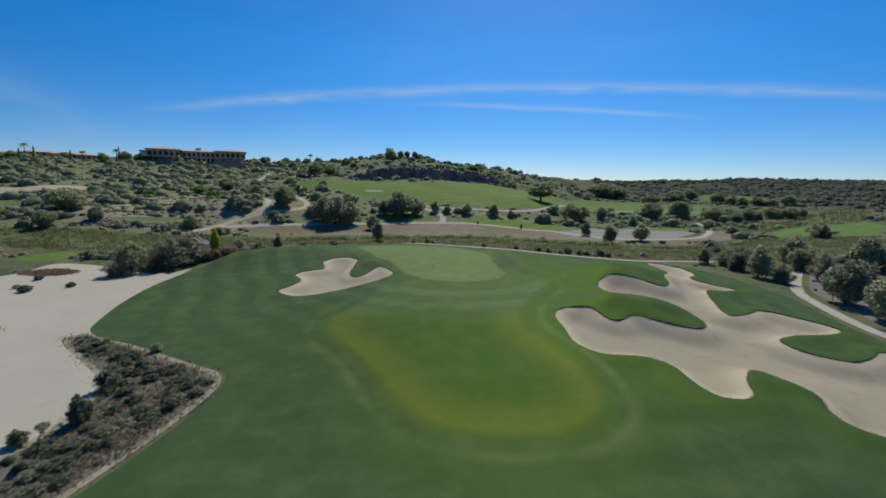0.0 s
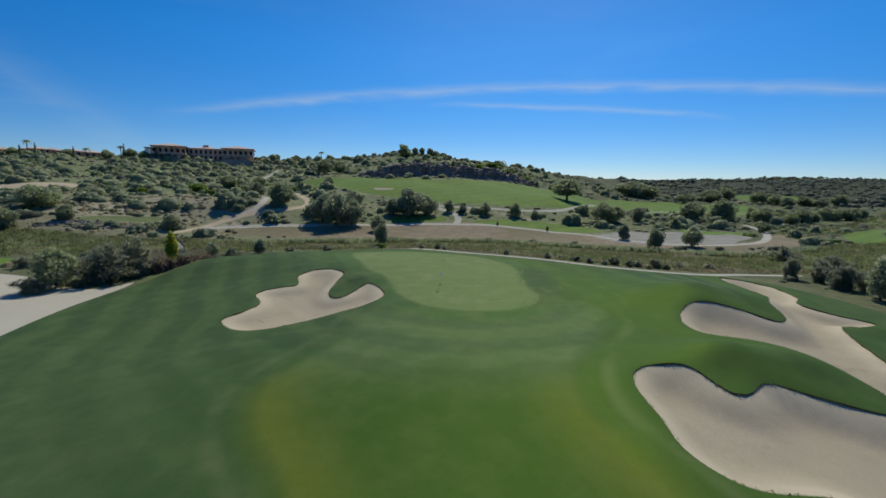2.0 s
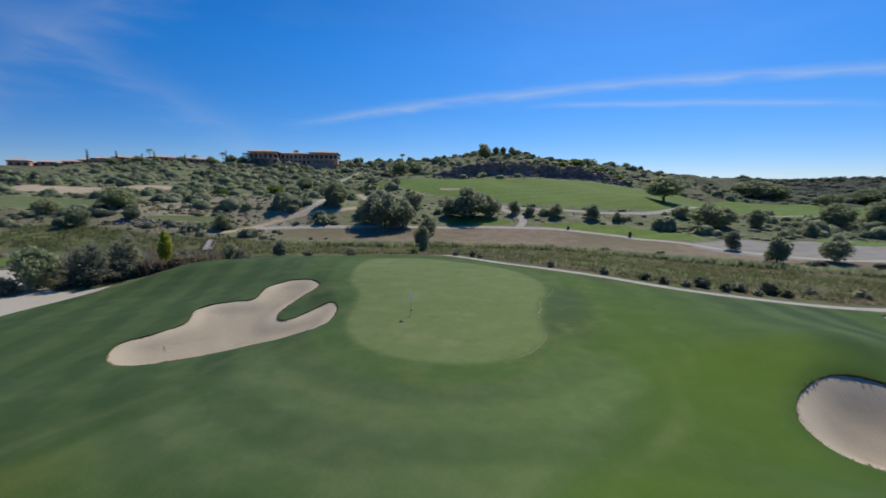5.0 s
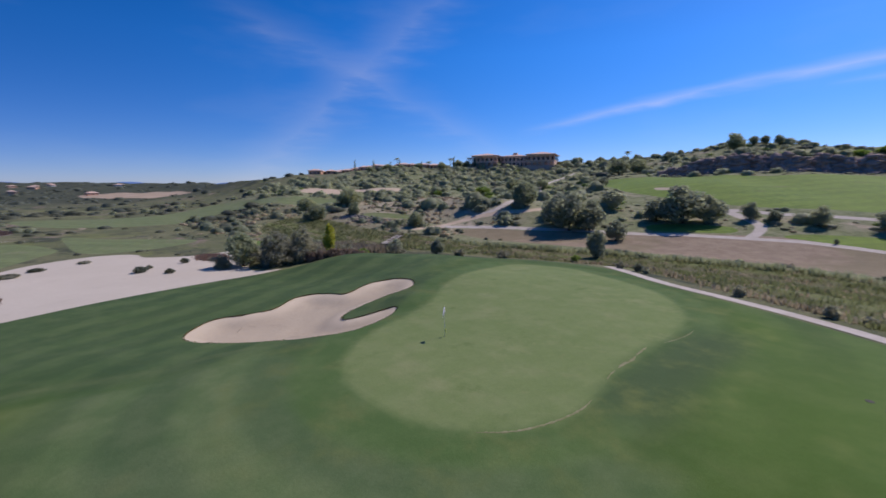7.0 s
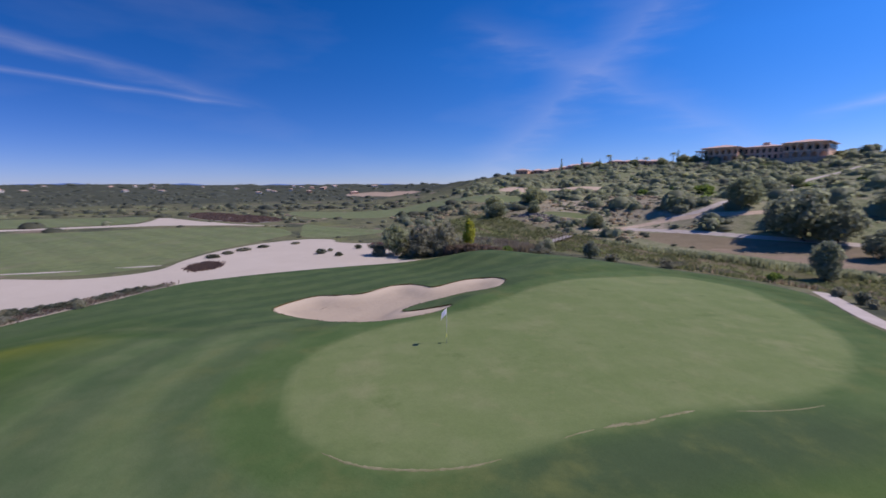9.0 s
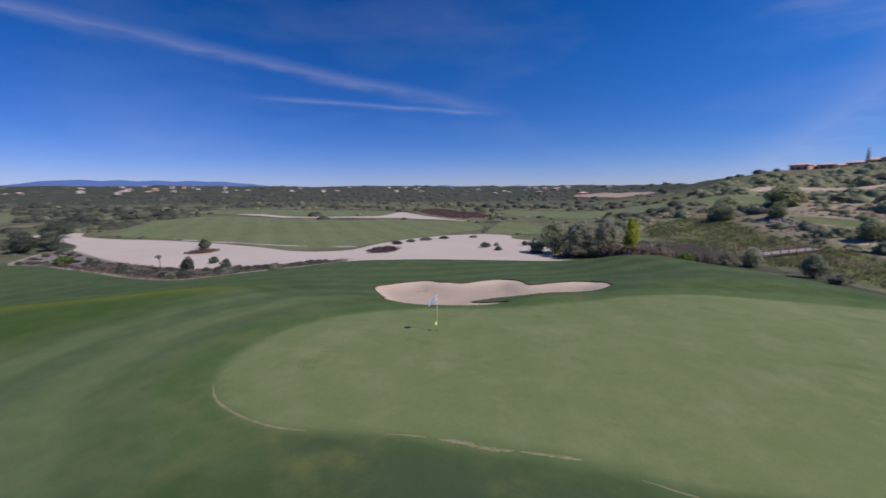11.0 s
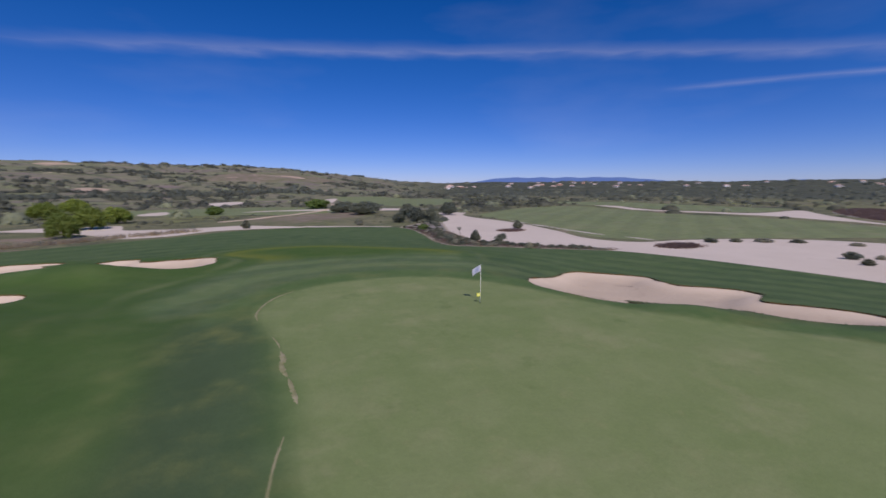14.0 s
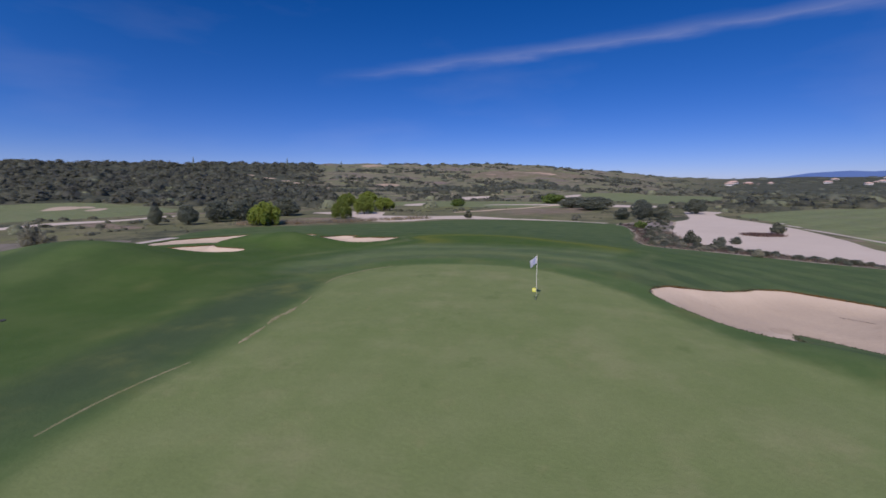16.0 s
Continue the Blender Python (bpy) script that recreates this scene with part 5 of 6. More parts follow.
for x, y, h, w in ((142, 245, 6, 6), (134, 224, 7.5, 9), (139, 227, 6, 7), (148, 235, 6.5, 8), (143, 219, 5.5, 6), (154, 228, 7, 8), (160, 230, 5, 6.5), (180, 248, 7, 9), (188, 251, 6, 9), (193, 249, 6.5, 8), (204, 257, 5.5, 7), (206, 382, 9, 12), (212, 352, 9, 11), (218, 348, 8, 10), (214, 336, 8, 11), (214, 325, 7, 9), (232, 335, 7, 11), (238, 328, 6, 9), (257, 337, 8, 12), (168, 240, 5, 6), (105, 178, 4, 5)):
    plant(DARK, x, y, h, w, "carob trees in the far valley")
for x, y, h, w in ((49, 8, 4.8, 6), (40, -10, 4.8, 5), (41, -28, 5.2, 6), (62, -66, 5, 7), (63, -92, 5.2, 8), (40, -43, 4.4, 6.5)):
    plant(WILLOW, x, y, h, w, "willows")
for x, y, h, w in ((-16, -99, 4.2, 12), (20, -70, 3, 6), (-25, 2, 1.4, 2.6), (-127, 211, 4, 8), (-118, 205, 3, 6), (-105, 190, 2.4, 5), (12, 284, 4, 9), (22, 288, 3.6, 8), (4, 283, 3, 7), (33, 292, 3.4, 8), (-138, 190, 2.6, 5), (-110, 222, 3, 6), (-85, 222, 2.6, 5), (-50, 91, 1.8, 2.5), (-20, 114, 1.4, 2)):
    plant(LIGHT, x, y, h, w, "bright bushes")
plant(YELLOW, -48.2, 83.4, 6.0, 2.3)
plant(DARK, -57.2, 72.3, 6.0, 5.4, "carob trees beside the sand")
plant(PINE, 44, 220, 10.5, 14)
for x, y, h, w in ((-45, 8, 1.9, 2.6), (-32, 23, 1.1, 1.6), (-27, 23, 1.0, 1.3), (-15, -15, 1.0, 1.5), (10, -17, 1.9, 2.0), (-62.9, 58.8, 1.1, 2.2), (-59, 62, 0.8, 1.5), (-68, 66, 1.0, 1.6), (-66, 60.5, 0.7, 1.2), (-70, 44, 0.7, 3), (-74, 47, 0.6, 2.4), (-66, 42, 0.6, 2.2), (-62, 40.5, 0.7, 2.5), (-78, 53, 0.6, 2), (-27, 30, 1.6, 1.8), (-25.2, 25.5, 1.9, 1.7), (-28, 37, 1.0, 1.2), (-22.6, 17, 1.3, 1.4)):
    plant(SHRUB, x, y, h, w, "shrubs in the sand")
for x, y, h, w in ((-10.5, 110.2, 1.2, 1.3), (-6.8, 107.3, 1.3, 1.3), (-5.2, 106, 1.0, 1.0), (7, 97.6, 1.3, 1.2), (14, 94.2, 1.2, 1.3), (20.5, 91, 1.1, 1.4), (23, 90.6, 1.0, 1.2), (27, 90.6, 1.1, 1.3), (30.5, 91, 0.9, 1.2), (34, 92.6, 1.0, 1.3), (9, 161, 1.2, 0.9), (25, 158.5, 1.6, 1.1), (44, 98, 1.6, 2), (38, 96.5, 1.2, 1.8), (18.6, 92.6, 1.0, 1.7), (24.8, 91.6, 1.4, 2.1), (28.9, 92.4, 1.2, 2.0), (32.4, 93.4, 1.5, 2.3), (16.2, 94.4, 0.7, 1.3)):
    plant(SHRUB, x, y, h, w, "shrubs along the path")


def clear_of(x, y, outlines, gap):
    ok = np.ones(len(x), bool)
    for o in outlines:
        ok &= o.dist(x, y) > gap
    return ok


ways = [o for _, o, _ in PATHS]
mown = [o for n, o, _ in AREAS if n not in ("bank_grass", "marsh", "bare_soil")]
CLEAR = ways + mown + [HOLE, WASTE]

# shrubs of the planting bed, each one a thing
bx, by = rng.uniform(-40, -18, 2600), rng.uniform(-14, 42, 2600)
inside = (BED.dist(bx, by) < -0.9) & (rng.random(2600) < np.clip((by + 2) / 30, 0.3, 1))
bx, by = bx[inside][:240], by[inside][:240]
for x, y in zip(bx, by):
    s = float(rng.uniform(0.35, 1.0))
    plant(SHRUB, float(x), float(y), s * float(rng.uniform(0.45, 0.75)), s * 1.4, "shrubs of the bed")


def clumps(name, x, y, w, h, material, label, category, per=16, seed=3, size=0.28, body=1.0):
    """Low growth that nobody could count: small masses of leaf sprays, in one mesh."""
    rnd = np.random.default_rng(seed)
    n = len(x)
    z = land(x, y)
    k = np.repeat(np.arange(n), per)
    m = len(k)
    d = rnd.normal(size=(m, 3))
    d /= np.linalg.norm(d, axis=1)[:, None]
    d[:, 2] = np.abs(d[:, 2])
    r = 0.55 + 0.45 * rnd.random(m)
    off = rnd.normal(size=(m, 2)) * 0.10
    p = np.column_stack([x[k] + (d[:, 0] * r * 0.5 + off[:, 0]) * w[k], y[k] + (d[:, 1] * r * 0.5 + off[:, 1]) * w[k], z[k] + d[:, 2] * r * h[k] * 0.85])
    nrm = d + rnd.normal(size=(m, 3)) * 0.4 + np.array([0, 0, 0.25])
    nrm /= np.linalg.norm(nrm, axis=1)[:, None]
    tx = np.cross(rnd.normal(size=(m, 3)), nrm)
    tx /= np.linalg.norm(tx, axis=1)[:, None] + 1e-9
    ty = np.cross(nrm, tx)
    s = (np.minimum(w, h * 1.6)[k] * size * (0.6 + 0.8 * rnd.random(m)))[:, None]
    v = np.stack([p - tx * s - ty * s, p + tx * s * 0.9 - ty * s * 0.6 + nrm * s * 0.3, p + tx * s * 0.8 + ty * s, p - tx * s + ty * s * 0.7 + nrm * s * 0.3], 1).reshape(-1, 3)
    f = np.arange(m * 4).reshape(-1, 4)
    # a lumpy body inside each clump
    na, nr = 8, 3
    ang = np.arange(na) * 2 * math.pi / na
    rad = (0.5, 0.44, 0.24)
    lift = (-0.12, 0.42, 0.74)
    jit = 0.8 + 0.4 * rnd.random((n, nr, na))
    bxy = np.array(rad)[None, :, None] * jit * w[:, None, None] * body
    bz = z[:, None, None] + np.array(lift)[None, :, None] * (0.85 + 0.3 * rnd.random((n, nr, na))) * h[:, None, None] * body
    inner = np.stack([x[:, None, None] + bxy * np.cos(ang), y[:, None, None] + bxy * np.sin(ang), bz], 3).reshape(-1, 3)
    q = []
    for i in range(nr - 1):
        for a in range(na):
            q.append((i * na + a, i * na + (a + 1) % na, (i + 1) * na + (a + 1) % na, (i + 1) * na + a))
    t = (nr - 1) * na
    q += [(t, t + 1, t + 2, t + 3), (t, t + 3, t + 4, t + 7), (t + 4, t + 5, t + 6, t + 7)]
    bf = (np.array(q)[None] + (np.arange(n) * nr * na)[:, None, None]).reshape(-1, 4)
    ob = obj(name, np.concatenate([v, inner]), np.concatenate([f, bf + len(v)]), material)
    return tagged(ob, label, category, kind="stuff")


def scatter(n, x0, x1, y0, y1, patch, seed, gap=1.0, thick=0.0):
    rnd = np.random.default_rng(seed)
    x, y = rnd.uniform(x0, x1, n), rnd.uniform(y0, y1, n)
    ok = (wavy(x, y, patch) + 0.6 * wavy(x + 31, y - 17, patch * 0.35) + rnd.normal(size=n) * 0.16 > -thick) & clear_of(x, y, CLEAR, gap)
    return x[ok], y[ok], rnd


def stand(name, n, area, patch, seed, wlo, whi, ratio, material, label, category, per, gap=1.0, thick=0.0, keep=None, size=0.28, body=1.0):
    x, y, rnd = scatter(n, *area, patch, seed, gap, thick)
    if keep is not None:
        k = keep(x, y)
        x, y = x[k], y[k]
    w = wlo + (whi - wlo) * rnd.random(len(x)) ** 3
    return clumps(name, x, y, w, w * ratio * rnd.uniform(0.7, 1.2, len(x)), material, label, category, per, seed, size, body)


AREA_BANK = next(o for n, o, _ in AREAS if n == "bank_grass")
AREA_MARSH, AREA_VALLEY = (o for n, o, _ in AREAS if n == "marsh")
near_hill = lambda x, y: (y > 133) & (AREA_BANK.dist(x, y) > 0.5) & (AREA_MARSH.dist(x, y) > 0.5)
open_knoll = lambda x, y: ((x + 120) / 34) ** 2 + ((y - 164) / 30) ** 2 > 0.6 + 0.5 * wavy(x, y, 9)
low_hill = lambda x, y: near_hill(x, y) & open_knoll(x, y)
stand("hill_scrub", 3600, (-260, 160, 130, 400), 24, 101, 1.6, 6.5, 0.5, M_LEAF_DARK, "dark green scrub in thickets on the hillside", "scrub", 40, 1.5, -0.15, low_hill, 0.14)
stand("hill_scrub", 9500, (-260, 160, 130, 400), 17, 102, 0.7, 3.4, 0.26, M_SAGE, "grey-green scrub covering the hillside", "scrub", 18, 1.2, 0.3, near_hill, 0.15)
stand("hill_scrub", 2600, (-240, 150, 135, 400), 19, 103, 0.8, 4.2, 0.4, M_LEAF_GREEN, "bright green scrub on the hillside", "scrub", 34, 1.2, -0.45, low_hill, 0.15)
stand("hill_scrub", 2600, (-240, 150, 135, 400), 14, 105, 0.5, 2.2, 0.3, M_STRAW, "dry straw-coloured low bushes on the hillside", "scrub", 18, 1.2, -0.1, near_hill, 0.2)
stand("hill_scrub", 640, (-230, 130, 150, 380), 60, 104, 3.0, 7.0, 0.75, M_LEAF_DARK, "dark green trees scattered on the hillside", "trees", 150, 3.0, 0.0, low_hill, 0.09)
west_hill = lambda x, y: near_hill(x, y) & (x < -92) & (y < 345) & open_knoll(x, y)
stand("hill_scrub", 1500, (-270, -90, 140, 345), 30, 106, 2.0, 6.8, 0.5, M_LEAF_DARK, "dense dark green thickets below the hotel", "scrub", 44, 1.5, 0.25, west_hill, 0.13)
ring = lambda lo, hi: (lambda x, y: (np.hypot(x, y - 50) > lo) & (np.hypot(x, y - 50) < hi) & (AREA_MARSH.dist(x, y) > 1) & (BED.dist(x, y) > 0.5))
stand("plain_scrub", 2400, (-300, 240, -240, 130), 40, 111, 2.0, 8.0, 0.34, M_PLAIN, "low grey scrub in patches on the plain", "scrub", 42, 1.5, -0.15, ring(125, 330), 0.1)
stand("plain_scrub", 2400, (-300, 240, -240, 130), 30, 112, 2.0, 7.0, 0.34, M_PLAIN, "low grey-green scrub in patches on the plain", "scrub", 42, 1.5, -0.15, ring(125, 330), 0.1)
stand("plain_scrub", 5200, (-150, 150, -90, 135), 26, 114, 0.4, 2.2, 0.45, M_PLAIN, "small grey-green bushes and tufts round the hole", "scrub", 26, 1.2, -0.1, ring(62, 130), 0.16)
stand("plain_scrub", 700, (-300, 240, -240, 130), 34, 113, 2.0, 5.5, 0.62, M_LEAF_DARK, "dark green bushes on the plain", "scrub", 70, 1.5, -0.3, ring(72, 330), 0.09)
stand("far_wood", 4600, (-700, 700, -650, 700), 90, 121, 2.5, 8.0, 0.42, M_LEAF_WOOD, "distant olive woods on the plain and hills", "wood", 30, 3, 0.1, ring(230, 720), 0.09)
stand("far_wood", 3800, (-700, 700, -650, 700), 70, 122, 2.5, 8.0, 0.42, M_LEAF_WOOD, "distant dark woods on the plain and hills", "wood", 30, 3, 0.0, ring(230, 720), 0.09)
stand("far_wood", 5200, (-2300, 2300, -2200, 2200), 240, 131, 9.0, 24.0, 0.15, M_LEAF_WOOD, "far dark woods towards the horizon", "wood", 26, 5, 0.25, ring(600, 2300), 0.10)
stand("far_wood", 4200, (-2300, 2300, -2200, 2200), 200, 132, 9.0, 24.0, 0.14, M_LEAF_WOOD, "far grey-green woods towards the horizon", "wood", 26, 5, 0.25, ring(600, 2300), 0.10)
right = lambda x, y: (x > 60 + 0.25 * (y - 100)) & (np.hypot(x, y - 50) > 405) & (AREA_MARSH.dist(x, y) > 1)
valley = lambda x, y: (x > 60 + 0.25 * (y - 100)) & (np.hypot(x, y - 50) > 90) & (np.hypot(x, y - 50) < 410) & (AREA_MARSH.dist(x, y) > 1) & (AREA_VALLEY.dist(x, y) > 1)
stand("east_wood", 9000, (70, 800, 60, 800), 60, 142, 3.0, 9.0, 0.45, M_LEAF_WOOD, "dark green woods beyond the valley", "wood", 26, 2, 0.6, right, 0.12, 0.8)
stand("valley_scrub", 3600, (60, 420, 60, 440), 26, 143, 0.8, 4.5, 0.35, M_LEAF_OLIVE, "grey-green scrub beyond the valley", "scrub", 30, 2, 0.1, valley, 0.14)
stand("valley_scrub", 1900, (60, 420, 60, 440), 34, 144, 1.5, 6.0, 0.7, M_LEAF_DARK, "green trees and bushes beyond the valley", "scrub", 60, 2, -0.1, valley, 0.1)
HEDGE = Outline([(136, -142), (108, -166), (79, -189), (44, -206), (4, -220), (-40, -228)], 3.5)
stand("far_hedge", 5200, (-46, 142, -236, -136), 8, 145, 2.0, 4.6, 0.8, M_LEAF_WOOD, "dark row of trees between distant fields", "hedge", 30, 0.0, 1.2, lambda x, y: HEDGE.dist(x, y) < 0, 0.12)
for k, (r0, a0, a1) in enumerate(((262, 168, 214), (330, 176, 236), (392, 164, 206), (300, 214, 246))):
    line = Outline([(-math.sin(radians(a)) * r, 50 + math.cos(radians(a)) * r) for a, r in ((a0 + (a1 - a0) * i / 6, r0 + 14 * math.sin(1.7 * i + k)) for i in range(7))], 2.2)
    lo, hi = line.lo, line.hi
    stand("far_hedge", 5200, (lo[0], hi[0], lo[1], hi[1]), 8, 151 + k, 1.6, 4.0, 0.6, M_LEAF_EAST, "dark row of trees between distant fields", "hedge", 24, 0.0, 0.3, lambda x, y: line.dist(x, y) < 0, 0.12)
south = lambda x, y: (np.hypot(x, y - 50) > 150) & (np.hypot(x, y - 50) < 520) & (y < -70) & (x < 150) & (x > -170)
stand("far_wood", 2600, (-170, 150, -470, -70), 36, 146, 2.0, 6.5, 0.5, M_LEAF_EAST, "dark trees and thickets on the far slope", "wood", 30, 2, 0.0, south, 0.11, 0.8)
east = lambda x, y: (np.degrees(np.arctan2(y - 50, x)) < 18) & (np.degrees(np.arctan2(y - 50, x)) > -62) & (np.hypot(x, y - 50) > 170) & (np.hypot(x, y - 50) < 480)
stand("east_wood", 9500, (80, 480, -380, 200), 80, 141, 2.0, 9.0, 0.5, M_LEAF_EAST, "dense dark wood on the eastern hill", "wood", 40, 3, 0.9, east, 0.11, 0.74)


slope_west = lambda x, y: (AREA_MARSH.dist(x, y) > 0.5) & (np.hypot(x + 2, y - 66) > 56) & (AREA_BANK.dist(x, y) > 0.5)
stand("west_scrub", 1300, (-165, -60, 84, 160), 15, 161, 0.8, 4.6, 0.6, M_LEAF_DARK, "dark green bushes on the slope west of the green", "scrub", 46, 1.2, -0.15, lambda x, y: slope_west(x, y) & open_knoll(x, y), 0.13)
stand("west_scrub", 2200, (-165, -60, 84, 160), 11, 162, 0.5, 2.4, 0.35, M_STRAW, "dry straw-coloured low growth on the slope west of the green", "scrub", 26, 1.2, 0.1, slope_west, 0.16)
stand("west_scrub", 1100, (-165, -60, 84, 160), 13, 163, 0.6, 3.0, 0.4, M_SAGE, "grey bushes on the slope west of the green", "scrub", 32, 1.2, 0.0, slope_west, 0.15)


def rocks(name, x, y, low, high, label, seed, material):
    """Angular blocks lying along the given places, in one mesh."""
    rnd = np.random.default_rng(seed)
    bm = bmesh.new()
    bmesh.ops.create_icosphere(bm, subdivisions=1, radius=1.0)
    v0 = np.array([q.co[:] for q in bm.verts])
    f0 = np.array([[q.index for q in s.verts] for s in bm.faces])
    bm.free()
    n = len(x)
    s = np.column_stack([rnd.uniform(low, high, n), rnd.uniform(low * 0.75, high * 0.55, n), rnd.uniform(low * 0.5, high * 0.46, n)])
    v = v0[None] * s[:, None] * (0.75 + 0.5 * rnd.random((n, len(v0), 1)))
    a = rnd.normal(size=n) * 0.4
    v = np.stack([v[..., 0] * np.cos(a)[:, None] - v[..., 1] * np.sin(a)[:, None] + x[:, None], v[..., 0] * np.sin(a)[:, None] + v[..., 1] * np.cos(a)[:, None] + y[:, None], v[..., 2] + land(x, y)[:, None]], 2).reshape(-1, 3)
    f = (f0[None] + (np.arange(n) * len(v0))[:, None, None]).reshape(-1, 3)
    tagged(obj(name, v, f, material), label, "rocks", kind="stuff")


saz = rng.uniform(-8.5, 16.5, 420)
sr = scarp_line(saz) + rng.normal(size=420) * 1.3
rocks("scarp_rocks", -np.sin(np.radians(saz)) * sr, 50 + np.cos(np.radians(saz)) * sr, 0.8, 2.6, "brown broken rocks along the scarp", 300, M_ROCK)
u = rng.random(260)
rocks("terrace_rocks", -108 + 22 * u + rng.normal(size=260) * 1.0, 121 + 8 * u + rng.normal(size=260) * 1.6, 0.4, 1.1, "brown stones banked below a small tee", 301, M_BED)


def reeds(name, n, outline, low, high, material, label, seed, area, bend=0.3, broad=1.0):
    """Upright blades in tufts, in one mesh."""
    rnd = np.random.default_rng(seed)
    x, y = rnd.uniform(area[0], area[1], n), rnd.uniform(area[2], area[3], n)
    k = (outline.dist(x, y) < -0.4) & clear_of(x, y, ways + [HOLE], 0.6)
    x, y = x[k], y[k]
    k = wavy(x, y, 9) + rnd.normal(size=len(x)) * 0.5 > -0.35
    x, y = np.repeat(x[k], 9), np.repeat(y[k], 9)
    m = len(x)
    x, y = x + rnd.normal(size=m) * 0.45, y + rnd.normal(size=m) * 0.45
    z = land(x, y) - 0.05
    h = low + (high - low) * rnd.random(m) * (0.75 + 0.25 * wavy(x, y, 14))
    a = rnd.random(m) * 6.283
    dx, dy = np.cos(a), np.sin(a)
    w = (0.05 + 0.05 * rnd.random(m)) * broad
    lean = bend * h * rnd.random(m)
    base = np.column_stack([x, y, z])
    side = np.column_stack([-dy * w, dx * w, np.zeros(m)])
    mid = base + np.column_stack([dx * lean * 0.3, dy * lean * 0.3, h * 0.6])
    tip = base + np.column_stack([dx * lean, dy * lean, h])
    v = np.stack([base - side, base + side, mid + side * 0.9, tip + side * 0.3, tip - side * 0.3, mid - side * 0.9], 1).reshape(-1, 3)
    i = np.arange(m)[:, None] * 6
    f = np.concatenate([i + [0, 1, 2, 5], i + [5, 2, 3, 4]])
    return tagged(obj(name, v, f, material), label, "reeds", kind="stuff")


reeds("valley_reeds", 20000, AREA_MARSH, 0.25, 0.75, M_REED, "green reeds filling the wet valley", 201, (-122, 150, 88, 162))
reeds("valley_reeds", 2600, AREA_MARSH, 0.3, 0.7, M_REED_DRY, "dry brown reeds in the wet valley", 202, (-75, 150, 88, 162))
FRINGE = Outline([(-40, 112), (-12, 114.5), (0, 104), (12, 96.5), (22, 93), (36, 94), (60, 101), (100, 108)], 1.1)
reeds("brown_fringe", 9000, FRINGE, 0.3, 0.8, M_REED_DRY, "brown reedy fringe below the cart path", 207, (-42, 102, 90, 117), 0.4)
BROOK = Outline([(117, 194), (133, 202), (147, 205), (166, 218), (190, 240), (211, 264), (227, 271), (250, 285)], 1.6)
reeds("ditch_reeds", 5000, BROOK, 0.7, 1.5, M_LEAF_EAST, "dark reeds along a brook in the far valley", 212, (114, 254, 190, 290), 0.25, 2.0)
reeds("valley_reeds", 6000, AREA_VALLEY, 0.3, 0.9, M_REED, "green reeds in the far wet valley", 213, (104, 290, 155, 325), 0.3, 2.2)
DITCH = Outline([(-64, 121), (-45, 126.5), (-20, 130.5), (10, 131.5), (40, 127), (70, 125), (92, 136)], 1.2)
reeds("ditch_reeds", 9000, DITCH, 0.7, 1.4, M_LEAF_DARK, "dark green reeds along the far ditch", 208, (-66, 94, 119, 138), 0.25)
reeds("bed_grass", 9000, BED, 0.08, 0.30, M_REED_DRY, "dry tufts between the shrubs of the bed", 204, (-41, -17, 8, 43), 0.9, 0.7)
EDGE = Outline([(-40, 40.6), (-30.5, 36.6), (-25, 33.4), (-21.4, 30.8), (-20.6, 26), (-22, 18), (-23.6, 8), (-24, -4)], 1.0)
reeds("bed_reeds", 6500, EDGE, 0.15, 0.5, M_HEATH, "brown reedy fringe between sand and grass", 205, (-42, -18, -6, 43), 0.7, 0.5)
THICKET = Outline([(-58, 80), (-52, 82), (-50, 88), (-51, 97), (-60, 98), (-65, 90)])
STRIP = Outline([(54, 8), (48, 6), (41, 1.5), (35, -3), (27, -9), (20, -13)], 1.5)
reeds("brown_reeds", 9000, STRIP, 0.5, 1.05, M_STRAW, "pinkish straw-coloured reeds beside the sand", 209, (17, 58, -18, 12), 0.5, 0.6)
HEATH = Outline(HEATH_AT)
reeds("heath_tufts", 2600, HEATH, 0.4, 1.0, M_HEATH, "dark maroon heather", 211, (-220, -145, -4, 44), 0.4, 2.4)
su = rng.random(34)
clumps("brown_thicket", np.interp(su, (0, 0.45, 1), (-47.2, -46.0, -45.4)) + rng.normal(size=34) * 0.6, 79.4 + 8.0 * su, rng.uniform(1.2, 2.2, 34), rng.uniform(1.2, 2.1, 34) * (1.1 - 0.5 * su), M_THICKET, "dusky brown thicket along the edge of the mown grass", "thicket", 260, 214, 0.06, 0.72)
reeds("brown_reeds", 3000, THICKET, 1.2, 2.4, M_REED_DRY, "tall brown reeds below the trees", 206, (-66, -49, 79, 99), 0.25)
for cx, cy, a, b in ((-53, 41.5, 3.8, 2.4), (-41, 11.6, 2.7, 1.7), (-71, 71, 4.5, 2.5)):
    isl = Outline([(cx + a * math.cos(t), cy + b * math.sin(t)) for t in np.arange(0, 6.28, 0.7)])
    reeds("sand_tuft", 900, isl, 0.2, 0.5, M_HEATH, "oval patch of brown growth in the sand", 210 + int(a * 10), (cx - a, cx + a, cy - b, cy + b), 0.5)


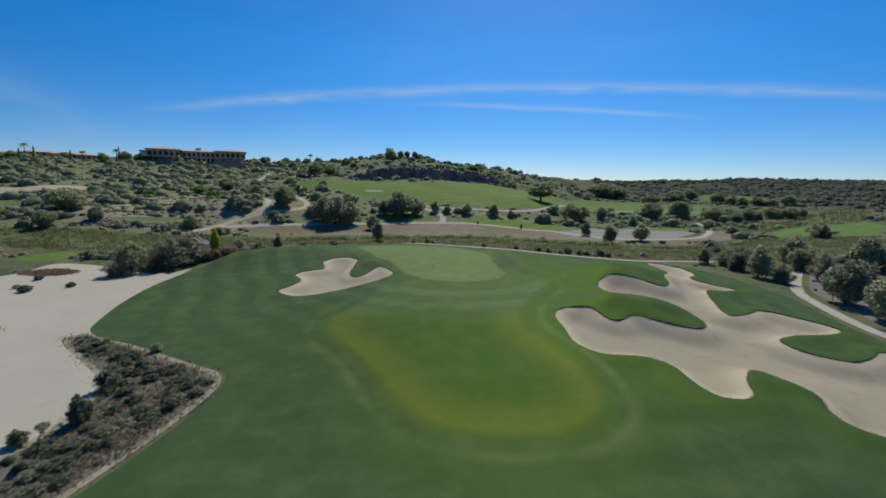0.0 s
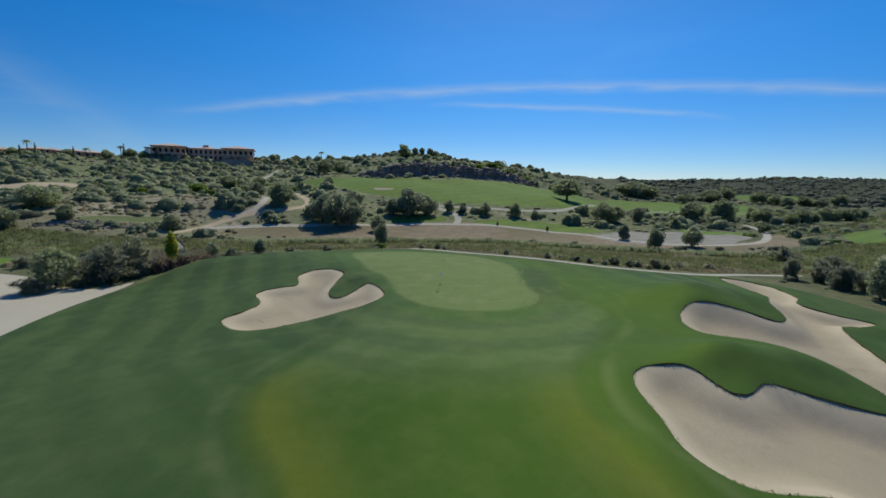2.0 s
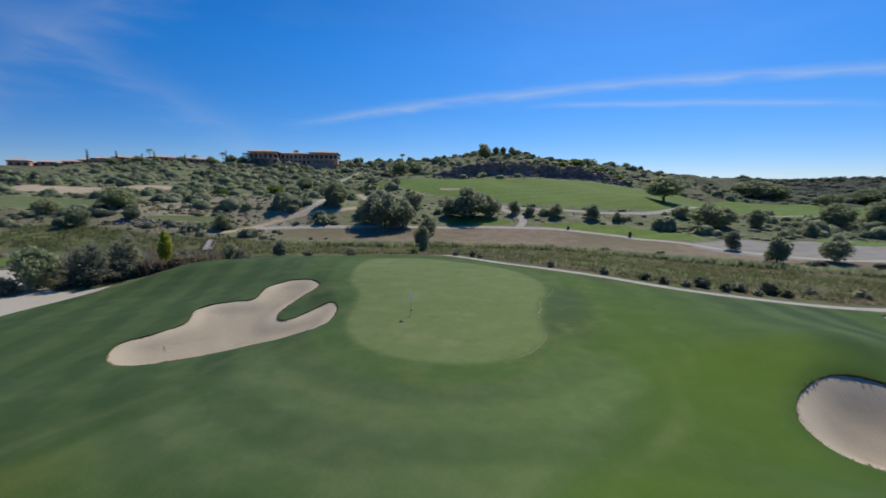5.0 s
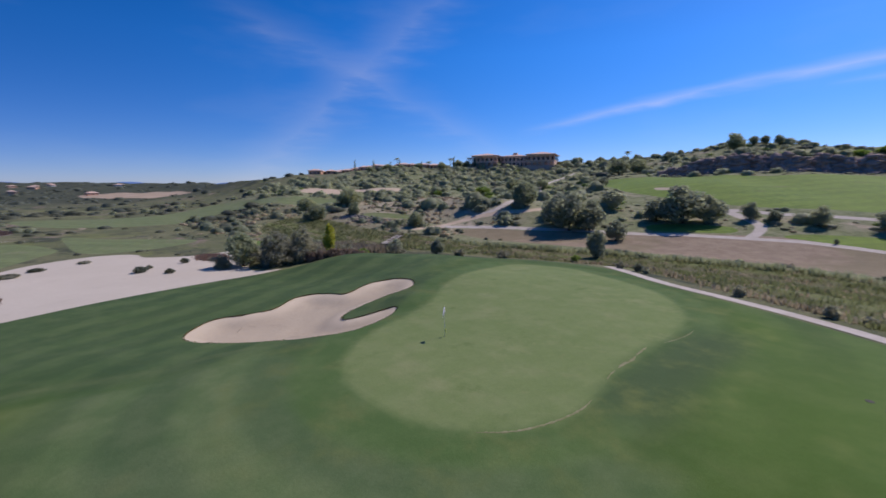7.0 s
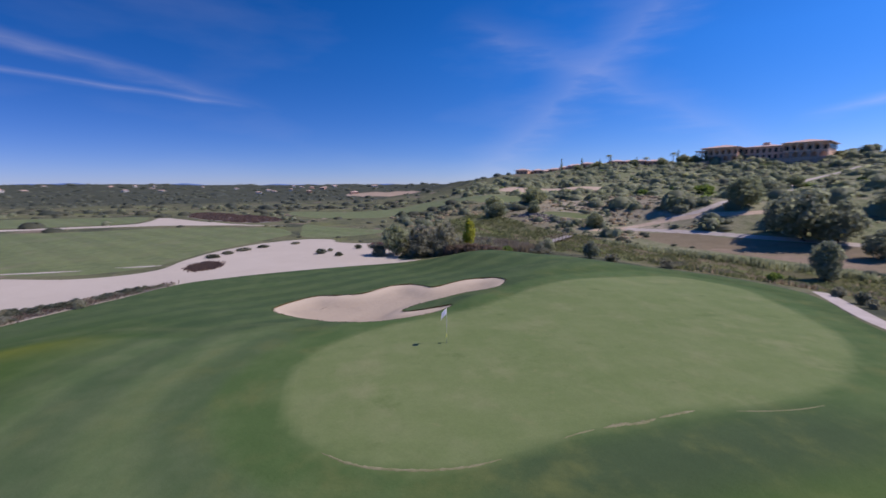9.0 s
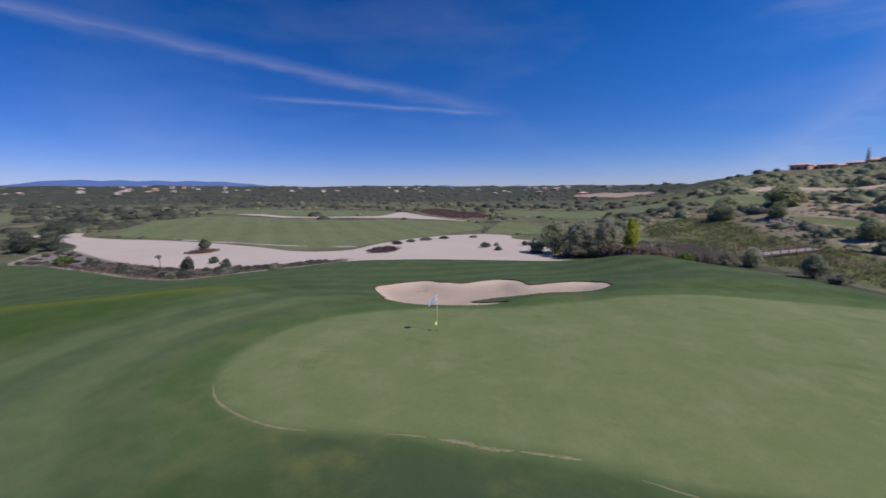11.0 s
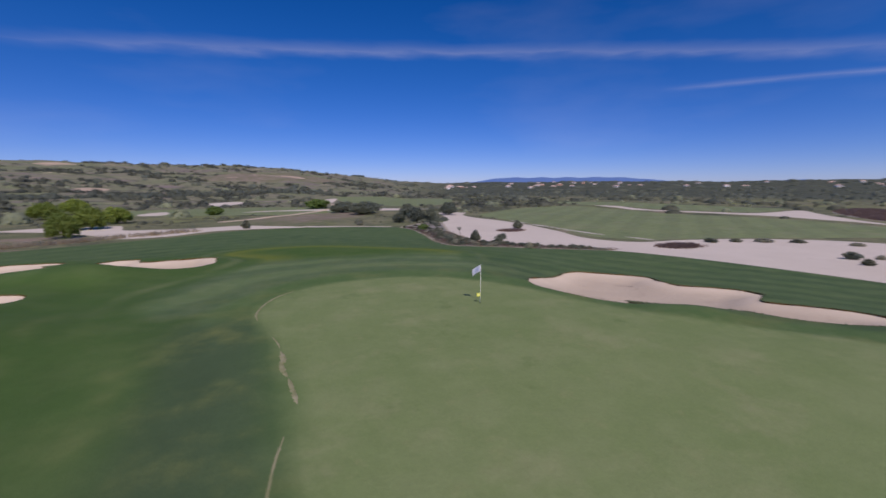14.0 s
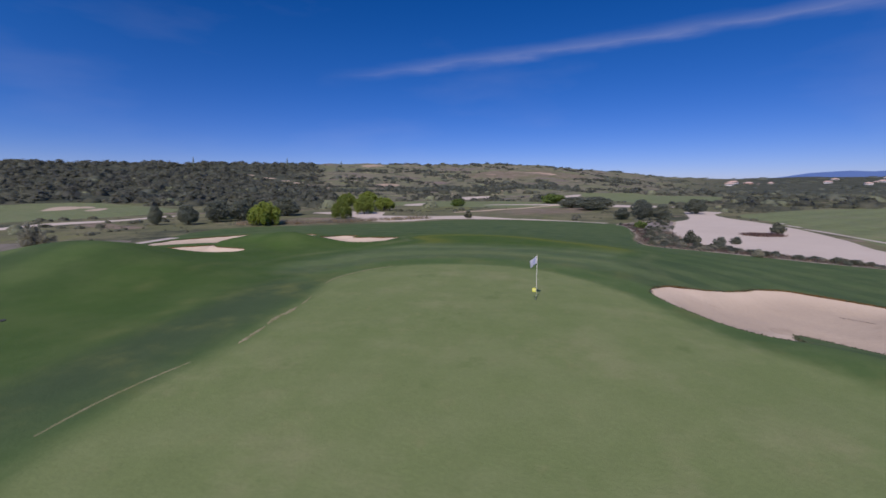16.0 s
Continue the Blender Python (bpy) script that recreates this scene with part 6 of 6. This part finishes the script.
def lip_grass(outline, n, rim, seed):
    """Short blades along the rim of a bunker, in one mesh."""
    rnd = np.random.default_rng(seed)
    a, bb = outline.a, outline.b
    size = np.linalg.norm(bb - a, axis=1)
    k = rnd.choice(len(a), n, p=size / size.sum())
    q = a[k] + (bb[k] - a[k]) * rnd.random(n)[:, None]
    q = q + rnd.normal(size=(n, 2)) * 0.07
    x, y = q[:, 0], q[:, 1]
    z = land(x, y) + rim * np.exp(-(0.5 / 1.3) ** 2) - 0.03
    ang = rnd.random(n) * 6.283
    dx, dy = np.cos(ang), np.sin(ang)
    hgt = (0.02 + 0.07 * rnd.random(n)) * (0.7 + 0.5 * wavy(x, y, 2.3))
    w = 0.025 + 0.03 * rnd.random(n)
    base = np.column_stack([x, y, z])
    side = np.column_stack([-dy * w, dx * w, np.zeros(n)])
    tip = base + np.column_stack([dx * hgt * 0.8, dy * hgt * 0.8, np.maximum(hgt, 0.03)])
    v = np.stack([base - side, base + side, tip + side * 0.4, tip - side * 0.4], 1).reshape(-1, 3)
    tagged(obj("lip_grass", v, np.arange(n * 4).reshape(-1, 4), M_REED), "rough grass hanging over the bunker edge", "grass", kind="stuff")


lip_grass(BUNKER_L, 4000, 0.04, 401)
lip_grass(BUNKER_R, 7000, 0.24, 402)


# ---- the pin ----
PIN = (-3.30, 67.66)
pz = float(at_ground(*PIN))
pin = thing("flagstick", *PIN, pz, "white flagstick with a pale flag standing in the cup", "flagstick")
bm = bmesh.new()
tube(bm, [(0, 0, -0.1), (0, 0, 0.7), (0, 0, 2.13)], [0.013, 0.012, 0.009], 10)
part("stick", bm, M_STICK, pin, "thin white pole", True)
bm = bmesh.new()
bmesh.ops.create_uvsphere(bm, u_segments=10, v_segments=6, radius=0.016, matrix=Matrix.Translation((0, 0, 2.135)))
part("knob", bm, M_STICK, pin, "", True)
FU, FW = Vector((0.55, -0.835, 0)), Vector((0.835, 0.55, 0))


def cloth(u, v, off=0.0):
    """A place on the flag, which hangs and ripples in a light wind; u along it, v up it."""
    sag = -0.20 * u - 0.12 * u * u
    return FU * (0.012 + 0.50 * u) + FW * (0.05 * math.sin(6.0 * u + 1.5 * v) * u + off) + Vector((0, 0, 1.74 + 0.36 * v + sag))


bm = bmesh.new()
NU, NV = 14, 8
grid = [[[bm.verts.new(cloth(i / NU, j / NV, o)) for j in range(NV + 1)] for i in range(NU + 1)] for o in (-0.002, 0.002)]
for s, g in enumerate(grid):
    for i in range(NU):
        for j in range(NV):
            q = (g[i][j], g[i + 1][j], g[i + 1][j + 1], g[i][j + 1])
            bm.faces.new(q if s == 0 else q[::-1])
rim = [(i, 0) for i in range(NU)] + [(NU, j) for j in range(NV)] + [(i, NV) for i in range(NU, 0, -1)] + [(0, j) for j in range(NV, 0, -1)]
for (a, b), (c, d) in zip(rim, rim[1:] + rim[:1]):
    bm.faces.new((grid[0][a][b], grid[1][a][b], grid[1][c][d], grid[0][c][d]))
flag = part("flag", bm, M_FLAG, pin, "pale rippling cloth flag", True)
for k, (u0, u1, v0, v1) in enumerate(((0.28, 0.40, 0.25, 0.75), (0.46, 0.76, 0.62, 0.76), (0.46, 0.76, 0.36, 0.50))):
    bm = bmesh.new()
    for o in (-0.005, 0.005):
        g = [[bm.verts.new(cloth(u0 + (u1 - u0) * i / 4, v0 + (v1 - v0) * j / 2, o)) for j in range(3)] for i in range(5)]
        for i in range(4):
            for j in range(2):
                bm.faces.new((g[i][j], g[i + 1][j], g[i + 1][j + 1], g[i][j + 1]))
    part("print_bar", bm, M_BLUE, flag, "faded blue printed bar")
bm = bmesh.new()
box(bm, 0.012, 0.19, -0.008, 0.008, 0.36, 0.54, 0.004)
bmesh.ops.rotate(bm, verts=bm.verts, matrix=Matrix.Rotation(radians(-22), 3, "Z"))
mk = part("marker_plate", bm, M_MARK, pin, "small yellow depth marker plate")
for z0, x0, x1 in ((0.47, 0.06, 0.15), (0.42, 0.07, 0.13)):
    bm = bmesh.new()
    box(bm, x0, x1, -0.0105, 0.0105, z0, z0 + 0.018)
    bmesh.ops.rotate(bm, verts=bm.verts, matrix=Matrix.Rotation(radians(-22), 3, "Z"))
    part("print_bar", bm, M_STICK, mk)
cup = thing("golf_cup", *PIN, pz, "dark round cup sunk in the green", "cup")
bm = bmesh.new()
N = 24
ringv = [[bm.verts.new((r * math.cos(2 * math.pi * k / N), r * math.sin(2 * math.pi * k / N), z)) for k in range(N)] for r, z in ((0.062, 0.006), (0.054, 0.012), (0.050, 0.009), (0.03, 0.006))]
for a, b in zip(ringv, ringv[1:]):
    for k in range(N):
        bm.faces.new((a[k], a[(k + 1) % N], b[(k + 1) % N], b[k]))
part("rim", bm, M_CUP, cup, "", True)


# ---- rakes in the bunker ----
def rake(x, y, turn):
    z = 0.0
    d = -BUNKER_L.dist(np.array([x]), np.array([y]))[0]
    z = at_ground(x, y) - 0.10 - 0.45 * float(step(np.array(max(d, 0) / 2.6))) + 0.04 * math.exp(-((d + 0.5) / 1.3) ** 2) + 0.03
    ob = thing("bunker_rake", x, y, z, "dark wooden bunker rake lying on the sand", "rake", "", turn)
    bm = bmesh.new()
    tube(bm, [(-0.9, 0, 0.03), (0.0, 0, 0.05), (0.85, 0, 0.06)], [0.012, 0.012, 0.011], 8)
    part("handle", bm, M_WOOD, ob, "", True)
    part("head", boxed(-0.93, -0.89, -0.26, 0.26, 0.02, 0.05, bevel=0.006), M_WOOD, ob)
    for k in range(9):
        part("tine", boxed(-0.915, -0.905, -0.24 + 0.06 * k - 0.005, -0.24 + 0.06 * k + 0.005, -0.05, 0.025), M_CUP, ob)
    return ob


rake(-21.9, 60.3, -35)



# ---- small things on the turf ----
def cover(x, y):
    ob = thing("drain_cover", x, y, at_ground(x, y), "small round dark drain cover set in the grass", "drain cover", "drain covers")
    bm = bmesh.new()
    tube(bm, [(0, 0, -0.03), (0, 0, 0.012), (0, 0, 0.022)], [0.17, 0.17, 0.15], 16)
    part("lid", bm, M_CUP, ob)
    bm = bmesh.new()
    box(bm, -0.09, 0.09, -0.012, 0.012, 0.022, 0.032)
    part("grip", bm, M_CUP, ob)


for x, y in ((18.4, 75.6), (17.6, 75.0), (16.9, 75.9)):
    cover(x, y)
stem = thing("dead_sapling", -24.6, 21.5, at_ground(-24.6, 21.5), "thin leaning dead sapling with a tuft at the top", "sapling")
bm = bmesh.new()
tube(bm, [(0, 0, -0.1), (0.25, 0.1, 0.5), (0.3, 0.2, 1.2), (0.55, 0.3, 1.9)], [0.06, 0.045, 0.035, 0.02], 7)
for a in (0.3, 1.9, 3.4, 5.0):
    tube(bm, [(0.42, 0.25, 1.55), (0.5 + 0.3 * math.cos(a), 0.28 + 0.3 * math.sin(a), 2.0)], [0.018, 0.008], 5)
part("trunk", bm, M_BARK, stem, "", True)
crown("crown", [(0.55, 0.3, 2.0)], [(0.32, 0.32, 0.22)], 90, 0.06, M_LEAF_GREY, stem, 99, 0.0, 0.4)

# ---- footbridge over the wet valley ----
def footbridge(x0, y0, x1, y1):
    n = math.hypot(x1 - x0, y1 - y0)
    z = max(at_ground(x0, y0), at_ground(x1, y1)) + 0.55
    ob = thing("footbridge", (x0 + x1) / 2, (y0 + y1) / 2, z, "weathered timber footbridge over the marsh", "bridge", turn=math.degrees(math.atan2(y1 - y0, x1 - x0)))
    for s in (-1, 1):
        part("beam", boxed(-n / 2, n / 2, s * 0.75 - 0.08, s * 0.75 + 0.08, -0.32, -0.06), M_WOOD, ob)
        part("handrail", boxed(-n / 2, n / 2, s * 0.86 - 0.05, s * 0.86 + 0.05, 0.92, 1.0, bevel=0.01), M_WOOD, ob)
        part("mid_rail", boxed(-n / 2, n / 2, s * 0.86 - 0.03, s * 0.86 + 0.03, 0.48, 0.55), M_WOOD, ob)
        k = int(n / 2.2)
        for i in range(k + 1):
            x = -n / 2 + 0.1 + i * (n - 0.2) / k
            part("post", boxed(x - 0.06, x + 0.06, s * 0.86 - 0.06, s * 0.86 + 0.06, -1.6, 1.06), M_WOOD, ob)
    k = int(n / 0.16)
    me = None
    for i in range(k):
        x = -n / 2 + (i + 0.5) * n / k
        if me is None:
            p = part("plank", boxed(-0.07, 0.07, -0.95, 0.95, -0.06, 0.0, bevel=0.006), M_DECK, ob)
            me = p.data
        else:
            p = new("plank", me)
            p.parent = ob
        p.location = (x, float(rng.uniform(-0.02, 0.02)), float(rng.uniform(-0.004, 0.004)))
    return ob


footbridge(-61.5, 104, -73, 117)


# ---- the hotel on the hill ----
def arch_wall(x0, x1, z0, z1, bays, y, thick, pier, spring):
    """A wall along x with arched openings through it."""
    bm = bmesh.new()
    w = (x1 - x0) / bays
    for i in range(bays):
        a, b = x0 + i * w, x0 + (i + 1) * w
        r = (w - pier) / 2
        cx = (a + b) / 2
        arc = [(cx + r * math.cos(t), z0 + spring + r * math.sin(t)) for t in np.linspace(0, math.pi, 9)]
        outer = [(b, z0), (b, z0 + spring), (b, z1), (cx, z1), (a, z1), (a, z0 + spring), (a, z0)]
        strips = [[(b, z0), (b, z0 + spring), arc[0], (cx + r, z0)], [(cx - r, z0), arc[-1], (a, z0 + spring), (a, z0)]]
        top = [(cx + (b - cx) * (1 - 2 * k / 8), z1) for k in range(9)]
        strips += [[arc[k], top[k], top[k + 1], arc[k + 1]] for k in range(8)]
        strips += [[(b, z0 + spring), (b, z1), arc[0]], [arc[-1], (a, z1), (a, z0 + spring)]]
        for s in strips:
            f0 = [bm.verts.new((p[0], y, p[1])) for p in s]
            f1 = [bm.verts.new((p[0], y + thick, p[1])) for p in s]
            bm.faces.new(f0[::-1])
            bm.faces.new(f1)
            for k in range(len(s)):
                bm.faces.new((f0[k], f0[(k + 1) % len(s)], f1[(k + 1) % len(s)], f1[k]))
    bmesh.ops.remove_doubles(bm, verts=bm.verts, dist=0.002)
    bmesh.ops.recalc_face_normals(bm, faces=bm.faces)
    return bm


def hip_roof(x0, x1, y0, y1, z, h, over=0.8):
    x0, x1, y0, y1 = x0 - over, x1 + over, y0 - over, y1 + over
    d = min(x1 - x0, y1 - y0) / 2
    bm = bmesh.new()
    if x1 - x0 >= y1 - y0:
        ridge = [(x0 + d, (y0 + y1) / 2), (x1 - d, (y0 + y1) / 2)]
    else:
        ridge = [((x0 + x1) / 2, y0 + d), ((x0 + x1) / 2, y1 - d)]
    lo = [bm.verts.new((x, y, z - 0.3)) for x, y in ((x0, y0), (x1, y0), (x1, y1), (x0, y1))]
    c = [bm.verts.new((x, y, z)) for x, y in ((x0, y0), (x1, y0), (x1, y1), (x0, y1))]
    t = [bm.verts.new((*p, z + h)) for p in ridge]
    bm.faces.new(lo[::-1])
    for i in range(4):
        bm.faces.new((lo[i], lo[(i + 1) % 4], c[(i + 1) % 4], c[i]))
    if x1 - x0 >= y1 - y0:
        fs = ((c[0], c[1], t[1], t[0]), (c[1], c[2], t[1]), (c[2], c[3], t[0], t[1]), (c[3], c[0], t[0]))
    else:
        fs = ((c[0], c[1], t[0]), (c[1], c[2], t[1], t[0]), (c[2], c[3], t[1]), (c[3], c[0], t[0], t[1]))
    for f in fs:
        bm.faces.new(f)
    return bm


def hotel():
    x, y = -184.0, 306.0
    z = at_ground(x, y) + 1.0
    turn = math.degrees(math.atan2(319.1 - 292.3, -156.0 + 212.6))
    ob = thing("hotel", x, y, z, "ochre hotel with arcaded wings and low tiled roofs on the hilltop", "building", turn=turn)
    part("plinth", boxed(-33, 33, -4, 30, -6, 0.2), M_STONE, ob, "stone terrace wall")
    for x0, x1, y0, y1 in ((-31, -11, 0, 26), (11, 31, 0, 26)):
        part("wall", boxed(x0 + 0.5, x1 - 0.5, y0 + 3.2, y1, 0, 8.6), M_STUCCO, ob)
        part("wall", boxed(x0, x1, y0, y0 + 3.2, 3.7, 4.3), M_STUCCO, ob, "gallery floor slab")
        part("wall", arch_wall(x0, x1, 0.2, 3.7, 5, y0, 0.6, 1.2, 1.7), M_STONE, ob, "stone arcade of the lower storey")
        part("wall", arch_wall(x0, x1, 4.3, 8.6, 6, y0, 0.5, 0.8, 2.1), M_STUCCO, ob, "ochre arcade of the upper storey")
        part("roof", hip_roof(x0, x1, y0, y1, 8.6, 2.2), M_TILE, ob, "terracotta hipped roof")
        for s, xx in ((-1, x0), (1, x1)):
            for k in range(6):
                yy = y0 + 4 + k * 3.5
                win = part("window", boxed(xx + s * 0.0 - 0.55 * (s > 0), xx + 0.55 * (s < 0), yy, yy + 1.6, 4.8, 7.4), M_GLASS, ob)
        for k in range(6):
            w = 20 / 6
            cx = x0 + w * (k + 0.5)
            part("window", boxed(cx - 0.8, cx + 0.8, y0 + 3.08, y0 + 3.2, 4.4, 6.8), M_GLASS, ob, "dark glazed door")
    part("wall", boxed(-11.4, 11.4, 9, 26, 0, 8.2), M_STUCCO, ob)
    part("roof", hip_roof(-10.2, 10.2, 9, 26, 8.2, 1.6), M_TILE, ob, "terracotta hipped roof")
    for k in range(7):
        cx = -9 + 3 * k
        for z0, z1 in ((0.6, 3.2), (4.6, 7.0)):
            part("window", boxed(cx - 0.7, cx + 0.7, 8.9, 9.05, z0, z1), M_GLASS, ob)
    part("chimney", boxed(-2.2, 1.2, 15, 17, 8.6, 11.0, bevel=0.05), M_STUCCO, ob)
    for k in range(8):
        part("column", boxed(-34.6, -34.1, 1 + k * 3.4, 1.5 + k * 3.4, 0, 6.8, bevel=0.05), M_STUCCO, ob)
    part("pergola", boxed(-35, -31, 0, 26, 6.8, 7.2), M_TILE, ob, "tiled lean-to roof of the side colonnade")


hotel()


# ---- houses ----
def house(x, y, w, d, h, turn, wall, label, group, floors=1):
    z = at_ground(x, y) - 0.3
    ob = thing("house", x, y, z, label, "house", group, turn)
    part("wall", boxed(-w / 2, w / 2, -d / 2, d / 2, -1.5, h), wall, ob)
    part("roof", hip_roof(-w / 2, w / 2, -d / 2, d / 2, h, 1.3, 0.5), M_TILE, ob, "terracotta roof")
    k = max(2, int(w / 3))
    for f in range(floors):
        for s in (-1, 1):
            for i in range(k):
                cx = -w / 2 + (i + 0.5) * w / k
                z0 = 0.9 + f * 3.0
                y0 = s * d / 2
                win = part("window", boxed(cx - 0.6, cx + 0.6, y0 - 0.04, y0 + 0.04, z0, z0 + 1.5), M_GLASS, ob)
    return ob


for k in range(20):
    a = radians(46 + 0.85 * k + float(rng.uniform(-0.3, 0.3)))
    r = 342 + float(rng.uniform(0, 30))
    house(-math.sin(a) * r, 50 + math.cos(a) * r, float(rng.uniform(6, 11)), 7, float(rng.uniform(2.8, 3.8)), math.degrees(a) + float(rng.uniform(-15, 15)), M_PINK, "terracotta villa with a tiled roof on the ridge", "villas on the ridge", 1)
for k in range(54):
    az = float(rng.uniform(82, 158))
    a = radians(az)
    r = float(np.interp(az, AZ, RIDGE)) * float(rng.uniform(0.52, 0.9))
    house(-math.sin(a) * r, 50 + math.cos(a) * r, float(rng.uniform(6, 11)), 7, float(rng.uniform(2.2, 3.2)), math.degrees(a) + float(rng.uniform(-25, 25)), M_WHITE if rng.random() < 0.75 else M_PINK, "distant white house on the plain", "distant houses")



# ---- palms and cypresses on the skyline ----
def palm(x, y, h):
    ob = thing("palm_tree", x, y, at_ground(x, y), "tall palm tree on the ridge", "palm", "palms on the ridge")
    bm = bmesh.new()
    tube(bm, [(0, 0, -0.3), (0.1, 0, h * 0.5), (0.2, 0.1, h)], [0.3, 0.22, 0.2], 8)
    part("trunk", bm, M_BARK, ob, "", True)
    bm = bmesh.new()
    for k in range(26):
        a, up = k * 2.4, 0.9 - 1.7 * (k / 26)
        prev = None
        for i in range(5):
            u = i / 4
            r = 2.4 * u
            p = Vector((0.2 + r * math.cos(a), 0.1 + r * math.sin(a), h + up * 1.6 * u - 1.3 * u * u))
            s = Vector((-math.sin(a), math.cos(a), 0)) * (0.05 + 0.32 * math.sin(math.pi * min(u + 0.15, 1)))
            row = [bm.verts.new(p - s - Vector((0, 0, 0.12))), bm.verts.new(p), bm.verts.new(p + s - Vector((0, 0, 0.12)))]
            if prev:
                bm.faces.new((prev[0], prev[1], row[1], row[0]))
                bm.faces.new((prev[1], prev[2], row[2], row[1]))
            prev = row
    part("crown", bm, M_LEAF_DARK, ob)


for az, r, h, w in ((27, 330, 4.5, 5), (24.6, 334, 5, 6), (23, 332, 4, 5), (37.6, 326, 6, 7), (38.4, 330, 7, 9), (41.8, 322, 6, 8), (43, 330, 6.5, 9), (45.2, 326, 6, 8), (48.4, 332, 5, 7), (52.6, 330, 5, 8), (55, 326, 4.5, 7)):
    plant(DARK, -math.sin(radians(az)) * r, 50 + math.cos(radians(az)) * r, h, w, "trees on the ridge")
for k in range(6):
    a = radians((38, 40, 44, 47, 51.4, 21.4)[k])
    r = 330 + 12 * math.sin(k * 2.0)
    palm(-math.sin(a) * r, 50 + math.cos(a) * r, 6.0 + (k * 37 % 5) * 0.5)
CYP = thing("cypress_tree", 0, 0, 0, "slim dark cypress tree on the ridge", "tree", "cypresses on the ridge")
trunk(CYP, 3.0, 0.14, random.Random(5), 2, 0.05)
crown("crown", [(0, 0, 1.6 + k * 1.1) for k in range(6)], [(0.75 - 0.09 * k, 0.75 - 0.09 * k, 1.0) for k in range(6)], 700, 0.15, M_LEAF_DARK, CYP, 91)
for k, (az, r) in enumerate(((39, 322), (39.6, 326), (40.6, 320), (43.6, 330), (48, 328), (51, 326), (54.5, 330), (57, 326), (52.2, 322), (205, 420), (212, 430), (223, 415))):
    a = radians(az)
    m = pose(-math.sin(a) * r, 50 + math.cos(a) * r, at_ground(-math.sin(a) * r, 50 + math.cos(a) * r), 0, 0, 40 * k) @ Matrix.Diagonal((1, 1, 0.85 + 0.1 * (k % 4), 1))
    if k == 0:
        CYP.matrix_basis = m
    else:
        keep = CYP.scale.copy()
        CYP.scale = (1, 1, 1)
        copy_thing(CYP, m)
        CYP.scale = keep


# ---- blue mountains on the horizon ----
# distance haze is painted in: a blue emission lifts the dark slopes
m = bpy.data.materials.new("far_mountain_haze_glow")
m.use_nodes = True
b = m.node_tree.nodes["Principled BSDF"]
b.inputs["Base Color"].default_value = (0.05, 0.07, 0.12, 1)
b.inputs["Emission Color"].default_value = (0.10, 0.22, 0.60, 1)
b.inputs["Emission Strength"].default_value = MOUNTAIN_GLOW
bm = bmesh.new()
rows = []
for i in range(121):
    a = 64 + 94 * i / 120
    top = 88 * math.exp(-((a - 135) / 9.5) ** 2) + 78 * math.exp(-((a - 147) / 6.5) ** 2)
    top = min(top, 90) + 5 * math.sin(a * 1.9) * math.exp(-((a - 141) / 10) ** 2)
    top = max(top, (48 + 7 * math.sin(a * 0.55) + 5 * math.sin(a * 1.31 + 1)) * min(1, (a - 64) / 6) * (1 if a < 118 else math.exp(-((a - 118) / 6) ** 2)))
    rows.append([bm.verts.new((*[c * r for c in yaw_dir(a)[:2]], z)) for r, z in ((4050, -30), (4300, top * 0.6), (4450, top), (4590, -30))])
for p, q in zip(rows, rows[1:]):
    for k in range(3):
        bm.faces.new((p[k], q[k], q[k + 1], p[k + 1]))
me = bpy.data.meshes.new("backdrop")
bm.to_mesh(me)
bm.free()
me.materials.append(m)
tagged(new("backdrop", me), "mountains on the far horizon with blue haze painted as a glow", "mountains", kind="structure")
